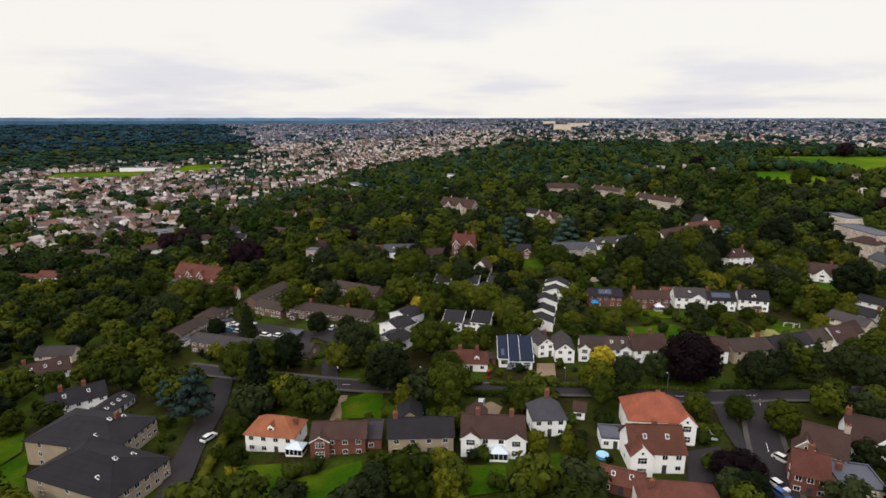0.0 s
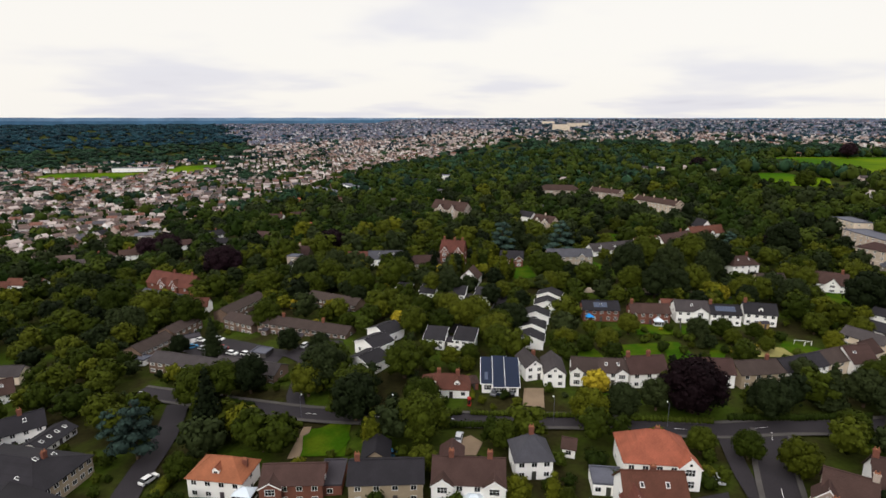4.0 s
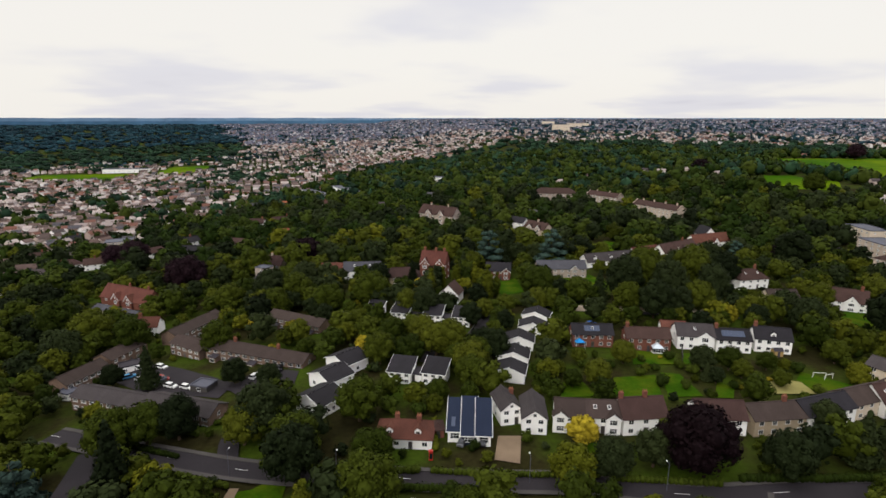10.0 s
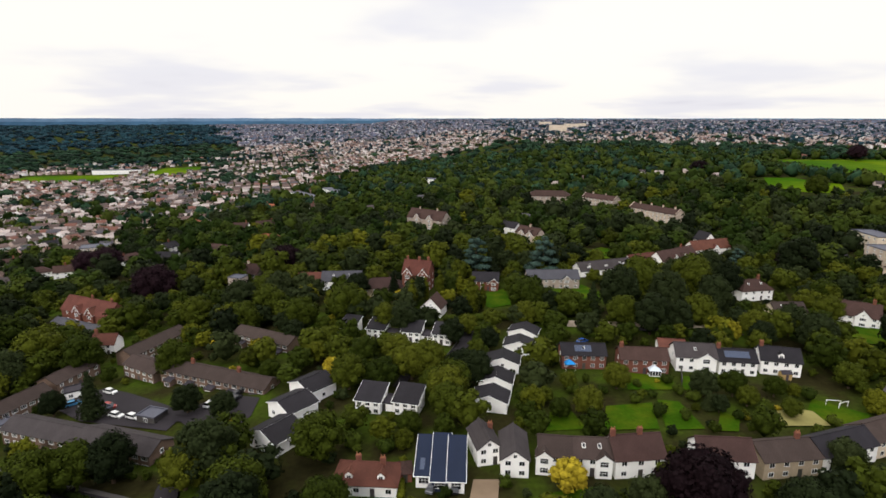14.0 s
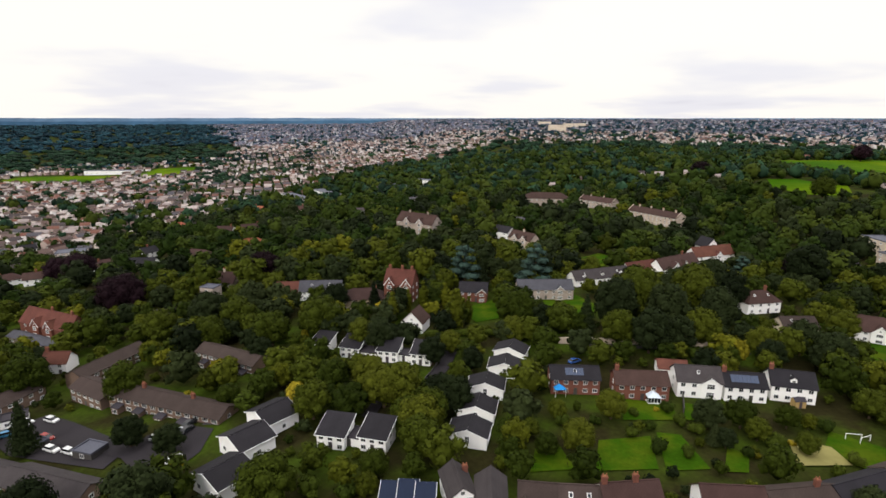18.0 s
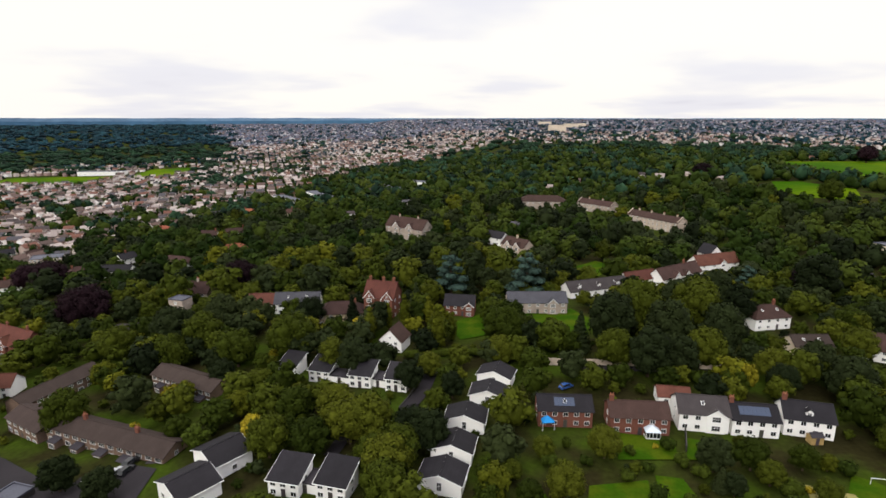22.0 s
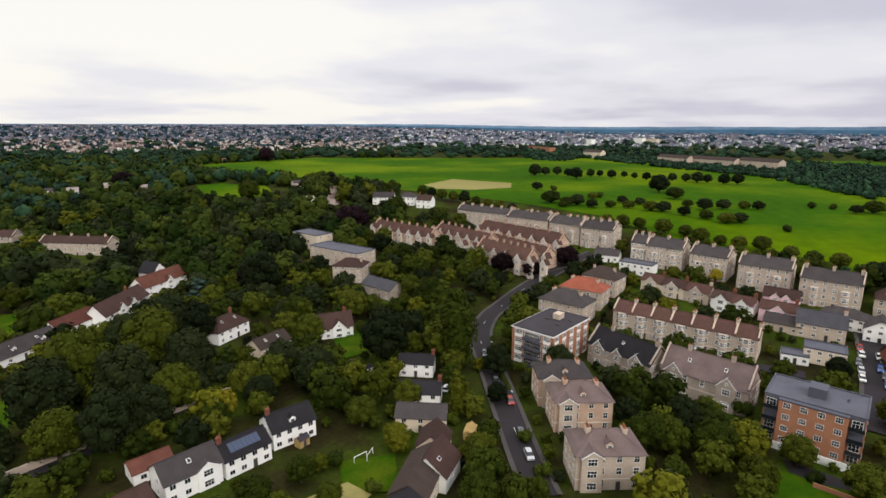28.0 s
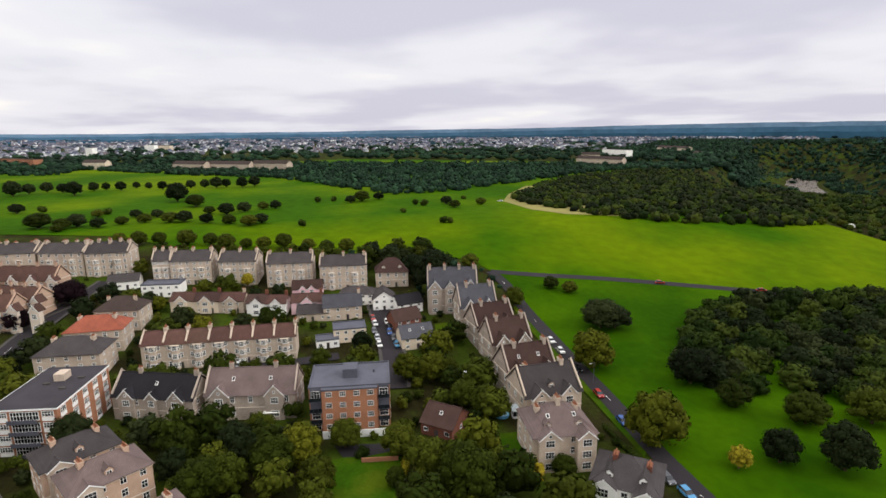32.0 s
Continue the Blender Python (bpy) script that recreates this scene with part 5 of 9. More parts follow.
house("brick cottage with rust red tiled roof", 78.7, 103.4, -25.6, 6.5, 8, 4.8, "gx", 42, BRICK, T_RED, 3, 2, 1, chim=((0.0, 0.0),))
house("pale house with flat grey roof", 87.1, 101.1, -14.5, 8.5, 9, 4.2, "flat", 4, CREAM, LEAD, 3, 1, 1, chim=((-0.6, 0.3),))
house("buff stone apartment block with dark hipped roof", -90.4, 126.2, 79.5, 15.5, 25, 7.0, "hip", 24, TAN, T_DARK, 7, 3, 3, sky=3, name="apartment_block", category="apartments", door=False, pots=2, chim=((0.2, -0.5),))
house("buff stone apartment block with dark hipped roof", -77.9, 108.8, 70.7, 15.4, 25, 7.0, "hip", 24, TAN, T_DARK, 6, 3, 3, sky=3, name="apartment_block", category="apartments", door=False, pots=2)
house("low garage block with dark pitched roof", -98.1, 146.4, 81.3, 10.7, 7, 2.6, "gx", 22, WHITE, T_DARK, 5, 1, 0, name="garage", category="garage", sky=4)
house("white house with slate roof and gabled end", -110.3, 149.5, 39.0, 14.6, 7, 4.6, "gx", 42, WHITE, T_DARK, 5, 2, 1, chim=((0.3, 0.0), (-0.5, 0.0)), sky=2, gables=((-5.5, 4.5, 0.6, WHITE, 45),))
house("white house with brown roof and skylights", -137.5, 173.9, 39.9, 13.7, 9, 4.5, "gx", 36, WHITE, T_BROWN, 4, 2, 1, sky=3, chim=((-0.8, 0.0),))
house("cream house with pale grey roof", -144.2, 190.0, 4.1, 13.1, 7, 4.5, "gx", 34, CREAM, T_GREY, 3, 2, 1)

house("flat-roofed garage with dark felt roof", -17.6, 122.4, 2.0, 5.0, 9, 2.8, "flat", 4, BRICK, FELT, 1, 1, 0, name="garage", category="garage", door=False)
house("rear wing with dark grey gabled roof", -8.6, 127.6, 2.5, 6.0, 7, 4.4, "gy", 36, TAN, T_DARK, 2, 1, 0, name="rear_wing", category="house", door=False)
house("rear wing with brown gabled roof", 8.6, 125.6, -3.8, 5.0, 6, 4.2, "gy", 36, WHITE, T_BROWN, 2, 1, 0, name="rear_wing", category="house", door=False)
conservatory(13.0, 113.2, -4, 4.2, 3.2)

# north of the road
house("white bungalow with brown tiled roof", 7.5, 162.4, -4.2, 13.7, 8, 3.0, "hip", 36, WHITE, T_RED, 4, 1, 1, chim=((0.5, 0.0), (-0.3, 0.2)), dormers=2)
house("small garage with brown tiled roof", 15.3, 164.9, 8.1, 2.9, 4, 2.5, "hip", 40, BRICK, T_BROWN, 1, 1, 0, name="garage", category="garage")
for bx, by, bd, bh, bw in ((19.9, 165.9, 9.4, 3.2, WHITE), (23.4, 165.2, 11.0, 2.9, BLUE_CLAD), (26.9, 164.6, 10.4, 3.1, WHITE)):
    house("dark blue sloping-roofed bay of a modern house", bx, by, -3.4, 3.4, bd, bh, "mono", 26, bw, BLUE_CLAD, 1, 1, 1, group="bays of the modern house", verge=True, ww=2.2, wh=1.6, door=False, solar=1 if bx < 21 else 0)
house("white gabled house with grey tiled roof", 40.1, 170.1, -4.2, 6.1, 11, 4.6, "gy", 36, WHITE, T_GREY, 2, 2, 1, door=False, bay=0)
house("white gabled house wing with grey tiled roof", 33.5, 173.5, 12.1, 5.6, 9, 4.6, "gy", 38, WHITE, T_GREY, 2, 2, 1, chim=((0.8, 0.6),))
house("white house with taupe tiled roof", 49.3, 169.9, -7.3, 7.1, 8, 4.6, "gx", 34, WHITE, T_TAUPE, 3, 2, 1, gables=((-2.4, 3.6, 0.8, WHITE, 36),))
house("white house with taupe tiled roof and skylights", 57.3, 169.1, -4.7, 8.4, 8, 4.6, "gx", 34, WHITE, T_TAUPE, 3, 2, 1, gables=((2.4, 3.6, 0.8, WHITE, 36),), sky=2)
house("white house with brown tiled roof", 67.1, 168.8, 5.4, 11.4, 8.5, 4.8, "gx", 40, WHITE, T_BROWN, 3, 2, 1, chim=((-0.9, 0.0), (0.2, 0.0)))
house("white gabled house behind copper beech", 87.0, 168.5, -4.4, 11.8, 8, 4.6, "gx", 38, WHITE, T_BROWN, 3, 2, 1)
house("buff brick house with taupe tiled roof", 100.7, 168.7, 7.1, 14.0, 8.5, 4.6, "gx", 30, TAN, T_TAUPE, 4, 2, 1, chim=((0.5, 0.0),))
house("white house with dark tiled roof", 115.4, 171.7, 18.0, 16.3, 8, 4.6, "gx", 33, WHITE, T_DARK, 4, 2, 1)
house("pale house with brown tiled roof", 130.8, 177.4, 19.2, 15.2, 8, 4.6, "gx", 33, CREAM, T_TAUPE, 4, 2, 1)

# stepped row of white gabled houses
house("white rendered house with shallow dark gabled roof", 37.1, 195.8, -13.3, 9.6, 7, 3.4, "gy", 20, WHITE, T_DARK, 1, 1, 1, group="stepped white houses", door=False, verge=True, ww=1.1, wh=2.2)
house("white rendered house with shallow dark gabled roof", 39.7, 206.9, -12.0, 9.6, 7, 3.4, "gy", 20, WHITE, T_DARK, 1, 1, 1, group="stepped white houses", door=False, verge=True, ww=1.1, wh=2.2)
house("white rendered house with shallow dark gabled roof", 43.1, 219.6, -10.5, 10.1, 7, 3.4, "gy", 20, WHITE, T_DARK, 1, 1, 1, group="stepped white houses", door=False, verge=True, ww=1.1, wh=2.2)
house("white rendered house with shallow dark gabled roof", 50.0, 232.4, -11.5, 9.8, 7, 3.4, "gy", 20, WHITE, T_DARK, 1, 1, 1, group="stepped white houses", door=False, verge=True, ww=1.1, wh=2.2)
house("white rendered house with shallow dark gabled roof", 53.3, 244.0, -20.3, 10.1, 7, 3.4, "gy", 20, WHITE, T_DARK, 1, 1, 1, group="stepped white houses", door=False, verge=True, ww=1.1, wh=2.2)
house("white estate house with shallow black gabled roof", -14.4, 205.2, -40, 10.2, 9, 4.4, "gy", 21, WHITE, T_DARK, 2, 1, 1, group="white estate houses", door=False, verge=True)
house("white estate house with shallow black gabled roof", -17.2, 194.0, -40, 10.2, 9, 4.4, "gy", 21, WHITE, T_DARK, 2, 1, 1, group="white estate houses", door=False, verge=True)
house("white estate house with shallow black gabled roof", -17.4, 180.2, -36, 10.2, 9, 4.4, "gy", 21, WHITE, T_DARK, 2, 1, 1, group="white estate houses", door=False, verge=True)
house("white house with black single-slope roof and balcony", 4.2, 195.6, -12.6, 7.0, 7, 3.9, "mono", 21, WHITE, T_DARK, 3, 2, 1, group="white estate houses", verge=True)
house("white house with black single-slope roof and balcony", 14.6, 194.0, -14.7, 6.8, 7, 3.9, "mono", 21, WHITE, T_DARK, 3, 2, 1, group="white estate houses", verge=True)
house("white house with black single-slope roof and balcony", -11.1, 253.3, -16.9, 6.3, 7, 4.0, "mono", 20, WHITE, T_DARK, 3, 2, 1, group="back row of white houses", verge=True)
house("white house with black single-slope roof and balcony", 0.1, 248.5, -14.8, 6.8, 7, 4.0, "mono", 20, WHITE, T_DARK, 3, 2, 1, group="back row of white houses", verge=True)
house("white house with black single-slope roof and balcony", 13.1, 243.7, -12.1, 6.8, 7, 4.0, "mono", 20, WHITE, T_DARK, 3, 2, 1, group="back row of white houses", verge=True)
house("white house with black single-slope roof and balcony", 24.0, 241.1, -11.0, 6.4, 7, 4.0, "mono", 20, WHITE, T_DARK, 3, 2, 1, group="back row of white houses", verge=True)
house("low link garage with dark flat roof", 8.4, 195.6, -15.4, 5.1, 5, 2.4, "flat", 5, WHITE, FELT, 1, 1, 0, name="garage", category="garage")
house("low link garage with dark flat roof", 6.3, 246.0, -14.7, 6.7, 5, 2.4, "flat", 5, WHITE, FELT, 1, 1, 0, name="garage", category="garage")
house("low link garage with dark flat roof", 18.5, 242.9, -18.9, 5.1, 5, 2.4, "flat", 5, WHITE, FELT, 1, 1, 0, name="garage", category="garage")

# brown-roofed terraces
house("long brown brick terrace with taupe tiled roof", -40.6, 246.6, -26.5, 26.0, 8, 4.6, "gx", 26, BROWN_BRICK, T_TAUPE, 9, 2, 1, porch=3, ww=1.9, name="terrace", category="terrace")
house("long brown brick terrace with taupe tiled roof", -46.8, 217.0, -20.0, 40.0, 8, 4.6, "gx", 26, BROWN_BRICK, T_TAUPE, 13, 2, 1, porch=5, ww=1.9, name="terrace", category="terrace", chim=((-0.5, 0.0), (0.4, 0.0)))
house("short brown brick terrace joining two rows", -74.0, 226.6, -29.0, 16.0, 8, 4.6, "gx", 26, BROWN_BRICK, T_TAUPE, 5, 2, 1, ww=1.8, name="terrace", category="terrace")
house("diagonal brown brick terrace with taupe tiled roof", -83.5, 247.6, 71.0, 25.0, 8, 4.6, "gx", 26, BROWN_BRICK, T_TAUPE, 8, 2, 1, ww=1.8, name="terrace", category="terrace")
house("diagonal brown brick terrace end with taupe roof", -99.6, 224.6, 76.0, 16.0, 8, 4.6, "gx", 26, BROWN_BRICK, T_TAUPE, 5, 2, 1, name="terrace", category="terrace")
house("diagonal brown brick terrace with taupe tiled roof", -102.6, 206.3, 71.0, 15.0, 8, 4.6, "gx", 26, BROWN_BRICK, T_TAUPE, 6, 2, 1, ww=1.8, name="terrace", category="terrace")
house("long brown brick terrace with charcoal tiled roof", -80.2, 188.6, -16.0, 25.0, 8, 4.6, "gx", 26, BROWN_BRICK, T_GREY, 8, 2, 1, ww=1.8, name="terrace", category="terrace")
house("long brown brick terrace with charcoal tiled roof", -55.7, 180.2, -16.5, 22.5, 8, 4.6, "gx", 26, BROWN_BRICK, T_GREY, 8, 2, 1, ww=1.8, name="terrace", category="terrace")
conservatory(-54.6, 174.6, -17, 4.5, 3.0)
house("small white garage with flat roof beside court", -91.5, 215.5, 35.0, 6.5, 5, 2.6, "flat", 4, WHITE, FELT, 2, 1, 0, name="garage", category="garage", door=False)
house("concrete lock-up garage with flat roof", -75.3, 200.6, -16.0, 5.5, 5, 2.3, "flat", 4, PAVING, LEAD, 1, 1, 0, name="garage", category="garage", door=False)
house("concrete lock-up garage with flat roof", -57.4, 196.3, -16.0, 6.0, 5, 2.3, "flat", 4, PAVING, LEAD, 1, 1, 0, name="garage", category="garage", door=False)
house("white flat-roofed annexe at terrace end", -100.5, 197.0, -16.0, 5.0, 4, 2.6, "flat", 4, WHITE, LEAD, 2, 1, 0, name="annexe", category="outbuilding", door=False)

# row of houses along the lane
house("brick house with dark roof and solar panels", 68.9, 222.8, -3.0, 13.8, 8, 4.8, "gx", 32, BRICK, T_DARK, 5, 2, 1, solar=5, sky=1)
house("red brick house with brown tiled roof", 87.1, 219.4, -4.5, 14.6, 8, 4.8, "gx", 32, BRICK, T_BROWN, 5, 2, 1, chim=((-0.9, 0.0),))
conservatory(89.4, 214.6, -5, 3.4, 3.4)
house("white house with grey tiled gabled roof", 104.1, 221.1, -9.1, 12.0, 9, 5.0, "gx", 34, WHITE, T_GREY, 4, 2, 1, gables=((2.8, 4.6, 0.4, WHITE, 34),), sky=1)
house("annexe with rust red tiled roof", 101.6, 232.2, -9.6, 8.4, 6, 3.0, "gx", 30, WHITE, T_RED, 2, 1, 1, name="annexe", category="outbuilding")
house("white house with dark roof and solar panels", 115.9, 218.3, -8.3, 11.1, 8, 4.6, "gx", 34, WHITE, T_DARK, 4, 2, 1, solar=7, chim=((-0.9, 0.0),))
house("white house with charcoal roof and dormer", 129.6, 218.2, -15.4, 11.2, 8.5, 4.8, "gx", 36, WHITE, T_DARK, 4, 2, 1, dormers=1, sky=1, chim=((-0.9, 0.0),))

# houses among the woods
house("stone house with slate roof behind lawn", 75.7, 308.1, 0.1, 24.0, 10, 5.0, "gx", 32, STONE, SLATE, 7, 2, 1, gables=((6.0, 4.0, 1.0, STONE, 40),))
house("dark-roofed house with wooden gables", 44.2, 305.3, -9.0, 12.0, 9, 4.5, "gx", 36, BRICK, T_DARK, 4, 2, 1, gables=((4.0, 4.0, 1.0, BRICK, 40),))
house("tall red brick Victorian house with turret chimneys", 12.4, 304.8, -15.3, 12.5, 10, 9.0, "gx", 48, BRICK, T_RED, 4, 3, 2, gables=((-3.5, 4.5, 1.0, BRICK, 52), (4.0, 4.5, 1.0, BRICK, 52)), chim=((-0.8, 0.0), (0.1, 0.0), (0.8, 0.0)))
house("buff stone house with wide brown roof", -4.1, 300.6, 7.1, 18.4, 10, 5.0, "hip", 36, TAN, T_BROWN, 5, 2, 2, chim=((0.6, 0.0),))
house("white gabled cottage with brown roof", 20.2, 269.8, -18.3, 8.5, 8, 4.0, "gy", 44, WHITE, T_BROWN, 2, 2, 1)
house("white cottage with red tiled roof", -41.6, 318.0, 2.5, 10.5, 8, 4.8, "gx", 44, WHITE, T_RED, 3, 2, 1, dormers=1)
house("white house with blue-grey slate roof", -25.7, 317.5, 3.0, 18.9, 9, 4.8, "gx", 40, WHITE, SLATE, 4, 2, 1, sky=2, gables=((3.0, 4.0, 1.0, WHITE, 40),))
house("white bungalow with grey dormered roof", 106.7, 331.8, 19.5, 31.0, 9, 3.2, "gx", 38, WHITE, T_GREY, 6, 1, 1, dormers=3, sky=3)
house("house with rust red tiled roof", 130.4, 343.3, 23.5, 17.7, 8, 4.0, "gx", 40, WHITE, T_RED, 3, 2, 1)
house("white gabled house with brown roof", 150.5, 348.8, 31.9, 29.6, 9, 4.5, "gx", 44, WHITE, T_BROWN, 4, 2, 1, gables=((-5.0, 4.5, 0.8, WHITE, 48), (2.5, 4.0, 0.8, WHITE, 48)), chim=((0.4, 0.0),))
house("house with rust brown tiled roof", 179.9, 371.0, 18.2, 26.9, 9, 4.6, "gx", 44, WHITE, T_RED, 4, 2, 1, gables=((1.5, 4.0, 0.8, WHITE, 46),))
house("white gable-ended tall house", 182.6, 381.4, 16.1, 8.6, 9, 7.0, "gy", 46, WHITE, T_DARK, 1, 2, 1)
house("white house with brown hipped roof", 160.9, 290.5, 10.6, 15.2, 9, 4.8, "hip", 42, WHITE, T_BROWN, 4, 2, 1, sky=2, chim=((0.4, 0.0),))
house("low house with grey-brown roof", 161.9, 266.6, 0.1, 12.7, 8, 3.5, "gx", 34, CREAM, T_TAUPE, 3, 1, 1, sky=2)
house("white house with dark roof", 69.4, 434.3, -45.0, 18.5, 8, 5.0, "gx", 40, WHITE, T_DARK, 3, 2, 1)
house("buff stone gabled house", 80.6, 404.4, -50.9, 17.8, 9, 6.0, "gx", 42, PALE, T_BROWN, 3, 2, 1, gables=((-3, 5, 0.8, PALE, 45), (4, 5, 0.8, PALE, 45)), chim=((0.0, 0.0),))
house("large brown stone Victorian mansion", 13.7, 459.1, -38.1, 32.9, 12, 9.0, "gx", 45, STONE, T_BROWN, 6, 3, 2, gables=((-6, 6, 1, STONE, 48), (6, 6, 1, STONE, 48)), chim=((-0.5, 0.0), (0.5, 0.0)))
house("long buff stone terrace with brown roof", 191.1, 481.3, -61.5, 44.4, 10, 8.0, "gx", 34, PALE, T_BROWN, 12, 3, 1, name="terrace", category="terrace", chim=((-0.7, 0), (-0.2, 0), (0.3, 0), (0.8, 0)))
house("brown stone terrace with brown roof", 169.3, 556.5, -53.5, 35.1, 10, 7.0, "gx", 34, STONE, T_BROWN, 8, 2, 1, name="terrace", category="terrace", chim=((-0.5, 0), (0.3, 0)))
house("large hall with dark brown hipped roof", 126.0, 578.2, -9.0, 41.2, 14, 7.0, "hip", 34, STONE, T_BROWN, 8, 2, 2, name="hall", category="hall")
house("white house with dark roof", -162.9, 412.7, 2.2, 20.7, 9, 4.8, "gx", 36, WHITE, T_DARK, 4, 2, 1)
house("white house with brown roof", -130.0, 423.7, -17.1, 20.8, 9, 4.8, "hip", 36, WHITE, T_BROWN, 4, 2, 1)
house("house with faded red tiled roof", -103.2, 447.8, 26.3, 17.2, 9, 4.8, "hip", 36, CREAM, T_ORANGE, 4, 2, 1)
house("pale concrete apartment block with flat roof", -237.8, 458.9, 25.3, 18.8, 14, 9.0, "flat", 4, PALE, LEAD, 8, 4, 2, name="apartment_block", category="apartments", door=False)
house("square grey stone church tower", -77.6, 318.5, -15.8, 7.2, 6, 9.0, "flat", 4, STONE, LEAD, 1, 3, 1, name="tower", category="tower")
house("stone house with brown roof", -81.7, 345.7, -11.4, 14.3, 9, 5.0, "gx", 44, STONE, T_BROWN, 3, 2, 1, chim=((0.0, 0.0),))
house("white cottage beside tower", -76.9, 308.2, 20.2, 5.4, 7, 5.0, "gy", 44, WHITE, T_DARK, 1, 2, 1)
house("low white bungalow with grey roof", -87.7, 301.9, 12.9, 21.7, 8, 3.2, "hip", 28, WHITE, T_GREY, 6, 1, 1)
house("red-brown Victorian house with gables", -135.5, 295.3, -23.2, 31.5, 10, 6.0, "gx", 46, BRICK, T_RED, 4, 2, 1, gables=((4.5, 5.0, 1.0, BRICK, 50), (-4.0, 5.0, 1.0, BRICK, 50)), chim=((0.0, 0.0), (0.8, 0.0)))
house("low outbuilding with slate roof", -135.7, 283.7, -24.2, 28.5, 6, 3.0, "gx", 25, STONE, SLATE, 4, 1, 1, name="outbuilding", category="outbuilding")
house("white cottage with rust red roof", -103.7, 252.2, 2.8, 8.5, 7, 4.5, "gx", 40, WHITE, T_RED, 2, 2, 1, chim=((-0.8, 0.0),))
house("white house with faded red roof", -260.6, 328.7, -3.6, 19.5, 8, 4.8, "gx", 38, WHITE, T_RED, 3, 2, 1)
house("white house with faded red roof", -242.2, 330.0, -2.2, 21.4, 8, 4.8, "gx", 38, WHITE, T_RED, 3, 2, 1)
house("pale hospital block on the skyline", 449.8, 2372.6, 0.8, 45.8, 30, 17, "flat", 4, CREAM, LEAD, 7, 4, 0, name="hospital_block", category="hospital", door=False)
house("pale hospital block on the skyline", 399.9, 1876.3, 0.7, 51.8, 30, 24, "flat", 4, CREAM, LEAD, 7, 4, 0, name="hospital_block", category="hospital", door=False)
house("pale hospital block on the skyline", 491.0, 2092.3, 0.7, 44.1, 30, 20, "flat", 4, CREAM, LEAD, 7, 4, 0, name="hospital_block", category="hospital", door=False)
house("pale hospital block on the skyline", 564.5, 2248.4, 0.7, 36.8, 30, 15, "flat", 4, CREAM, LEAD, 7, 4, 0, name="hospital_block", category="hospital", door=False)
house("orange brick hospital block beyond downs", 1078.3, 582.1, -130.9, 101.1, 14, 14.4, "flat", 4, ORANGE_BRICK, T_TAUPE, 5, 3, 0, name="city_block", category="building", door=False)
house("pale stone crescent beyond downs", 918.5, 294.2, -123.3, 57.4, 14, 9.9, "gx", 30, PALE, T_TAUPE, 5, 3, 0, name="city_block", category="building", door=False)
house("pale stone crescent beyond downs", 898.3, 239.5, -120.2, 74.6, 14, 9.9, "gx", 30, PALE, T_TAUPE, 5, 3, 0, name="city_block", category="building", door=False)
house("pale stone crescent beyond downs", 874.0, 179.6, -123.0, 59.0, 14, 10.8, "gx", 30, PALE, T_TAUPE, 5, 3, 0, name="city_block", category="building", door=False)
house("white tower block in the city", 1444.0, 611.1, -117.0, 18.6, 14, 21.6, "flat", 4, WHITE, T_TAUPE, 5, 3, 0, name="city_block", category="building", door=False)
house("white tower block in the city", 1736.7, 567.1, -119.4, 32.9, 14, 19.8, "flat", 4, WHITE, T_TAUPE, 5, 3, 0, name="city_block", category="building", door=False)
house("pale city block with flat roof", 1805.9, 548.4, -118.9, 43.7, 14, 16.2, "flat", 4, CREAM, T_TAUPE, 5, 3, 0, name="city_block", category="building", door=False)
house("cream terrace beyond downs", 994.7, 443.7, -110.7, 37.7, 14, 10.8, "gx", 30, CREAM, T_TAUPE, 5, 3, 0, name="city_block", category="building", door=False)
house("cream terrace on gorge hill", 921.7, -332.7, -113.2, 29.3, 14, 11.700000000000001, "gx", 30, CREAM, T_TAUPE, 5, 3, 0, name="city_block", category="building", door=False)
house("large pale hotel block on gorge hill", 950.9, -398.1, -171.6, 64.6, 14, 18.0, "flat", 4, WHITE, T_TAUPE, 5, 3, 0, name="city_block", category="building", door=False)
house("cream crescent on gorge hill", 1069.0, -594.8, -171.7, 82.6, 14, 14.4, "gx", 30, CREAM, T_TAUPE, 5, 3, 0, name="city_block", category="building", door=False)
house("pale stone terrace on gorge hill", 827.7, -300.6, -149.9, 76.9, 14, 9.9, "gx", 30, PALE, T_TAUPE, 5, 3, 0, name="city_block", category="building", door=False)
house("white house on gorge hill", 945.7, -557.4, 174.9, 24.9, 14, 9.0, "gx", 30, WHITE, T_TAUPE, 5, 3, 0, name="city_block", category="building", door=False)
house("low white modern block with flat roof", 10.1, 784.4, -31.8, 39.0, 14, 7.0, "flat", 4, WHITE, LEAD, 8, 2, 1, name="school_block", category="school", door=False)
house("low white modern block with flat roof", -28.7, 755.8, -44.0, 38.9, 14, 7.0, "flat", 4, WHITE, LEAD, 8, 2, 1, name="school_block", category="school", door=False)
house("low white modern block with flat roof", -145.2, 734.2, -51.8, 68.7, 14, 7.0, "flat", 4, WHITE, LEAD, 8, 2, 1, name="school_block", category="school", door=False)
house("low white modern block with flat roof", -106.8, 740.3, -57.7, 85.7, 14, 7.0, "flat", 4, WHITE, LEAD, 8, 2, 1, name="school_block", category="school", door=False)

house("long white hall with flat roof beside playing field", -690, 1262, 8, 92, 22, 9.0, "flat", 4, WHITE, LEAD, 9, 1, 0, name="hall", category="hall", door=False)

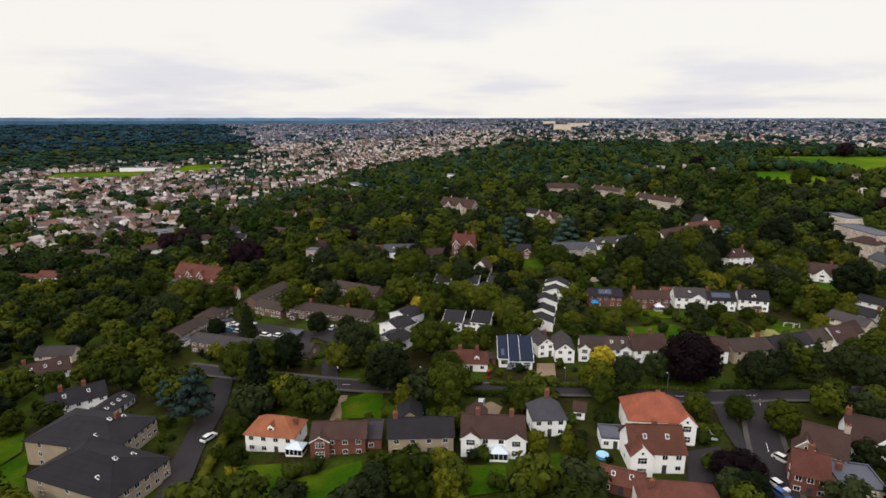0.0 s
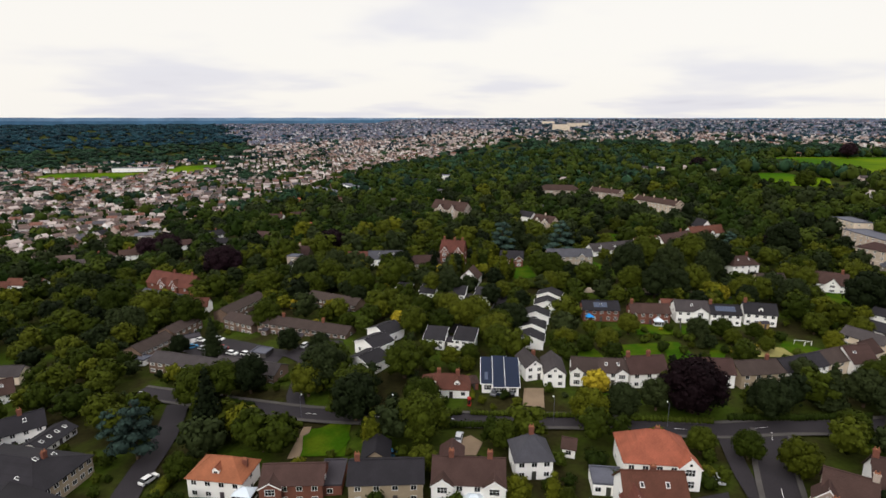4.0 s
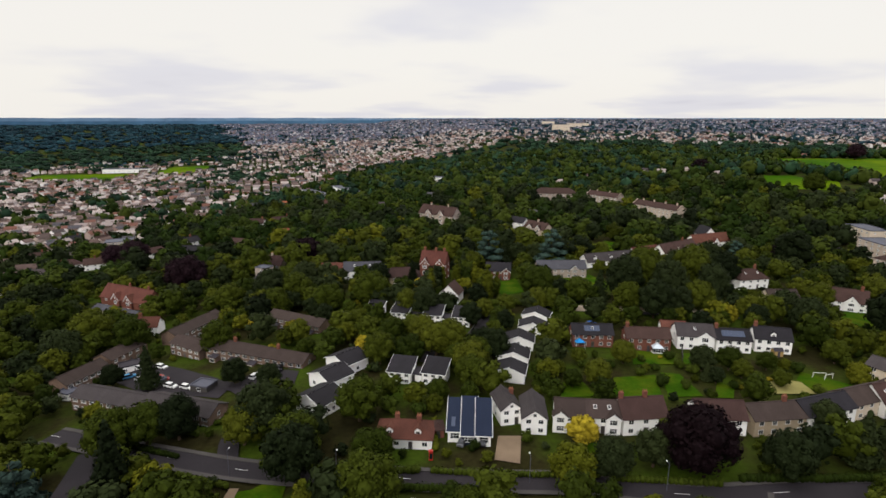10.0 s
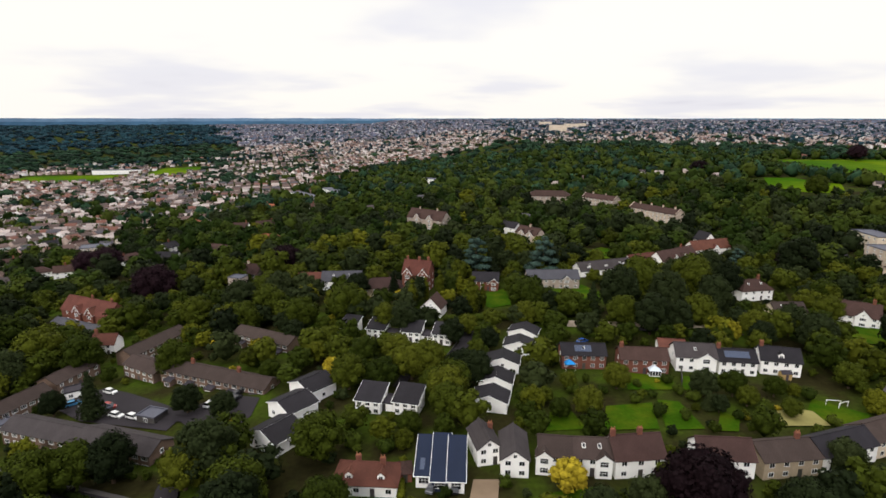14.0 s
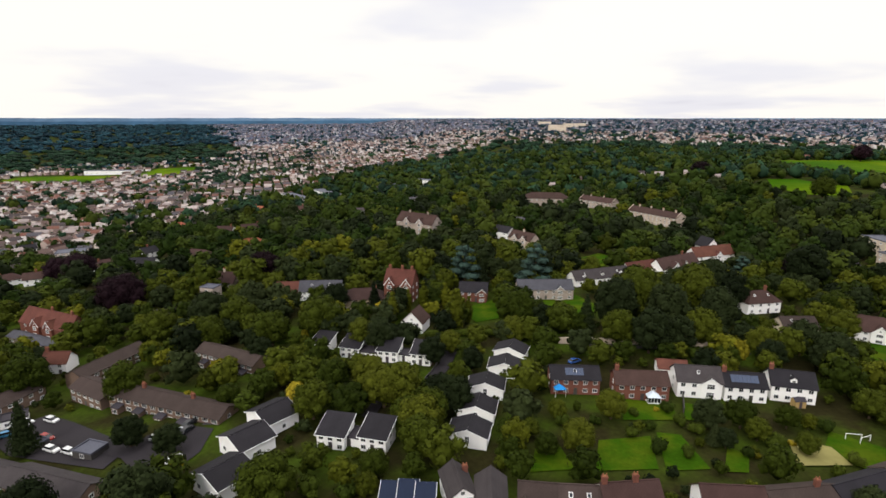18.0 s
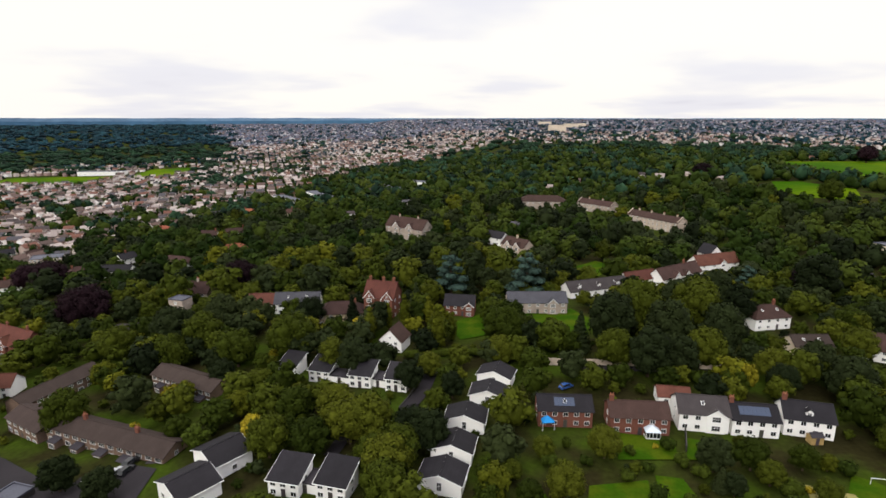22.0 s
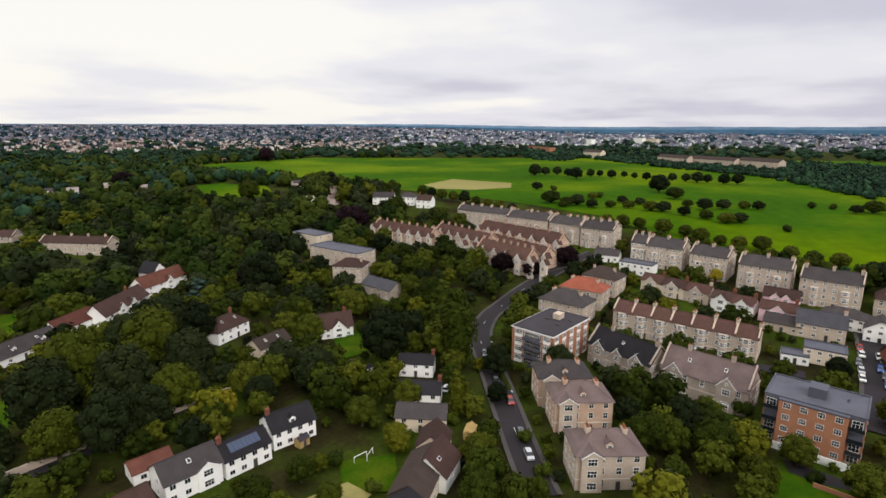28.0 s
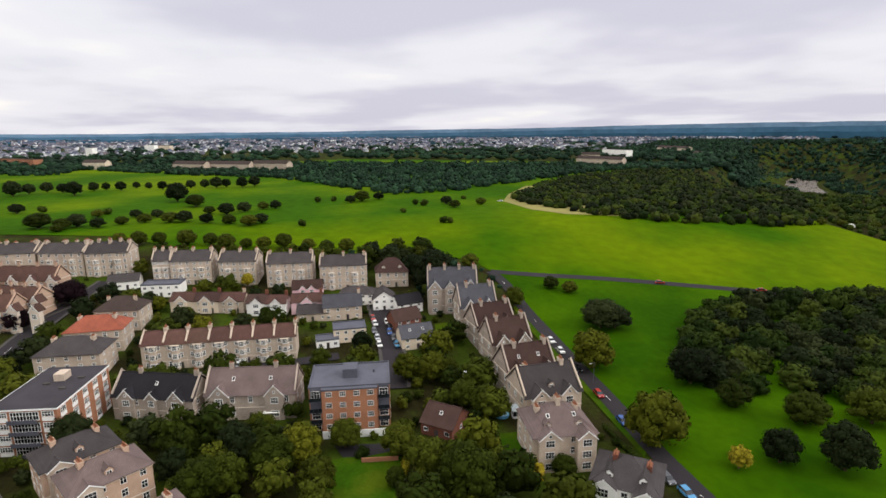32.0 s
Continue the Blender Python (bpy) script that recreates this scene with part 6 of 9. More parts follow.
# houses that show between the trees of the western slope
house("white house with brown tiled roof among trees", -147.1, 514.1, -3, 13, 8.5, 4.8, "gx", 38, WHITE, T_BROWN, 3, 2, 0, chim=((0.7, 0.0),))
house("white house with brown tiled roof among trees", -187.1, 417.3, 48, 15, 8.5, 4.8, "hip", 38, WHITE, T_BROWN, 3, 2, 0, chim=((-0.6, 0.0),))
house("white house with dark slate roof among trees", -176.3, 447.7, 64, 11, 8.5, 4.8, "gx", 38, WHITE, T_DARK, 3, 2, 0, chim=((0.0, 0.0),))
house("white house with brown tiled roof among trees", -290.6, 438.6, 32, 14, 8.5, 4.8, "gx", 38, WHITE, T_BROWN, 3, 2, 0, chim=((0.7, 0.0),))
house("white house with brown tiled roof among trees", -236.3, 397.9, 45, 13, 8.5, 4.8, "hip", 38, WHITE, T_BROWN, 3, 2, 0, chim=((-0.6, 0.0),))
house("brick house with faded red roof among trees", -164.4, 641.3, -6, 15, 8.5, 4.8, "gx", 38, BRICK, T_ORANGE, 3, 2, 0, chim=((0.0, 0.0),))
house("white house with dark slate roof among trees", -309.7, 510.7, 53, 11, 8.5, 4.8, "gx", 38, WHITE, T_DARK, 3, 2, 0, chim=((0.7, 0.0),))
house("cream house with rust brown roof among trees", -217.6, 415.1, 71, 14, 8.5, 4.8, "hip", 38, CREAM, T_RUST, 3, 2, 0, chim=((-0.6, 0.0),))
house("white house with brown tiled roof among trees", -216.9, 395.2, 28, 13, 8.5, 4.8, "gx", 38, WHITE, T_BROWN, 3, 2, 0, chim=((0.0, 0.0),))
house("white house with brown tiled roof among trees", -126.7, 515.1, 25, 15, 8.5, 4.8, "gx", 38, WHITE, T_BROWN, 3, 2, 0, chim=((0.7, 0.0),))
house("white house with dark slate roof among trees", -235.1, 577.1, 3, 11, 8.5, 4.8, "hip", 38, WHITE, T_DARK, 3, 2, 0, chim=((-0.6, 0.0),))
house("cream house with rust brown roof among trees", -106.9, 605.9, 30, 14, 8.5, 4.8, "gx", 38, CREAM, T_RUST, 3, 2, 0, chim=((0.0, 0.0),))
house("white house with brown tiled roof among trees", -276.1, 496.8, 71, 13, 8.5, 4.8, "gx", 38, WHITE, T_BROWN, 3, 2, 0, chim=((0.7, 0.0),))
house("brick house with faded red roof among trees", -213.8, 570.7, 16, 15, 8.5, 4.8, "hip", 38, BRICK, T_ORANGE, 3, 2, 0, chim=((-0.6, 0.0),))

# pale apartment complex
house("cream apartment block with flat roof", 269.6, 361.7, -93.3, 22.0, 12, 9.0, "flat", 4, CREAM, LEAD, 5, 3, 2, name="apartment_block", category="apartments", door=False)
house("pale cream apartment block with flat roof", 256.7, 324.4, -90.8, 36.0, 14, 9.5, "flat", 4, PALE, LEAD, 8, 4, 3, name="apartment_block", category="apartments", door=False)
house("stone villa with brown hipped roof", 240.5, 302.3, -67.2, 15.3, 11, 8.5, "hip", 30, PALE, T_BROWN, 4, 3, 2, chim=((-0.7, 0), (0.7, 0)), name="villa", category="villa")
house("stone coach house with slate roof", 232.3, 274.6, -96.4, 19.0, 9, 5.0, "gx", 34, STONE, SLATE, 4, 2, 1)
house("white gabled house with brown roof", 185.1, 259.9, -32.9, 15.1, 9, 4.2, "gx", 44, WHITE, T_BROWN, 4, 2, 1, gables=((2.0, 5.0, 1.0, WHITE, 46),), chim=((0.7, 0.0),))
house("white modern house with dark tiled roof", 177.5, 213.2, -62.0, 10.9, 7, 4.6, "gx", 28, WHITE, T_DARK, 3, 2, 1, chim=((0.95, 0.0),))
house("white modern house with dark tiled roof", 162.9, 200.8, -60.4, 11.4, 8, 4.6, "gx", 28, WHITE, T_DARK, 3, 2, 1, chim=((0.95, 0.0),))
house("cream house with grey tiled roof", 153.2, 193.2, -60.4, 12.8, 8, 4.2, "gx", 28, CREAM, T_GREY, 3, 2, 1)
house("white house with brown tiled gabled roof", 136.9, 177.6, -77.2, 9.0, 9, 4.2, "gy", 40, WHITE, T_BROWN, 2, 2, 1, sky=2)
house("house with brown tiled gabled roof", 144.2, 183.0, -64.4, 7.3, 8, 4.2, "gy", 40, CREAM, T_BROWN, 2, 2, 1)

# stone villas and terraces by the downs
banded_flats("long brick flats with white bands and flat roof", 214.3, 183.7, -97.5, 15.5, 24, 4, 3.0)
flats("orange brick flats with grey clad balconies", 203.0, 108.3, -95.7, 20.6, 15, 4, 3.0, ORANGE_BRICK, LEAD, 4, GLASS, LEAD)

# bay-fronted terraced houses in one row
for i in range(7):
    a, k = radians(-92.8), (i - 3) * 6.80
    house("buff stone bay-fronted terraced house with brown roof", 247.7 + k * math.cos(a), 147.8 + k * math.sin(a), -92.8, 6.78, 9.5, 8.6, "gx", 32, PALE, T_RUST, 2, 3, 0, chim=((0.95, 0.0),), bay=1, name="terraced_house", group="stone terrace", pots=4)
house("grey stone villa pair with three gables", 217.2, 158.7, -109.2, 23.0, 10, 7.0, "gx", 44, STONE, T_DARK, 5, 2, 2, gables=((-7.0, 4.5, 0.8, STONE, 48), (0.0, 3.2, 0.5, STONE, 48), (7.0, 4.5, 0.8, STONE, 48)), chim=((-0.5, 0.0), (0.9, 0.0)), sky=1, name="villa", category="villa")
house("grey stone villa pair with pinkish grey gabled roof", 213.0, 133.9, -99.6, 23.8, 11, 7.5, "gx", 44, STONE, T_PINK, 5, 2, 2, gables=((-8.0, 5.0, 0.8, STONE, 48), (6.5, 5.0, 0.8, STONE, 48)), chim=((-0.5, 0.0), (0.5, 0.0)), sky=2, name="villa", category="villa")
house("stone villa with grey hipped slate roof and pinkish walls", 188, 169, -54, 15, 10.4, 8.6, "hip", 33, PINK_STONE, T_GREY, 4, 3, 3, gables=((-4.2, 4.6, 0.9, PALE, 33),), chim=((-0.5, 0.1), (0.6, 0.1)), dormers=1, name="villa", category="villa", pots=4)
house("stone villa with pinkish slate hipped roof", 178, 160, -54, 15, 10.4, 8.6, "hip", 33, PINK_STONE, T_PINK, 4, 3, 3, gables=((-4.2, 4.6, 0.9, PALE, 33),), chim=((-0.5, 0.1), (0.6, 0.1)), dormers=1, name="villa", category="villa", pots=4)
house("pale stone villa with grey slate hipped roof", 159, 147, -54, 15, 10.4, 8.6, "hip", 33, PALE, T_PINK, 4, 3, 3, gables=((-4.2, 4.6, 0.9, PALE, 33),), chim=((-0.5, 0.1), (0.6, 0.1)), dormers=1, name="villa", category="villa", pots=4)
house("tall buff limestone villa facing downs", 341.3, 252.0, -91.5, 26.2, 12, 11.0, "gx", 30, PALE, T_GREY, 6, 4, 2, chim=((-0.9, 0.0), (0.0, 0.0), (0.9, 0.0)), name="villa", category="villa", pots=4, bay=2, group="tall villas by the downs")
house("tall buff limestone villa facing downs", 339.2, 227.4, -99.0, 19.3, 12, 11.0, "gx", 30, PALE, T_GREY, 6, 4, 2, chim=((-0.9, 0.0), (0.0, 0.0), (0.9, 0.0)), name="villa", category="villa", pots=4, bay=2, group="tall villas by the downs")
house("tall buff limestone villa facing downs", 336.1, 208.4, -94.5, 18.1, 12, 11.0, "gx", 30, PALE, T_GREY, 6, 4, 2, chim=((-0.9, 0.0), (0.0, 0.0), (0.9, 0.0)), name="villa", category="villa", pots=4, bay=2, group="tall villas by the downs")
house("tall buff limestone villa facing downs", 322.4, 183.1, -88.6, 7.2, 12, 11.0, "gx", 30, PALE, T_GREY, 6, 4, 2, chim=((-0.9, 0.0), (0.0, 0.0), (0.9, 0.0)), name="villa", category="villa", pots=4, bay=2, group="tall villas by the downs")
house("tall buff limestone villa facing downs", 320.4, 170.2, -94.6, 16.8, 12, 11.0, "gx", 30, PALE, T_GREY, 6, 4, 2, chim=((-0.9, 0.0), (0.0, 0.0), (0.9, 0.0)), name="villa", category="villa", pots=4, bay=2, group="tall villas by the downs")
house("tall buff limestone villa facing downs", 316.6, 150.1, -99.1, 16.1, 12, 11.0, "gx", 30, PALE, T_GREY, 6, 4, 2, chim=((-0.9, 0.0), (0.0, 0.0), (0.9, 0.0)), name="villa", category="villa", pots=4, bay=2, group="tall villas by the downs")
house("tall buff limestone villa facing downs", 311.1, 128.2, -95.3, 19.6, 12, 11.0, "gx", 30, PALE, T_GREY, 6, 4, 2, chim=((-0.9, 0.0), (0.0, 0.0), (0.9, 0.0)), name="villa", category="villa", pots=4, bay=2, group="tall villas by the downs")
house("tall buff limestone villa facing downs", 304.7, 105.4, -95.5, 20.0, 12, 11.0, "gx", 30, PALE, T_GREY, 6, 4, 2, chim=((-0.9, 0.0), (0.0, 0.0), (0.9, 0.0)), name="villa", category="villa", pots=4, bay=2, group="tall villas by the downs")
house("stone house with brown dormered roof", 302.7, 84.5, -94.2, 14.2, 10, 7.0, "hip", 48, PALE, T_BROWN, 4, 2, 2, dormers=2, name="villa", category="villa")
house("gothic grey stone mansion with many gables", 274.2, 63.4, -100.1, 19.7, 13, 11.0, "gx", 46, STONE, SLATE, 6, 3, 2, gables=((-7, 5, 1.2, STONE, 52), (-1, 4, 0.8, STONE, 52), (7, 5.5, 1.5, STONE, 52)), chim=((-0.9, 0), (-0.3, 0), (0.3, 0), (0.9, 0)), name="mansion", category="mansion", pots=4)

# red-roofed Edwardian terraces
house("Edwardian terrace with red gables and bays", 290.2, 240.9, -105.3, 35.0, 10, 8.5, "gx", 44, PINK_STONE, T_RUST, 16, 2, 1, gables=tuple((-28.0 + 8 * i, 3.6, 0.8, TRIM, 52) for i in range(8)), chim=tuple((-0.95 + 0.27 * i, 0.0) for i in range(8)), name="terrace", category="terrace")
house("Edwardian terrace with red gables and bays", 319.0, 247.5, -104.0, 57.2, 10, 8.5, "gx", 44, PINK_STONE, T_RUST, 16, 2, 1, gables=tuple((-28.0 + 8 * i, 3.6, 0.8, TRIM, 52) for i in range(8)), chim=tuple((-0.95 + 0.27 * i, 0.0) for i in range(8)), name="terrace", category="terrace")
house("Edwardian terrace with red gables and bays", 300.4, 314.5, -97.6, 48.2, 10, 8, "gx", 40, PINK_STONE, T_RUST, 16, 2, 1, gables=tuple((-24.0 + 8 * i, 3.6, 0.8, TRIM, 52) for i in range(7)), chim=tuple((-0.95 + 0.27 * i, 0.0) for i in range(8)), name="terrace", category="terrace")
house("Edwardian terrace with red gables and bays", 308.3, 277.3, -107.2, 44.7, 10, 8, "gx", 40, PINK_STONE, T_RUST, 16, 2, 1, gables=tuple((-24.0 + 8 * i, 3.6, 0.8, TRIM, 52) for i in range(7)), chim=tuple((-0.95 + 0.27 * i, 0.0) for i in range(8)), name="terrace", category="terrace")
house("Edwardian terrace with red gables and bays", 301.6, 239.7, -111.6, 44.3, 10, 8, "gx", 40, PINK_STONE, T_RUST, 16, 2, 1, gables=tuple((-24.0 + 8 * i, 3.6, 0.8, TRIM, 52) for i in range(7)), chim=tuple((-0.95 + 0.27 * i, 0.0) for i in range(8)), name="terrace", category="terrace")
house("long buff limestone terrace facing downs", 347.3, 286.1, -90.5, 37.1, 11, 10, "gx", 28, PALE, T_GREY, 12, 4, 2, chim=tuple((-0.95 + 0.38 * i, 0.0) for i in range(6)), name="terrace", category="terrace", pots=4)
house("long buff limestone terrace facing downs", 343.9, 246.6, -95.1, 35.6, 11, 10, "gx", 28, PALE, T_GREY, 12, 4, 2, chim=tuple((-0.95 + 0.38 * i, 0.0) for i in range(6)), name="terrace", category="terrace", pots=4)
house("long buff limestone terrace facing downs", 342.7, 217.7, -88.0, 23.8, 11, 10, "gx", 28, PALE, T_GREY, 12, 4, 2, chim=tuple((-0.95 + 0.38 * i, 0.0) for i in range(6)), name="terrace", category="terrace", pots=4)

# small houses and shops in the middle
house("white gabled house at edge of downs", 363.0, 384.7, -60, 16, 9, 6.0, "gx", 36, WHITE, T_GREY, 4, 2, 1, chim=((0.8, 0.0),))
house("white rendered house with grey roof", 369.0, 366.0, -75, 13, 9, 6.5, "hip", 34, WHITE, T_GREY, 4, 2, 1)
house("white rendered house with brown roof", 367.5, 349.0, -75, 11, 9, 6.0, "gx", 36, WHITE, T_BROWN, 3, 2, 1, chim=((-0.8, 0.0),))
house("grey stone villa with complex slate roof", 248.1, 191.6, -93.9, 18.9, 12, 8.5, "hip", 34, PALE, T_GREY, 5, 3, 2, chim=((-0.6, 0.0), (0.6, 0.0)), name="villa", category="villa", pots=4)
house("stone villa with orange tiled roof", 265.1, 190.7, -90.2, 17.9, 11, 8.0, "hip", 36, PALE, T_ORANGE, 5, 2, 2, chim=((-0.6, 0.0), (0.6, 0.0)), name="villa", category="villa", pots=4)
house("stone villa with brown tiled roof", 281.0, 187.8, -96.8, 15.6, 11, 8.0, "hip", 36, PALE, T_TAUPE, 5, 2, 2, chim=((-0.6, 0.0), (0.6, 0.0)), name="villa", category="villa")
house("white rendered house with flat roof", 307.2, 180.2, -95.3, 15.5, 8, 5.5, "flat", 5, WHITE, LEAD, 5, 2, 1)
house("white low house with grey roof", 317.4, 198.1, -85.0, 11.8, 8, 4.0, "gx", 30, WHITE, T_GREY, 4, 1, 1)
house("peach rendered cottage with red roof", 290.7, 168.5, -99.9, 8.6, 8, 5.2, "gx", 31, CREAM, T_RUST, 2, 2, 1, gables=((0.0, 4.4, 0.6, CREAM, 42),), chim=((0.9, 0.0),))
house("peach rendered cottage with red roof", 289.1, 159.4, -99.9, 9.8, 8, 5.2, "gx", 31, CREAM, T_BROWN, 2, 2, 1, gables=((0.0, 4.4, 0.6, CREAM, 42),), chim=((0.9, 0.0),))
house("stone cottage with tiled roof", 287.4, 149.8, -99.9, 9.8, 8, 5.2, "gx", 31, PALE, T_RUST, 2, 2, 1, gables=((0.0, 4.4, 0.6, PALE, 42),), chim=((0.9, 0.0),))
house("white gabled cottage with tiled roof", 283.6, 139.9, -100.0, 7.6, 8, 5.2, "gx", 31, WHITE, T_BROWN, 2, 2, 1, gables=((0.0, 4.4, 0.6, WHITE, 42),), chim=((0.9, 0.0),))
house("white gabled cottage with tiled roof", 281.8, 132.4, -100.1, 7.6, 8, 5.2, "gx", 31, WHITE, T_RUST, 2, 2, 1, gables=((0.0, 4.4, 0.6, WHITE, 42),), chim=((0.9, 0.0),))
house("pink rendered gabled house with red roof", 281.3, 121.0, -95.1, 11.9, 8, 5.2, "gx", 31, PINK, T_RUST, 2, 2, 1, gables=((0.0, 4.4, 0.6, PINK, 42),), chim=((0.9, 0.0),))
house("pink rendered house with white gables", 293.4, 121.0, -94.3, 12.1, 7, 5.2, "gx", 40, PINK, T_BROWN, 2, 2, 1, gables=((-1.8, 3.0, 0.5, PINK, 46), (1.8, 3.0, 0.5, PINK, 46)))
house("stone shop with grey slate roof", 274.8, 107.7, -90.3, 14.6, 10, 5.5, "gx", 36, PALE, SLATE, 4, 2, 1, chim=((0.9, 0.0),))
house("white shop with grey roof", 286.3, 100.7, -104.4, 13.9, 8, 5.0, "hip", 30, WHITE, T_GREY, 5, 2, 1)
house("white gabled public house", 279.5, 90.8, -93.2, 9.0, 9, 5.0, "gy", 36, WHITE, T_GREY, 3, 2, 1)
house("white house with dark roof", 274.5, 82.0, -76.4, 10.5, 8, 4.5, "gx", 36, WHITE, T_DARK, 3, 2, 1)
house("cream mews house with flat roof", 255.1, 106.1, -89.8, 11.5, 8, 5.0, "flat", 5, CREAM, LEAD, 4, 2, 1)
house("white single storey mews", 251.0, 114.1, -85.2, 7.7, 6, 3.0, "flat", 5, WHITE, LEAD, 3, 1, 1)
house("stone outbuilding with grey roof", 274.4, 118.8, -95.5, 11.7, 8, 3.5, "gx", 30, PALE, T_GREY, 3, 1, 1)
house("house with slate roof beside street", 246.0, 83.7, -83.5, 11.4, 9, 4.5, "gx", 36, CREAM, SLATE, 3, 2, 1, sky=2)
house("brown-roofed cottage beside street", 260.2, 85.4, -73.4, 10.5, 8, 4.5, "gx", 40, BRICK, T_BROWN, 3, 2, 1)
house("low house with rust brown tiled roof", 191.2, 85.0, -130.3, 8.9, 10, 3.5, "gx", 34, BRICK, T_BROWN, 3, 1, 1, sky=1)

# villas along the downs road
house("large grey stone villa with slate roof", 174.6, 61.8, -94.4, 15.0, 13, 8.5, "hip", 38, PALE, T_PINK, 4, 3, 3, dormers=2, gables=((-4.0, 5.0, 1.2, PALE, 40), (4.4, 4.4, 2.0, PALE, 40)), chim=((-0.6, 0.2), (0.0, 0.0), (0.7, 0.3)), sky=2, name="villa", category="villa", pots=4)
house("grey stone villa with slate roof", 195.2, 56.4, -86.8, 16.4, 13, 7.5, "gx", 42, PALE, T_GREY, 4, 2, 3, dormers=1, gables=((-4.2, 5.0, 1.4, PALE, 46), (4.2, 4.6, 0.8, PALE, 46)), chim=((-0.6, 0.2), (0.6, 0.0)), name="villa", category="villa", pots=4)
house("stone villa with brown steep gabled roof", 207.5, 57.3, -84.6, 14.9, 12, 8.0, "gx", 48, STONE, T_BROWN, 4, 2, 2, gables=((-4.5, 5.0, 1.0, STONE, 52), (4.5, 5.0, 1.0, STONE, 52)), chim=((-0.5, 0.0), (0.8, 0.0)), sky=2, name="villa", category="villa", pots=4)
house("stone villa with brown steep gabled roof", 229.7, 55.7, -84.3, 14.1, 12, 8.0, "gx", 48, STONE, T_BROWN, 4, 2, 2, gables=((-3.5, 5.0, 1.0, STONE, 52), (4.0, 5.0, 1.0, STONE, 52)), chim=((-0.5, 0.0), (0.8, 0.0)), name="villa", category="villa", pots=4)
house("stone villa with grey gabled roof", 243.8, 56.7, -82.6, 14.6, 12, 8.0, "gx", 48, STONE, T_BROWN, 4, 2, 2, gables=((-3.5, 5.0, 1.0, STONE, 52), (4.0, 5.0, 1.0, STONE, 52)), chim=((-0.5, 0.0), (0.8, 0.0)), name="villa", category="villa", pots=4)
house("gothic stone villa with sharp gables", 259.5, 57.8, -90.4, 14.3, 12, 8.5, "gx", 50, STONE, SLATE, 4, 2, 2, gables=((-3.5, 4.5, 1.0, STONE, 56), (3.5, 4.5, 1.0, STONE, 56)), chim=((-0.5, 0.0), (0.8, 0.0)), name="villa", category="villa", pots=4)
house("white villa with grey hipped roof", 155.8, 53.9, -127.7, 13.4, 12, 6.0, "hip", 34, WHITE, T_GREY, 3, 2, 2, dormers=2, gables=((-4.0, 5.0, 1.2, WHITE, 36), (4.2, 5.0, 2.0, WHITE, 36)), chim=((-0.4, 0.0), (0.6, 0.0)), name="villa", category="villa", pots=4)
conservatory(193.0, 63.8, -100, 4.5, 3.5)

# trees south of and along the road
tree("fir", -53.5, 143.1, 1.17)
tree("fir", 112.4, 152.2, 1.00, 0.8)
tree("fir", -75.7, 198.6, 0.86)
tree("cedar", -68.5, 135.9, 1.01)
tree("cedar", -80.6, 145.1, 0.61)
tree("dark", -16.5, 147.5, 1.14)
tree("dark", 64.7, 151.6, 0.79)
tree("dark", 53.9, 147.2, 0.83)
tree("dark", -14.0, 94.9, 0.90)
tree("dark", 16.5, 99.0, 0.55)
tree("dark", 61.9, 94.6, 0.75)
tree("dark", 124.9, 146.2, 0.88)
tree("dark", 122.6, 153.3, 0.91)
tree("dark", 113.1, 165.2, 0.73)
tree("dark", 92.5, 147.1, 0.94)
tree("oak", -33.0, 163.4, 0.95)
tree("oak", 1.6, 136.5, 1.18)
tree("oak", 25.1, 189.4, 0.90)
tree("oak", 77.7, 129.4, 0.64)
tree("oak", 67.8, 132.0, 0.60)
tree("oak", 106.3, 135.7, 0.77)
tree("oak", 116.5, 132.8, 0.71)
tree("oak", 15.2, 181.3, 0.60)
tree("oak", -53.7, 126.4, 0.61)
tree("oak", -48.8, 113.4, 0.52)
tree("oak", -37.5, 135.9, 0.65)
tree("oak", 157.8, 201.7, 0.73)
tree("oak", 2.2, 124.2, 0.62)
tree("oak", 21.4, 133.7, 0.66)
tree("lime", 85.9, 123.7, 1.05)
tree("lime", -0.6, 104.6, 0.91)
tree("lime", 0.1, 97.6, 0.95)
tree("lime", 30.6, 111.3, 0.73)
tree("lime", 44.6, 144.8, 1.20)
tree("lime", -57.6, 145.8, 0.63)
tree("lime", -10.5, 214.3, 0.60)
tree("lime", 25.5, 99.8, 0.67)
tree("lime", 22.1, 115.1, 0.70)
tree("lime", -120.8, 136.5, 0.86)
tree("beech", 73.9, 150.5, 1.17)
tree("beech", 64.1, 103.7, 0.79, 0.7)
tree("beech", -118.9, 314.1, 1.31)
tree("beech", -186.2, 389.1, 1.30)
tree("cypress", -10.0, 131.9, 1.05)
tree("cypress", -11.8, 134.4, 0.80)
tree("cypress", 28.5, 111.2, 0.91)
tree("bush", -29.3, 110.2, 1.21)
tree("bush", -34.1, 108.2, 1.32)
tree("bush", -7.3, 115.1, 1.13)
tree("bush", 9.3, 112.5, 1.25)
tree("bush", -25.6, 122.0, 1.03)
tree("bush", 25.2, 132.9, 1.28)
tree("bush", 41.5, 126.5, 1.53)
tree("bush", 44.2, 120.9, 1.18)
tree("bush", 63.2, 119.6, 1.17)
tree("bush", 60.8, 108.9, 1.35)
tree("bush", -45.8, 104.9, 1.40)
tree("bush", 11.6, 102.3, 1.28)
tree("bush", -13.7, 111.2, 1.23)
tree("bush", -35.4, 104.0, 1.02)
tree("goldbush", -48.7, 110.6, 1.11)
tree("goldbush", 29.4, 127.4, 0.92)
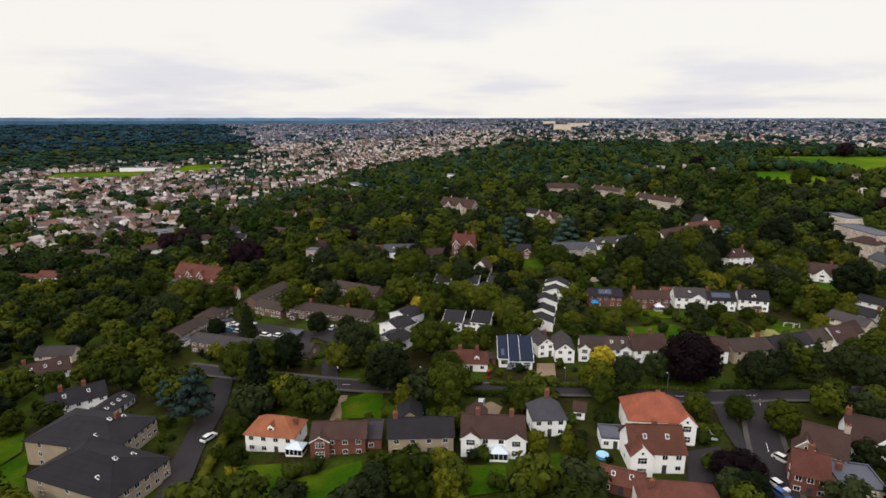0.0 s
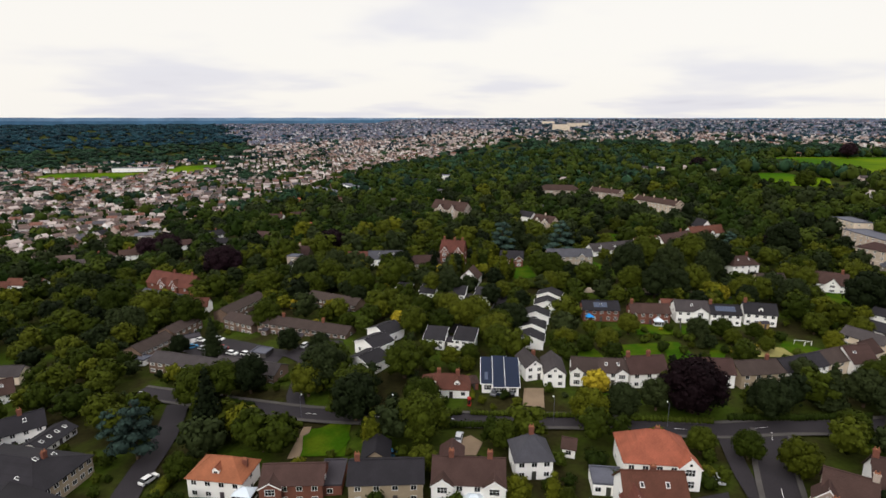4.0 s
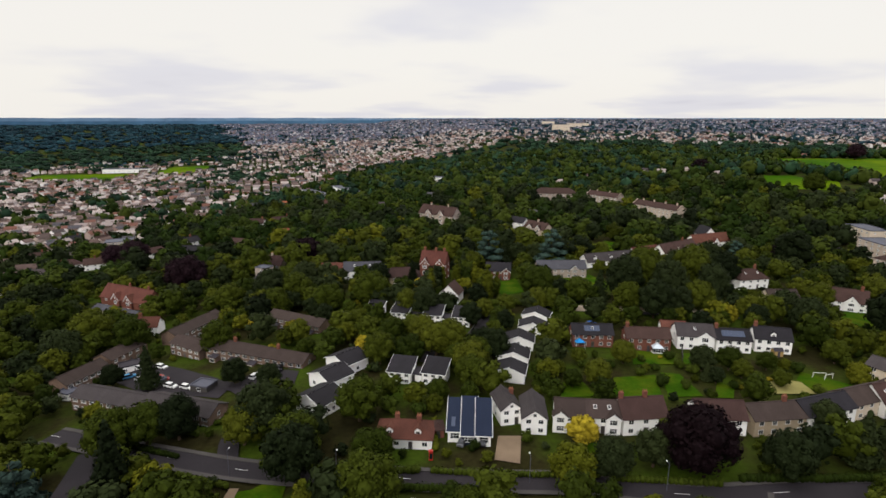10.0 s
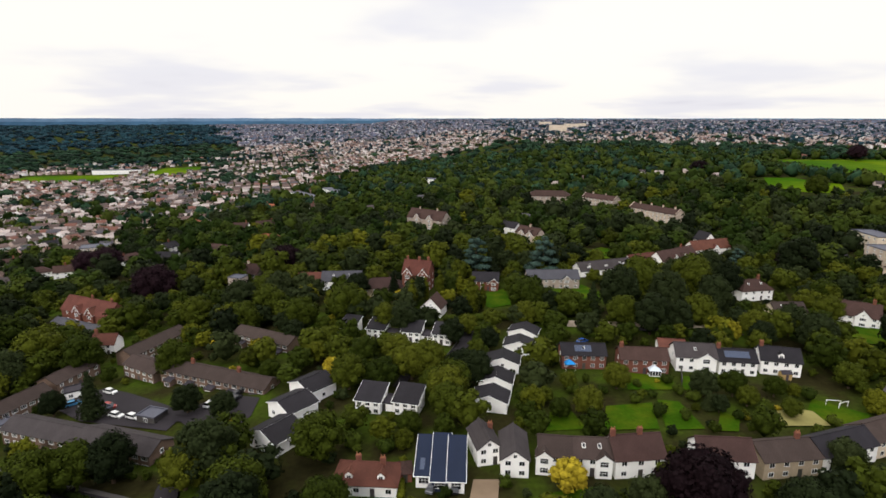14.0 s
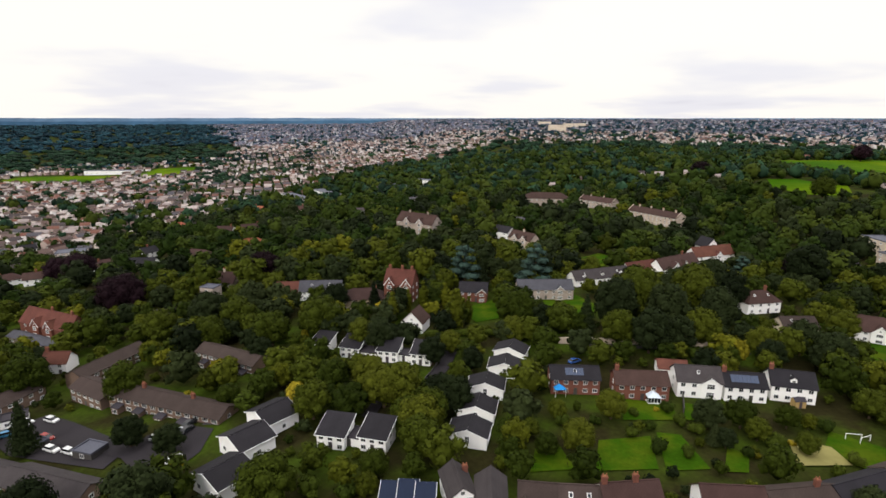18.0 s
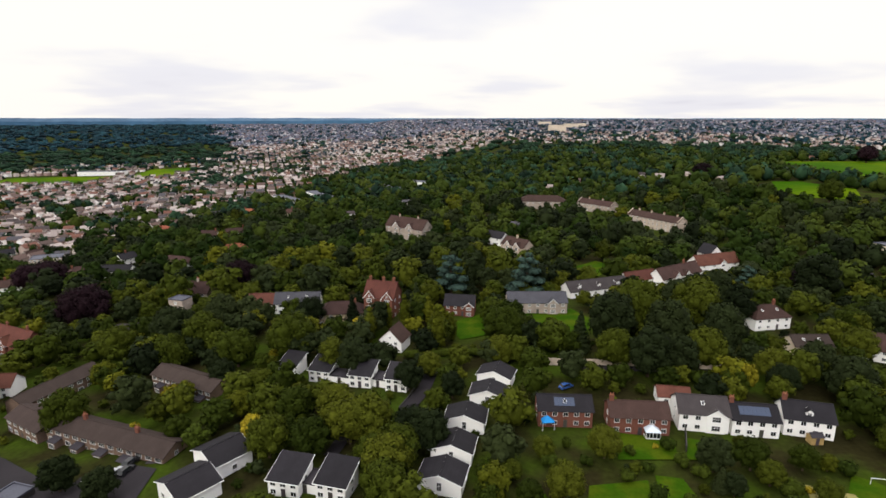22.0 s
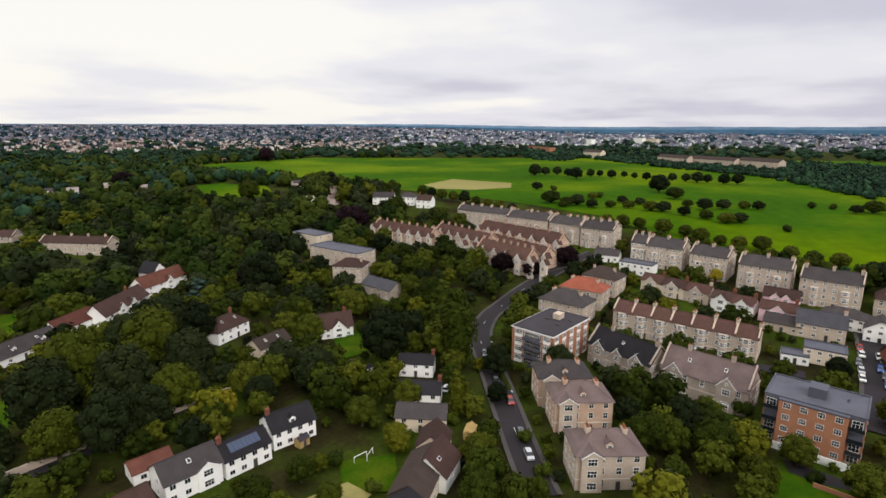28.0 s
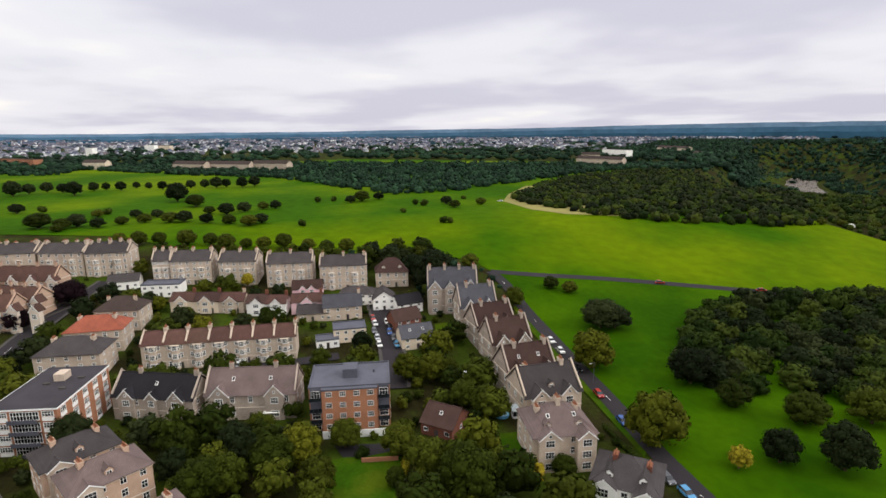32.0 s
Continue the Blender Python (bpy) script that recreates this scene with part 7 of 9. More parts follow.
tree("goldbush", 6.1, 114.3, 0.67)
tree("goldbush", -42.1, 106.6, 0.69)

# trees round the terraces and white houses
tree("dark", -51.5, 167.7, 1.00)
tree("dark", -29.0, 166.7, 1.22)
tree("dark", 33.4, 208.4, 0.92)
tree("dark", -116.6, 220.3, 1.19)
tree("dark", -36.3, 193.8, 0.66)
tree("dark", -48.2, 197.9, 0.73)
tree("dark", -89.4, 202.0, 0.64)
tree("dark", -30.6, 245.8, 0.74)
tree("oak", -17.5, 152.8, 1.17)
tree("oak", -5.3, 171.7, 1.07)
tree("oak", 1.1, 150.5, 0.91)
tree("oak", -64.9, 161.0, 1.15)
tree("oak", -64.3, 224.2, 1.08)
tree("oak", -30.7, 217.2, 0.59)
tree("oak", -58.8, 165.8, 1.03)
tree("oak", -38.0, 235.1, 0.58)
tree("oak", -4.0, 206.7, 0.96)
tree("oak", 6.1, 206.7, 0.85)
tree("oak", 14.4, 211.6, 1.05)
tree("oak", 21.4, 199.7, 0.82)
tree("oak", -99.2, 231.4, 1.26)
tree("oak", -117.7, 236.5, 1.46)
tree("oak", 26.3, 200.7, 0.99)
tree("oak", -140.6, 250.7, 1.57)
tree("gold", -10.6, 214.3, 1.22)
tree("gold", 15.2, 184.3, 0.69)
tree("gold", 50.4, 159.2, 1.70, 0.8)
tree("gold", 8.1, 183.9, 0.51)
tree("gold", -30.5, 185.6, 0.78)
tree("gold", -43.5, 219.7, 0.68)
tree("lime", -18.4, 227.1, 0.89)
tree("lime", -4.8, 237.7, 0.69)
tree("lime", 140.9, 191.9, 0.81)
tree("lime", 14.5, 175.6, 0.61)
tree("lime", -38.7, 237.7, 0.76)
tree("lime", -71.0, 251.8, 0.99)
tree("bush", 1.8, 176.2, 1.48)
tree("bush", 27.1, 174.4, 1.17)
tree("bush", 10.4, 174.1, 1.31)
tree("bush", 48.4, 193.7, 1.33)
tree("bush", 44.5, 188.6, 0.97)
tree("bush", 146.2, 213.6, 1.70)
tree("bush", 24.0, 157.7, 0.90)

# garden and wood trees further north
tree("dark", 95.6, 270.4, 1.43, 1.15)
tree("dark", 112.2, 262.9, 1.37, 1.2)
tree("dark", 131.0, 264.4, 1.27, 1.15)
tree("dark", 100.4, 247.4, 1.20, 1.1)
tree("dark", 110.6, 247.7, 0.99, 1.1)
tree("dark", 144.5, 298.0, 1.36, 1.2)
tree("oak", 108.8, 281.8, 1.58, 1.2)
tree("oak", 128.9, 280.5, 1.57, 1.25)
tree("oak", 120.2, 252.5, 1.13, 1.1)
tree("oak", 91.7, 253.4, 1.08, 1.1)
tree("cedar", 40.4, 320.2, 1.39)
tree("cedar", 73.6, 320.3, 1.39)
tree("cedar", 174.8, 328.6, 0.91)
tree("cypress", 22.6, 285.2, 1.31)
tree("cypress", 35.4, 264.8, 1.61)
tree("cypress", 11.1, 273.9, 1.24)
tree("cypress", 31.5, 290.0, 1.10)
tree("cypress", 40.4, 274.9, 1.02)
tree("cypress", 58.7, 343.7, 1.23)
tree("cypress", 16.5, 286.5, 0.96)
tree("fir", 66.0, 252.0, 0.54)
tree("fir", 49.0, 326.6, 0.78)
tree("fir", 26.4, 297.8, 0.88)
tree("fir", 83.2, 264.2, 0.91)
tree("fir", 2.0, 292.2, 0.75)
tree("beech", -116.8, 315.2, 1.37)
tree("beech", -62.9, 350.4, 1.22)
tree("beech", -202.6, 394.1, 1.13)
tree("beech", 202.3, 329.2, 1.05, 0.9)
tree("beech", 299.9, 646.9, 1.55, 0.8)
tree("oak", -31.2, 260.3, 1.19)
tree("oak", 9.4, 220.5, 0.97)
tree("oak", 19.1, 212.3, 1.12)
tree("oak", -1.6, 221.5, 0.92)
tree("oak", 25.0, 197.3, 0.99)
tree("oak", 58.4, 271.4, 1.32)
tree("oak", 55.3, 256.5, 0.87)
tree("oak", -48.1, 273.8, 1.33)
tree("oak", -14.1, 265.5, 1.42)
tree("oak", 75.0, 268.8, 0.93)
tree("oak", 33.0, 247.3, 0.72)
tree("oak", 136.9, 244.4, 0.92)
tree("oak", 121.9, 237.1, 0.72)
tree("oak", -14.7, 236.3, 0.85)
tree("oak", -54.2, 260.5, 1.13)
tree("oak", 2.5, 252.9, 0.96)
tree("oak", -78.4, 273.1, 1.15)
tree("oak", 173.7, 258.8, 1.00)
tree("dark", -62.0, 278.9, 1.37)
tree("dark", 27.2, 238.4, 0.78)
tree("dark", 39.7, 233.9, 0.66)
tree("dark", 29.6, 210.2, 0.85)
tree("dark", 150.2, 245.1, 1.03)
tree("dark", 134.4, 234.9, 0.81)
tree("dark", 151.5, 233.5, 0.91)
tree("dark", -50.5, 296.8, 1.22)
tree("dark", -14.4, 293.4, 1.02)
tree("dark", 9.6, 249.1, 1.00)
tree("gold", -10.5, 213.3, 1.09)
tree("gold", -40.3, 233.9, 1.23)
tree("gold", -57.4, 242.0, 1.06)
tree("gold", 5.3, 283.9, 1.08)
tree("gold", -20.4, 263.8, 0.68)
tree("gold", 125.0, 237.0, 1.31, 1.2)
tree("bush", 36.8, 227.7, 1.39)
tree("bush", 57.9, 246.9, 1.22)
tree("bush", 54.5, 228.2, 1.24)
tree("bush", 59.4, 220.9, 1.03)
tree("bush", 114.0, 242.7, 1.53)
tree("bush", 106.4, 243.7, 1.20)
tree("bush", 69.0, 244.1, 1.03)
tree("bush", 49.5, 201.4, 1.14)

# trees of the long back gardens
tree("oak", 62.7, 191.2, 0.73)
tree("oak", 60.8, 205.7, 0.48)
tree("oak", 75.1, 205.7, 0.72)
tree("oak", 106.8, 201.0, 0.70)
tree("oak", 108.1, 195.5, 0.54)
tree("oak", 118.7, 201.0, 0.56)
tree("oak", 54.9, 189.5, 0.51)
tree("oak", 116.6, 189.7, 0.51)
tree("oak", 52.1, 197.1, 0.45)
tree("dark", 98.1, 200.6, 0.70)
tree("dark", 98.7, 192.3, 0.44)
tree("fir", 96.6, 193.8, 0.48, 0.7)
tree("lime", 109.2, 209.7, 0.39)
tree("lime", 124.1, 200.7, 0.49)
tree("lime", 92.6, 192.9, 0.29)
tree("bush", 77.6, 197.3, 1.01)
tree("bush", 81.8, 190.6, 1.23)
tree("bush", 83.5, 200.3, 0.88)
tree("bush", 94.4, 198.4, 1.16)
tree("bush", 92.0, 202.4, 1.05)
tree("bush", 102.3, 188.8, 0.95)
tree("bush", 110.8, 192.4, 1.25)
tree("bush", 70.1, 202.8, 0.90)
tree("bush", 91.1, 209.0, 1.09)
tree("bush", 88.2, 188.8, 0.94)
tree("bush", 127.5, 199.3, 1.31)
tree("bush", 61.5, 202.4, 1.05)
tree("bush", 81.6, 207.1, 0.77)
tree("goldbush", 104.1, 188.2, 0.64)
tree("goldbush", 88.4, 209.4, 0.56)
tree("goldbush", 115.4, 193.1, 0.66)

# trees along the winding street
tree("poplar", 189.4, 205.2, 1.45)
tree("dark", 150.7, 231.3, 1.12)
tree("dark", 177.7, 226.9, 1.49)
tree("dark", 201.7, 322.3, 1.70)
tree("dark", 189.8, 191.0, 0.83)
tree("dark", 200.8, 175.0, 0.83)
tree("dark", 183.7, 148.8, 0.64)
tree("dark", 174.1, 182.3, 0.53)
tree("dark", 132.3, 300.9, 1.28)
tree("dark", 149.9, 292.6, 1.34)
tree("oak", 185.4, 278.9, 1.04)
tree("oak", 202.8, 265.0, 1.07)
tree("oak", 145.4, 170.8, 0.77)
tree("oak", 223.5, 230.4, 1.14)
tree("oak", 229.0, 245.6, 1.20)
tree("oak", 234.7, 259.1, 1.01)
tree("oak", 332.6, 348.7, 1.40)
tree("oak", 323.0, 493.5, 1.52)
tree("oak", 142.3, 155.3, 0.51)
tree("oak", 179.3, 154.7, 0.49)
tree("oak", 133.4, 163.7, 0.77)
tree("oak", 143.7, 205.8, 0.74)
tree("lime", 140.0, 190.6, 0.65)
tree("lime", 163.7, 209.8, 0.44)
tree("lime", 126.8, 243.8, 0.68)
tree("lime", 121.1, 233.0, 0.44)
tree("lime", 189.8, 197.2, 0.55)
tree("cypress", 161.7, 187.9, 1.25)
tree("cypress", 164.1, 186.2, 0.90)
tree("beech", 281.5, 238.7, 0.84, 0.9)
tree("beech", 296.3, 230.5, 0.72, 0.9)
tree("beech", 299.5, 358.9, 1.54, 0.8)
tree("beech", 600.6, 826.8, 1.70)
tree("bush", 161.3, 167.1, 1.19)
tree("bush", 150.9, 157.8, 1.20)
tree("bush", 157.8, 186.8, 1.10)
tree("bush", 153.6, 210.8, 1.70)
tree("bush", 149.8, 220.2, 1.70)
tree("bush", 125.2, 185.6, 1.02)

# trees by the downs
tree("lime", 171.8, 36.6, 1.70, 1.0)
tree("lime", 214.8, 31.2, 1.57, 1.0)
tree("lime", 184.0, 121.0, 1.14)
tree("lime", 171.9, 117.4, 0.99)
tree("lime", 218.3, 82.9, 1.13)
tree("lime", 218.0, 78.6, 0.91)
tree("lime", 220.8, 90.4, 1.06)
tree("gold", 158.6, 24.1, 1.08, 0.9)
tree("gold", 163.7, 71.6, 1.03)
tree("gold", 306.6, 146.7, 1.13)
tree("dark", 243.8, 12.5, 1.35, 0.7)
tree("dark", 242.8, 7.2, 1.07, 0.7)
tree("dark", 152.5, 1.5, 0.96)
tree("dark", 247.5, 194.6, 0.71)
tree("dark", 242.1, 102.6, 0.64)
tree("dark", 186.6, 135.2, 0.87)
tree("dark", 286.5, 67.7, 1.61)
tree("dark", 305.0, 74.4, 0.95)
tree("dark", 158.4, 13.4, 0.73)
tree("dark", 198.4, 7.3, 1.13, 0.8)
tree("oak", 283.8, 15.7, 0.63, 0.8)
tree("oak", 277.8, 9.5, 0.62, 0.8)
tree("oak", 162.4, 86.5, 1.13)
tree("oak", 171.8, 93.6, 0.87)
tree("oak", 181.5, 98.6, 0.76)
tree("oak", 179.2, 127.1, 0.91)
tree("oak", 187.8, 110.8, 0.69)
tree("oak", 176.3, 136.2, 0.80)
tree("oak", 190.4, 148.2, 0.79)
tree("oak", 174.4, 141.3, 0.90)
tree("oak", 195.2, 131.2, 0.70)
tree("oak", 268.8, 38.4, 0.77)
tree("oak", 200.4, 77.8, 0.73)
tree("oak", 195.3, 72.8, 0.76)
tree("oak", 178.8, 78.1, 0.59)
tree("oak", 170.3, 100.8, 0.41)
tree("oak", 164.8, 63.9, 0.50)
tree("oak", 275.5, 164.9, 0.63)
tree("oak", 171.2, -6.8, 0.98, 0.8)
tree("oak", 167.2, -23.4, 1.12, 0.8)
tree("oak", 235.5, -107.2, 0.93, 0.8)
tree("oak", 183.3, 5.0, 0.88, 0.8)
tree("beech", 301.7, 213.5, 0.84, 0.9)
tree("beech", 335.4, 206.9, 0.78, 0.9)
tree("beech", 282.7, 223.5, 0.67, 0.9)
tree("beech", 199.0, 139.3, 0.43, 0.7)
tree("bush", 236.2, 117.8, 0.97)
tree("bush", 257.7, 168.7, 1.70)
tree("bush", 254.2, 160.8, 1.70)
tree("bush", 206.6, 123.7, 1.70)
tree("bush", 182.9, 107.2, 0.99)
tree("bush", 221.0, 59.3, 1.70)
tree("bush", 222.0, 66.5, 1.70)
tree("bush", 187.4, 64.4, 0.93)
tree("bush", 174.0, 46.0, 0.73)
tree("bush", 287.2, 87.3, 1.01)
tree("bush", 177.3, 48.8, 0.74)
tree("bush", 203.9, 83.5, 1.68)
tree("bush", 190.5, 77.3, 1.40)
tree("bush", 201.6, 67.5, 1.19)
tree("oak", 368.2, 183.5, 0.89, 0.85)
tree("oak", 366.3, 171.6, 0.69, 0.85)
tree("oak", 359.2, 162.7, 0.83, 0.85)
tree("oak", 357.8, 153.0, 0.59, 0.85)
tree("oak", 356.2, 144.1, 0.68, 0.85)
tree("oak", 355.3, 133.8, 0.83, 0.85)
tree("oak", 349.0, 121.5, 0.68, 0.85)
tree("oak", 346.7, 112.2, 0.63, 0.85)
tree("oak", 345.0, 102.2, 0.73, 0.85)
tree("oak", 334.9, 91.0, 0.80, 0.85)
tree("oak", 331.7, 80.9, 0.75, 0.85)
tree("oak", 326.6, 73.1, 0.75, 0.85)
tree("oak", 312.5, 45.1, 0.77, 0.85)
tree("oak", 372.8, 197.8, 0.69, 0.85)
tree("oak", 374.3, 217.7, 0.69, 0.85)
tree("oak", 372.5, 207.7, 0.79, 0.85)
tree("oak", 346.6, -195.4, 0.48, 0.7)
tree("oak", 342.6, -206.2, 0.48, 0.7)
tree("oak", 339.8, -217.1, 0.48, 0.7)
tree("oak", 335.4, -224.2, 0.53, 0.7)
tree("oak", 350.6, -186.4, 0.54, 0.7)
tree("oak", 355.5, -180.4, 0.61, 0.7)

# trees and thorn bushes on the open downs
tree("oak", 402.8, 378.3, 0.8)
tree("dark", 399.2, 366.3, 0.7)
tree("oak", 396.1, 354.5, 0.75)
tree("oak", 393.5, 342.4, 0.7)
tree("dark", 389.5, 329.7, 0.8)
tree("oak", 386, 317.6, 0.65)
tree("lime", 381.4, 305.1, 0.9)
tree("oak", 378.6, 294, 0.7)
tree("dark", 376.1, 283.1, 0.6)
tree("dark", 619.2, 380.6, 1.33, 0.85)
tree("dark", 634.1, 374.4, 0.95, 0.85)
tree("dark", 645.2, 364.5, 0.97, 0.85)
tree("dark", 636.1, 347.8, 0.87, 0.85)
tree("dark", 608.4, 327.5, 1.25, 0.85)
tree("dark", 643.8, 324.6, 0.89, 0.85)
tree("dark", 653.3, 317.3, 0.73, 0.85)
tree("dark", 641.5, 300.5, 0.90, 0.85)
tree("dark", 662.9, 293.1, 0.66, 0.85)
tree("dark", 653.1, 279.1, 0.65, 0.85)
tree("dark", 641.4, 263.7, 0.82, 0.85)
tree("dark", 536.2, 226.3, 1.50, 0.85)
tree("dark", 644.6, 238.9, 0.83, 0.85)
tree("dark", 646.1, 226.2, 0.84, 0.85)
tree("dark", 640.0, 214.4, 1.11, 0.85)
tree("dark", 645.5, 206.0, 0.85, 0.85)
tree("dark", 638.9, 190.1, 1.03, 0.85)
tree("dark", 646.9, 179.2, 1.05, 0.85)
tree("bush", 499.3, 306.0, 1.68)
tree("bush", 474.6, 256.4, 1.62)
tree("bush", 397.6, 125.5, 1.42)
tree("bush", 501.1, 116.7, 1.70)
tree("bush", 503.6, 104.6, 1.41)
tree("bush", 429.1, 59.9, 1.21)
tree("bush", 390.0, 40.8, 1.47)
tree("bush", 389.0, 36.7, 1.28)
tree("bush", 466.5, 45.3, 1.56)
tree("bush", 459.1, 40.3, 1.70)
tree("bush", 487.9, 2.6, 1.19)
tree("dark", 497.4, 321.2, 0.90, 0.65)
tree("dark", 424.1, 255.8, 1.02, 0.65)
tree("dark", 418.7, 243.0, 0.76, 0.65)
tree("dark", 454.9, 232.9, 0.71, 0.65)
tree("dark", 451.0, 219.0, 0.71, 0.65)
tree("dark", 426.7, 197.4, 0.94, 0.65)
tree("dark", 418.6, 182.9, 0.79, 0.65)
tree("dark", 451.5, 176.4, 1.02, 0.65)
tree("dark", 461.9, 166.2, 0.90, 0.65)
tree("dark", 410.6, 150.1, 0.79, 0.65)
tree("dark", 473.4, 146.4, 0.78, 0.65)
tree("dark", 489.6, 92.0, 0.75, 0.65)
tree("dark", 504.3, 68.8, 0.78, 0.65)
tree("dark", 462.7, 22.3, 0.81, 0.65)
tree("oak", 424.8, 276.6, 1.27, 0.65)
tree("oak", 418.1, 261.6, 0.88, 0.65)
tree("oak", 410.9, 261.2, 0.61, 0.65)
tree("oak", 463.8, 258.7, 0.72, 0.65)
tree("oak", 427.4, 232.8, 0.72, 0.65)
tree("oak", 430.7, 221.1, 0.80, 0.65)
tree("oak", 426.8, 205.5, 0.93, 0.65)
tree("oak", 499.7, 205.5, 1.29, 0.65)
tree("oak", 459.4, 188.6, 0.74, 0.65)
tree("oak", 413.0, 169.0, 0.79, 0.65)
tree("oak", 405.3, 156.7, 0.91, 0.65)
tree("oak", 472.0, 154.9, 0.77, 0.65)
tree("oak", 497.3, 82.7, 1.19, 0.65)
tree("oak", 442.6, 20.7, 0.77, 0.65)
tree("oak", 454.5, -2.2, 0.73, 0.65)

# parked and passing vehicles
car("white", -87.4, 214.4, -20, lift=0.25)
car("white", -80.0, 214.2, -20, lift=0.25)
car("red", -74.6, 204.6, -20, lift=0.25)
car("white", -69.0, 198.6, -20, lift=0.25)
car("white", -63.2, 196.9, -20, lift=0.25)
car("sky", -87.6, 207.8, 40, lift=0.25)
car("silver", -82.0, 205.0, -20, lift=0.25)
car("white", -43.4, 201.6, 75, lift=0.25)
car("black", -40.9, 202.3, 75, lift=0.25)
car("silver", -38.8, 203.0, 75, lift=0.25)
car("black", -36.7, 203.7, 75, lift=0.25)
car("white", -34.0, 190.6, 60, lift=0.25)
car("white", -60.7, 126.2, 65)
car("black", 65.3, 122.2, 80, lift=0.25)
car("silver", 67.1, 121.7, 80, lift=0.25)
car("white", 78.7, 111.7, -60, lift=0.25)
car("white", 72.2, 102.3, -70, lift=0.25)
car("blue", 71.1, 99.4, -70, lift=0.25)
car("silver", 10.6, 137.4, 80, lift=0.25)
car("sky", -5.6, 130.9, 10, lift=0.25)
car("white", 59.2, 167.1, 80, lift=0.25)
car("black", 26.5, 160.4, 80, lift=0.25)
car("black", 25.6, 161.8, 80, lift=0.25)
car("grey", 21.5, 160.4, 70, lift=0.25)
car("blue", 73.4, 239.6, 30, lift=0.25)
car("black", -37.5, 207.1, 75, lift=0.25)
car("grey", 200.7, 201.8, -144)
car("silver", 194.7, 197.0, -142)
car("black", 186.3, 189.6, -140)
car("grey", 162.8, 169.1, -140)
car("silver", 155.6, 163.4, -140)
car("white", 143.9, 155.9, -143)
car("black", 178.7, 182.8, -140)
car("red", 176.3, 179.2, -141)
car("black", 141.8, 175.4, 20, lift=0.25)
car("white", 172.5, 198.6, 20, lift=0.25)
car("silver", 241.3, 356.6, 30, lift=0.25)
car("white", 237.3, 348.5, 30, lift=0.25)
car("grey", 234.7, 338.6, 30, lift=0.25)
car("white", 236.4, 36.0, 179)
car("white", 228.2, 36.0, 178)
car("red", 197.5, 38.1, 176)
car("blue", 182.4, 39.4, 176)
car("grey", 158.4, 42.6, -180)
car("sky", 153.1, 41.6, 180)
car("black", 214.5, 36.4, 177)
car("red", 279.8, -36.4, -107)
car("red", 263.5, -76.8, -117)
car("white", 338.1, -208.2, -10, "van", lift=0.2)
car("white", 463.6, -20.2, 60, lift=0.5)
car("white", 262.5, 96.1, -178)
car("grey", 256.5, 97.1, -178)
car("silver", 250.9, 96.5, -178)
car("red", 267.4, 96.5, -178)
car("white", 263.1, 91.5, -179)
car("blue", 254.6, 91.7, -180)
car("sky", 244.4, 90.4, 180)
car("black", 259.1, 90.9, -180)
car("grey", 249.8, 90.7, -180)
car("white", 245.6, 96.4, -178)
car("white", 240.6, 150.6, -5)
car("blue", 241.5, 147.9, -5)
car("silver", 240.7, 142.1, -5)
car("black", 240.6, 137.7, -5)
car("grey", 235.5, 153.9, -5)
car("silver", 193.3, 79.9, -80, lift=0.25)

# small things in the gardens
phone_box(13.9, 154.2, 10)
pool(37.6, 113.7, 1.5, "round blue paddling pool on a lawn")
pool(146.9, 177.1, 2.1, "round blue garden pool beside house")
pool(193.8, 68.7, 1.9, "round dark-edged trampoline pool on a lawn")
gazebo(64.0, 218.7, 5, 3.0, BLUE_CANVAS, "bright blue canvas garden gazebo")
gazebo(207.7, 129.3, -95, 4.2, FRAME, "white domed garden pavilion beside villa")
shed(155.7, 179.9, 20, 4.5, 2.6, TIMBER, TIMBER, "pale timber garden shed with pitched roof")
shed(168.1, 226.2, -10, 3.0, 2.4, WHITE, T_DARK, "small white garden shed")
shed(128.7, 212.0, 0, 3, 2.2, TIMBER, FELT, "weathered timber garden shed")
shed(218.2, 70.9, -80, 4, 2.4, WHITE, FRAME, "white flat-topped garden shed")
goal(131.9, 195.5, -10)
goal(134.0, 194.4, 20)
lamp_post(-31.8, 150.4, 90)
lamp_post(-6.6, 147.1, 90)
lamp_post(35.6, 145.6, 90)
lamp_post(64.3, 142.8, 90)
lamp_post(198.6, 196.8, 90)
lamp_post(171.4, 175.1, 90)
lamp_post(205.3, 35.7, 90)
lamp_post(176.8, 38.1, 90)

# hedges, walls and fences
hedge([(-55.9, 126.5), (-55.8, 117.8), (-54.3, 105.0), (-52.9, 97.6)], 3.4, 2.6, LEAF_YEL, "tall bright yellow-green hedge beside driveway")
hedge([(-74.0, 169.6), (-47.8, 158.6)], 1.6, 2.0)
hedge([(-25.3, 153.4), (-0.7, 149.2), (11.1, 148.8)], 1.8, 2.2)
hedge([(14.4, 148.8), (32.8, 147.6), (51.1, 147.6)], 1.6, 2.0)
hedge([(54.0, 146.2), (76.4, 144.4)], 1.6, 2.2)
hedge([(-13.9, 144.3), (5.8, 143.0), (23.6, 142.3)], 1.8, 2.4)
hedge([(82.2, 146.1), (102.1, 146.1), (119.1, 146.7)], 2.0, 2.4)
hedge([(-137.8, 155.1), (-137.0, 166.1)], 2.4, 2.4)
hedge([(-44.2, 151.3), (-30.9, 146.1)], 1.6, 2.0)
hedge([(14.7, 170.3), (14.8, 157.8)], 2.2, 1.6, LEAF_YEL, "bright clipped hedge beside path")
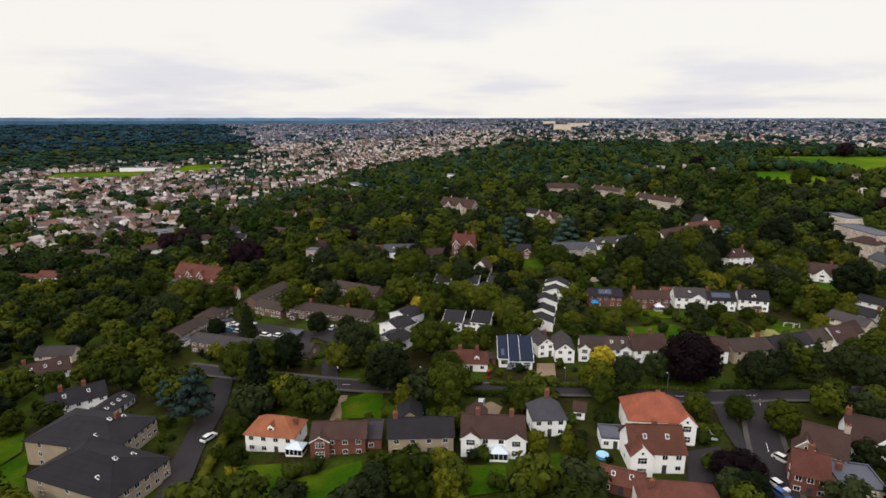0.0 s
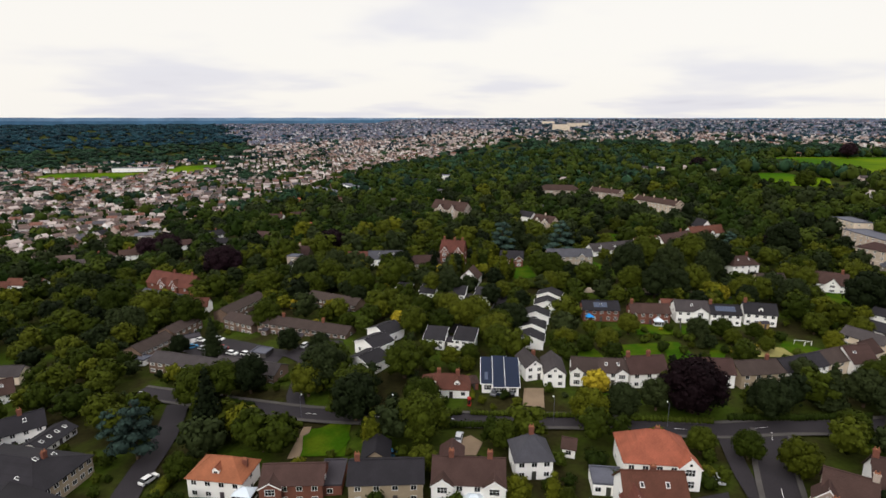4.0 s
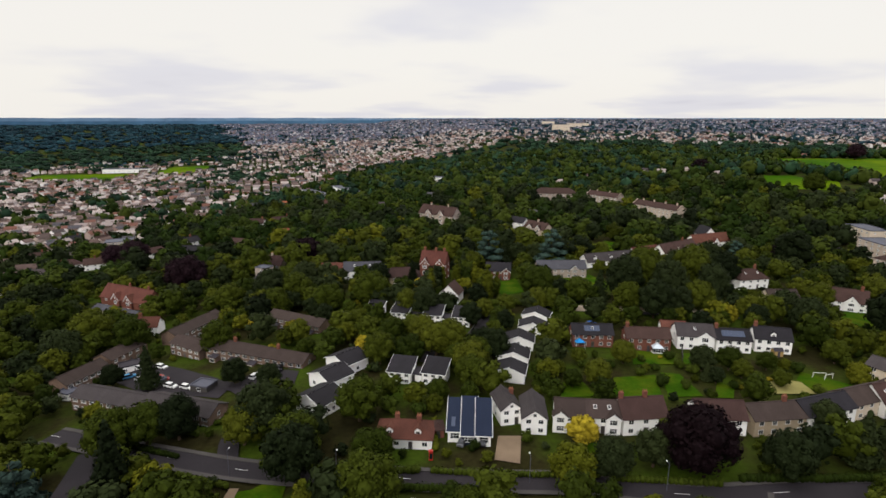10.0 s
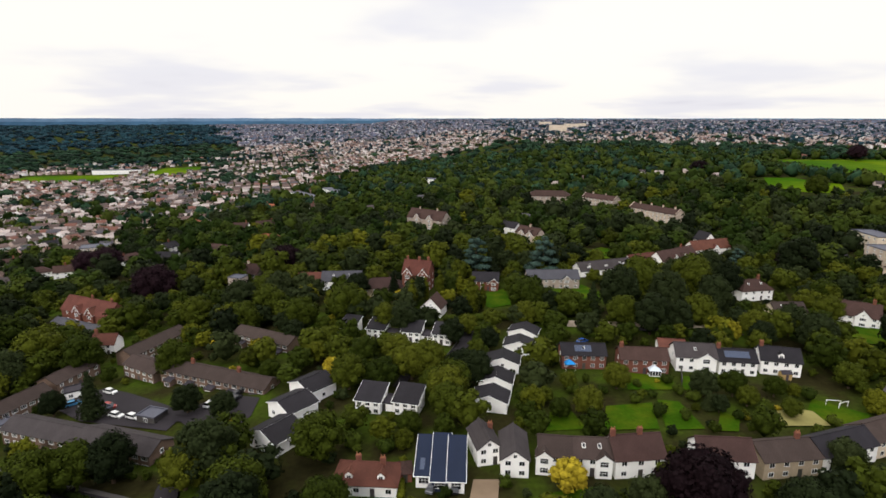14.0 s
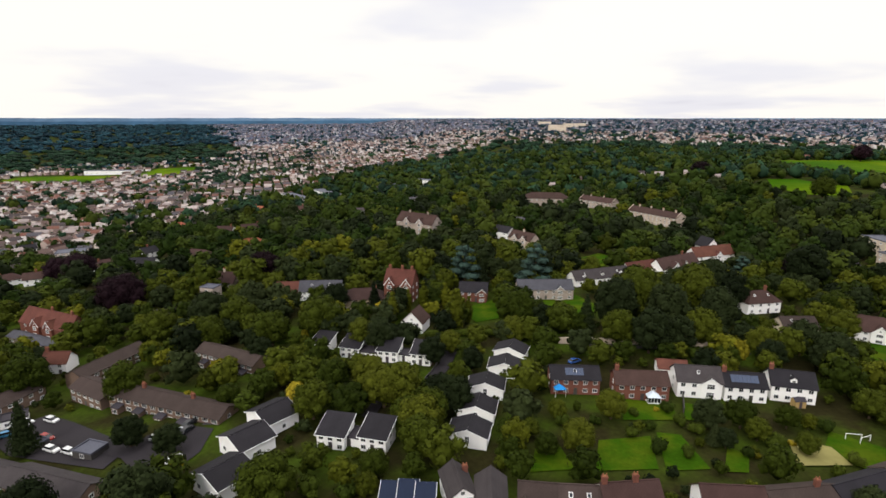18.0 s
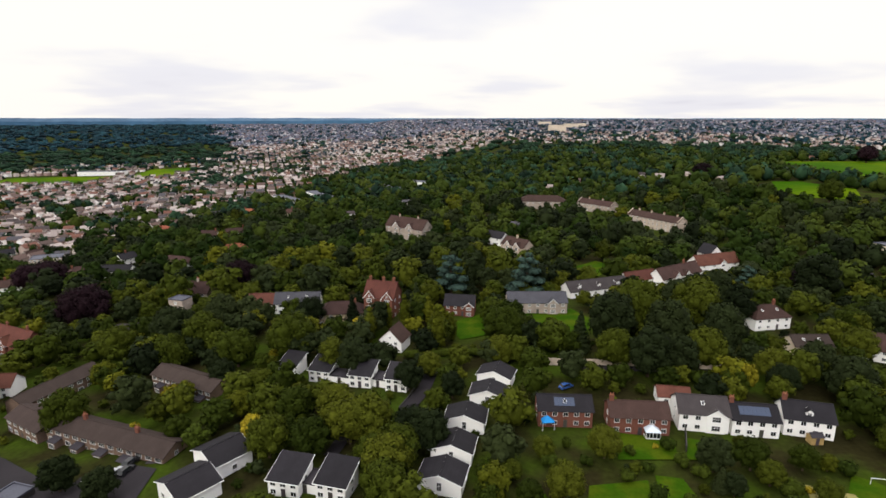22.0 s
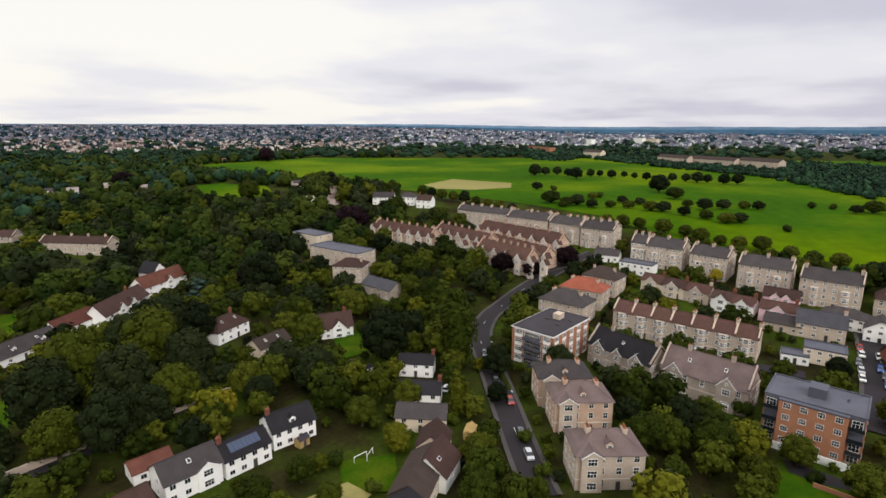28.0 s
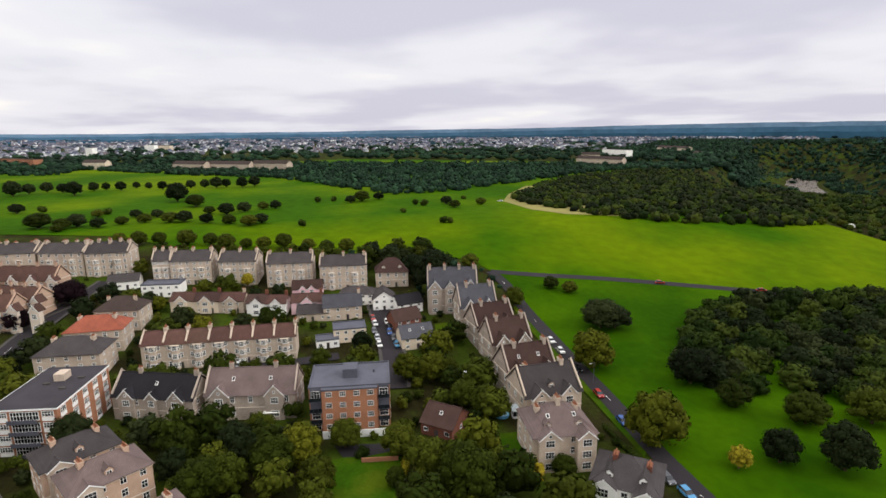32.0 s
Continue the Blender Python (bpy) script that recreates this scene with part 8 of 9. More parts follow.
hedge([(-44.6, 173.9), (-35.9, 176.4)], 1.6, 1.6)
hedge([(-62.5, 173.7), (-47.3, 168.7)], 1.8, 1.8)
hedge([(113.0, 255.3), (129.7, 253.9), (138.5, 251.0)], 2.6, 3.2)
hedge([(25.2, 260.2), (43.2, 262.3), (61.2, 260.3)], 3.0, 3.4)
hedge([(-2.3, 232.2), (16.5, 226.1)], 1.6, 1.6)
hedge([(161.5, 227.3), (179.8, 224.1), (202.5, 221.4)], 2.4, 2.6)
hedge([(192.3, 251.0), (219.2, 250.3), (242.5, 243.0)], 1.6, 1.8)
hedge([(215.2, 207.3), (195.3, 193.9), (183.5, 183.5)], 1.6, 1.6)
hedge([(170.6, 100.3), (174.3, 98.4), (180.6, 96.8)], 2.4, 1.8, LEAF_GOLD, "golden leafy hedge beside lawn")
hedge([(181.2, 45.1), (170.7, 44.9), (160.3, 43.4)], 1.6, 1.6)
hedge([(275.6, 122.2), (273.7, 98.1)], 1.6, 1.8)
fence([(71.1, 255.6), (95.2, 254.2), (113.7, 252.7), (135.1, 249.5)], 2.4, PALE, "high grey stone lane boundary wall")
fence([(30.4, 247.9), (28.0, 235.9), (25.1, 227.4)], 1.0, PAVING, "low pale concrete drive wall")
fence([(193.4, 116.2), (192.2, 106.6), (191.2, 97.8)], 2.0, FRAME, "white panelled boundary fence behind flats", name="fence")
fence([(180.4, 107.5), (179.3, 99.0)], 1.6, ORANGE_BRICK, "low brick garden boundary wall")
fence([(100.3, 220.3), (95.5, 208.2)], 1.8, PAVING, "pale garden boundary fence", name="fence")

# ---- woods, gardens and the far town

rng = np.random.default_rng(7)


def inside(x, y, poly):
    r = False
    for (x0, y0), (x1, y1) in zip(poly, poly[1:] + poly[:1]):
        if (y0 > y) != (y1 > y) and x < (x1 - x0) * (y - y0) / (y1 - y0) + x0:
            r = not r
    return r


def patch(x, y, scale, seed=0.0):
    return noise.noise((x / scale + seed, y / scale - seed, seed)) * 0.5 + 0.5


DOWNS = [(338, 160), (392, 222), (412, 300), (425, 400), (435, 470), (440, 600), (432, 740), (500, 850), (720, 850), (840, 660), (1000, 420), (1150, 60), (900, -330), (640, -230), (352, -198), (300, -207), (270, -233), (200, -300), (60, -170), (100, 20), (140, 30), (172, 33.5), (235, 31), (291, 30), (318, 40), (338, 60)]
BELT = [(895, 524), (872, 456), (977, 455), (809, 265), (753, 172), (594, 86), (537, 56), (543, -1), (615, -96), (666, -168), (742, -286), (706, -390), (784, -450), (886, -175), (1030, 175), (1156, 651)]
EDGE_WOOD = [(482, -35), (446, -36), (413, -50), (387, -63), (370, -88), (353, -137), (344, -179), (352, -196), (470, -290), (620, -330), (700, -300), (640, -170), (565, -97)]
GORGE_RIM = [(352, -200), (300, -211), (270, -237), (235, -268), (330, -345), (470, -330), (470, -290)]
KEPT = [(53.5, 210.5), (61.8, 222.8), (80.5, 222.8), (98.5, 219.0), (144.7, 219.2), (135.0, 197.8), (120.5, 183.4), (77.1, 182.6), (46.5, 182.5)]
COPSE = [(206, 6), (247, -30), (251, -52), (254, -84), (244, -103), (237, -124), (176, -54), (172, -32), (187, -22), (188, -5)]
CLEAR = [o for o in scene.objects if o.name.split(".")[0] in ("lawn", "field", "parking_court", "driveway", "forecourt", "path")]
BOXES = []
for o in CLEAR:
    q = [v.co for v in o.data.vertices]
    BOXES.append((min(v.x for v in q), min(v.y for v in q), max(v.x for v in q), max(v.y for v in q)))


def open_ground(x, y, gap):
    if taken(x, y, gap):
        return False
    return not any(a - gap * 0.3 < x < c + gap * 0.3 and b - gap * 0.3 < y < d + gap * 0.3 for a, b, c, d in BOXES)


def is_town(x, y):
    """The built-up parts far off: the slope to the north-west and the city beyond the downs."""
    b, d = math.degrees(math.atan2(x - 40, y - 100)), math.hypot(x - 40, y - 100)
    b += 9 * (patch(x, y, 150, 11) - 0.5)
    if d < 300 or d > 3600:
        return 0.0
    lump = (0.62 + 0.38 * smooth((patch(x, y, 230, 3) - 0.3) / 0.2)) * (0.5 + 0.5 * smooth((patch(x, y, 60, 8) - 0.32) / 0.2))
    if -52 < b < 50:
        edge = 330 + 10 * max(0.0, b + 45) + 20 * max(0.0, b + 14)
        lim = smooth((d - min(edge, 1180)) / 200)
        if b < -22:
            lim *= 1 - 0.96 * smooth((d - 1350) / 300)
        return lim * lump
    if 50 <= b < 140:
        return smooth((d - 1350) / 250) * lump * 0.8
    return 0.0


def stamp(points, protos, turn=True):
    """Joins many scaled copies of small meshes into one pair of arrays."""
    vs, fs, k = [], [], 0
    for i, (x, y, z, s, t) in enumerate(points):
        v, f = protos[i % len(protos)]
        a = i * 2.399 if turn else t
        c, q = math.cos(a) * s, math.sin(a) * s
        w = np.empty_like(v)
        w[:, 0], w[:, 1], w[:, 2] = v[:, 0] * c - v[:, 1] * q + x, v[:, 0] * q + v[:, 1] * c + y, v[:, 2] * (t if turn else s) + z
        vs.append(w)
        fs.append(f + k)
        k += len(v)
    return np.concatenate(vs), np.concatenate(fs)


MEDIUM = []
for i in range(5):
    r5 = np.random.default_rng(100 + i)
    MEDIUM.append(leaf_cloud(r5, broad_blobs(r5, 12, 5.2, 9), 330, 1.15, fill=1))
SMALL = []
for i in range(5):
    r5 = np.random.default_rng(200 + i)
    SMALL.append(leaf_cloud(r5, broad_blobs(r5, 12, 5.2, 6), 130, 1.5, fill=1))
TINY = []
for i in range(4):
    r5 = np.random.default_rng(300 + i)
    TINY.append(leaf_cloud(r5, [(0, 0, 6, 4.6, 4.6, 5.2), (2.4 * (i - 1.5), 1.6, 6.8, 3, 3, 3.5)], 16, 3.2, fill=1))

DOTS = []
for i in range(4):
    r5 = np.random.default_rng(400 + i)
    DOTS.append(leaf_cloud(r5, [(0.6 * (i - 1.5), 0, 6, 4.9, 4.7, 5.4)], 11, 3.6, fill=1))


def woods(name, label, mat, spots, protos):
    v, f = stamp(spots, protos)
    tone = np.repeat(np.random.default_rng(len(spots)).uniform(0, 1, len(spots)), [len(protos[i % len(protos)][0]) for i in range(len(spots))])
    tagged(new(name, np_mesh(name, v, f, mat, tone)), label, "woodland", kind="stuff")


def hides(x, y):
    """Whether a tall tree here would stand close in front of a house."""
    ex, ey = (40, 90) if y > 125 + (x - 60) * 0.55 else (65, 113)
    d = math.hypot(x - ex, y - ey)
    if any(a < x + (x - ex) / d * k < p and c < y + (y - ey) / d * k < q for k in (3, 6, 9) for a, c, p, q in BOXES):
        return True
    return any(taken(x + (x - ex) / d * k, y + (y - ey) / d * k, 0.5, True) for k in (4, 8, 12))


def garden_spots():
    groups = [[], [], [], []]
    cell = set()
    for o in scene.objects:
        if o.get("category") in ("tree",) and o.parent is None:
            cell.add((int(o.location.x // 6.6), int(o.location.y // 6.6)))
    big = set()
    for _ in range(9000):
        x, y = rng.uniform(-230, 345), rng.uniform(60, 330)
        key = (int(x // 9.5), int(y // 9.5))
        if key in big or inside(x, y, DOWNS) or inside(x, y, KEPT) or not open_ground(x, y, 5.0) or hides(x, y):
            continue
        if (int(x // 6.6), int(y // 6.6)) in cell:
            continue
        big.add(key)
        if rng.uniform() > 0.8:
            continue
        s = rng.uniform(0.75, 1.25)
        for dx in (-3.3, 0, 3.3):
            for dy in (-3.3, 0, 3.3):
                cell.add((int((x + dx) // 6.6), int((y + dy) // 6.6)))
        groups[int(rng.choice(3, p=[0.64, 0.28, 0.08] if x < 125 or y > 190 else [0.5, 0.14, 0.36]))].append((x, y, ground(x, y) - 1.2 * s, s, s * rng.uniform(0.8, 1.05)))
    for _ in range(26000):
        x, y = rng.uniform(-230, 345), rng.uniform(60, 330)
        if inside(x, y, DOWNS):
            continue
        key = (int(x // 6.6), int(y // 6.6))
        if key in cell or not open_ground(x, y, 2.0):
            continue
        dense = 0.95 if patch(x, y, 40, 1) > 0.42 else 0.6
        if rng.uniform() > dense * 0.6:
            continue
        cell.add(key)
        low = hides(x, y) or inside(x, y, KEPT)
        if inside(x, y, KEPT) and rng.uniform() > 0.4:
            continue
        s = rng.uniform(0.2, 0.36) if low else (rng.uniform(0.5, 0.85) if rng.uniform() < 0.7 else rng.uniform(0.28, 0.45))
        if not low and not open_ground(x, y, 3.2):
            s = min(s, 0.4)
        groups[int(rng.choice(4, p=[0.58, 0.24, 0.09, 0.09]))].append((x, y, ground(x, y) - 0.6, s, s * rng.uniform(0.8, 1.1)))
    return groups


for spots, mat, lab in zip(garden_spots(), (LEAF, LEAF_DARK, LEAF_YEL, HEDGE), ("green garden trees and shrubs between houses", "dark evergreen garden trees between houses", "yellow-green garden trees and shrubs", "green hedging shrubs between gardens")):
    woods("garden_trees", lab, mat, [q for q in spots if q[3] > 0.42], MEDIUM)
    woods("garden_shrubs", lab.replace("trees", "bushes"), mat, [q for q in spots if q[3] <= 0.42], SMALL)


def fill_wood(poly, gap, n, s0, s1):
    xs, ys = [p[0] for p in poly], [p[1] for p in poly]
    cell, out = set(), []
    for _ in range(n):
        x, y = rng.uniform(min(xs), max(xs)), rng.uniform(min(ys), max(ys))
        key = (int(x // gap), int(y // gap))
        if key in cell or not inside(x, y, poly) or taken(x, y, 3):
            continue
        cell.add(key)
        s = rng.uniform(s0, s1)
        out.append((x, y, ground(x, y) - 3.0 * s, s, s * rng.uniform(0.75, 1.0)))
    return out


COPSE_TREES = fill_wood(COPSE, 7.5, 1500, 0.75, 1.2)
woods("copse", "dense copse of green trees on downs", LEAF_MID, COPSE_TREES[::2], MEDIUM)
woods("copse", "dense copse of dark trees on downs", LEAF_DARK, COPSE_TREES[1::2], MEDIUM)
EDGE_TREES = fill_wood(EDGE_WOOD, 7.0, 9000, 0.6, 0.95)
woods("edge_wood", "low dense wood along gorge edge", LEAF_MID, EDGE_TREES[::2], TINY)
woods("edge_wood", "low dense dark wood along gorge edge", LEAF_DARK, EDGE_TREES[1::2], TINY)
RIM_TREES = fill_wood(GORGE_RIM, 6.5, 6000, 0.4, 0.62)
woods("edge_wood", "low trees along the rim of the gorge", LEAF_MID, RIM_TREES, TINY)
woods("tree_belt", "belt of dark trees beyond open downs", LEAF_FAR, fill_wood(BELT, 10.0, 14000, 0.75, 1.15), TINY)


FIELDS = [q for o, q in zip(CLEAR, BOXES) if o.name.startswith("field") and q[1] > 300]


def hides_far(x, y):
    d = math.hypot(x - 45, y - 100)
    if any(a < x + (x - 45) / d * k < p and c < y + (y - 100) / d * k < q for k in (12, 30, 50) for a, c, p, q in FIELDS):
        return True
    return any(taken(x + (x - 45) / d * k, y + (y - 100) / d * k, 1.0, True) for k in (7, 14, 21, 30, 40)) or any(inside(x + (x - 45) / d * k, y + (y - 100) / d * k, DOWNS) for k in (15, 45))


WOODED = []
for _ in range(900):
    b, d = math.radians(rng.uniform(-14, 46)), rng.uniform(330, 950)
    x, y = 40 + d * math.sin(b), 100 + d * math.cos(b)
    if len(WOODED) < 26 and not inside(x, y, DOWNS) and open_ground(x, y, 11) and patch(x, y, 110, 5) > 0.47:
        g = rng.uniform(-0.5, 0.5)
        claim(x, y, math.degrees(g), 10, 9)
        WOODED.append((x, y, ground(x, y), rng.uniform(0.7, 0.9), g))


def wood_spots():
    groups = [[], [], []]
    cell = {}
    for _ in range(30000):
        b, d = math.radians(rng.uniform(-85, 50)), rng.uniform(130, 1000)
        x, y = 40 + d * math.sin(b), 100 + d * math.cos(b)
        if inside(x, y, DOWNS) or (y < 330 and -230 < x < 345):
            continue
        if is_town(x, y) > rng.uniform(0, 0.7) or not open_ground(x, y, 2.5):
            continue
        key = (int(x // 12.5), int(y // 12.5))
        if key in cell:
            continue
        cell[key] = 1
        s = rng.uniform(0.85, 1.75)
        if hides_far(x, y):
            s *= 0.42
        groups[int(rng.choice(3, p=[0.64, 0.32, 0.04]))].append((x, y, ground(x, y) - 2.0 * s, s, s * rng.uniform(0.8, 1.1)))
    return groups


WG = wood_spots()
# leaf colour steps with distance in place of haze: 280 m, then 520 m
for spots, mat, lab in zip(WG, (LEAF, LEAF_DARK, LEAF_YEL), ("green broadleaf woodland between the houses", "dark evergreen woodland between the houses", "yellow-green woodland trees between the houses")):
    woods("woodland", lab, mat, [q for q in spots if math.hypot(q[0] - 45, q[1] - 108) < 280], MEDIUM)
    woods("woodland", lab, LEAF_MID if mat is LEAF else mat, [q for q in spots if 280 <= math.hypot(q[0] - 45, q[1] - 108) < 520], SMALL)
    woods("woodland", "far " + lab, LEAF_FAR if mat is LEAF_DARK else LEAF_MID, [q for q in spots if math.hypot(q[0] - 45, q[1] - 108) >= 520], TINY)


def far_spots():
    out = []
    cell = {}
    while len(out) < 6000:
        b, d = math.radians(rng.uniform(-48, 150) if rng.uniform() < 0.75 else rng.uniform(-46, -14)), 950 + 3000 * rng.uniform() ** 1.2
        x, y = 40 + d * math.sin(b), 100 + d * math.cos(b)
        a, q = river(x, y)
        ux, uy = (x - 45) / d, (y - 110) / d
        if inside(x, y, DOWNS) or abs(q) < 40 or is_town(x, y) > rng.uniform(0, 0.9) or (b < -0.2 and d < 2200 and any(not open_ground(x + ux * k, y + uy * k, 4) for k in (0, 70, 140, 210))):
            continue
        out.append((x, y, ground(x, y) - 1, rng.uniform(0.8, 1.5) * (1 + d / 1500), rng.uniform(0.8, 1.3)))
    return out


def gorge_spots():
    out = []
    for _ in range(24000):
        a, b = rng.uniform(-1150, 1000), rng.uniform(-700, 420)
        x, y = 962 + a * 0.735 + b * 0.678, -866 - a * 0.678 + b * 0.735
        if (abs(b - 26 * math.sin(a / 170.0)) < 50 and -800 < a < 420) or inside(x, y, DOWNS) or inside(x, y, EDGE_WOOD) or inside(x, y, GORGE_RIM) or len(out) >= 6500:
            continue
        k = rng.uniform(0.3, 0.55) if a < -350 and b > -60 else rng.uniform(1.0, 1.7)
        out.append((x, y, ground(x, y) - 1, k, k * rng.uniform(0.7, 1.0)))
    return out


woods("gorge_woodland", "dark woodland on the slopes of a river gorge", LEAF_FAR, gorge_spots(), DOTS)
FAR = far_spots()
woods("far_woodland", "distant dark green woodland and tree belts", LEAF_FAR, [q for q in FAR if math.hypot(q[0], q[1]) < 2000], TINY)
woods("far_woodland", "distant woodland towards the horizon, haze blue in leaf colour", LEAF_HAZE, [q for q in FAR if math.hypot(q[0], q[1]) >= 2000], DOTS)

# river in the gorge and the hills on the horizon
b = Build()
for i in range(48):
    p = [(962 + a * 0.735 + c * 0.678, -866 - a * 0.678 + c * 0.735, -66.0) for a, c in [(-900 + (i + k) * 35, 26 * math.sin((-900 + (i + k) * 35) / 170.0) + s * 34) for k, s in ((0, -1), (1, -1), (1, 1), (0, 1))]]
    b.face(*p)
tagged(new("river", b.mesh("river", WATER)), "muddy brown river in a wooded gorge", "river", kind="structure")


def hills():
    """Ridges of far country, one behind the other, with haze painted into their colours."""
    n = 420
    for ring, (r, top, amp) in enumerate(((2750, 22, 6), (3150, 36, 6), (3750, 71, 3), (4300, 84, 3))):
        b = Build()
        ps = []
        for i in range(n + 1):
            az = radians(-60 + 230 * i / n)
            if ring < 2 and az < radians(56):
                continue
            x, y = 45 + r * math.sin(az), 108 + r * math.cos(az)
            east = smooth((math.degrees(az) - 85) / 60)
            west = smooth((-4 - math.degrees(az)) / 16)
            ps.append((x, y, top - (0, 0, 6, 0)[ring] * west - (0, 0, 21, 18)[ring] * smooth((math.degrees(az) - 50) / 20) + amp * noise.noise((i * 0.05, ring * 7.0, 0.3)) + 3 * noise.noise((i * 0.31, ring * 3.0, 1.3)) + (4 + 12 * ring) * east))
        for p, q in zip(ps, ps[1:]):
            b.face((p[0], p[1], -80), p, q, (q[0], q[1], -80))
        tagged(new("backdrop", b.mesh("backdrop", HILLS[ring])), "ridge on the far horizon, blue haze in its colour", "hills", kind="structure")


# each farther ridge is coloured paler and bluer to stand for haze
HILLS = [material("haze_blue_ridge", c, 1.0, 0.3, 0.006, 0.03, 0.0) for c in ((0.020, 0.060, 0.085), (0.04, 0.11, 0.18), (0.075, 0.165, 0.27), (0.17, 0.28, 0.42))]
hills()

HOUSE = (np.array([(-4.5, -4, -3), (4.5, -4, -3), (4.5, 4, -3), (-4.5, 4, -3), (-4.5, -4, 5.6), (4.5, -4, 5.6), (4.5, 4, 5.6), (-4.5, 4, 5.6), (-4.5, 0, 8), (4.5, 0, 8)], float),
         np.array([(0, 1, 5), (0, 5, 4), (1, 2, 6), (1, 6, 5), (2, 3, 7), (2, 7, 6), (3, 0, 4), (3, 4, 7), (5, 6, 9), (7, 4, 8)]))
ROOF = (np.array([(-4.7, -4.4, 5.4), (4.7, -4.4, 5.4), (4.7, 0, 8.15), (-4.7, 0, 8.15), (4.7, 4.4, 5.4), (-4.7, 4.4, 5.4)], float), np.array([(0, 1, 2), (0, 2, 3), (3, 2, 4), (3, 4, 5)]))
TOWN_WALL = material("town_walls", (0.5, 0.45, 0.4), 0.9, 0.1, 0.02, 0.5, 0.0, palette=((0.74, 0.68, 0.66), (0.50, 0.40, 0.36), (0.32, 0.22, 0.19), (0.80, 0.76, 0.75), (0.58, 0.50, 0.46), (0.42, 0.33, 0.29)))
# the two palest roof colours stand in for sky sheen on slate
TOWN_ROOF = material("town_roofs", (0.1, 0.07, 0.06), 0.85, 0.15, 0.02, 0.5, 0.0, palette=((0.07, 0.05, 0.045), (0.13, 0.06, 0.045), (0.06, 0.056, 0.064), (0.10, 0.07, 0.062), (0.05, 0.04, 0.04), (0.24, 0.20, 0.19), (0.09, 0.06, 0.052), (0.34, 0.29, 0.27)))


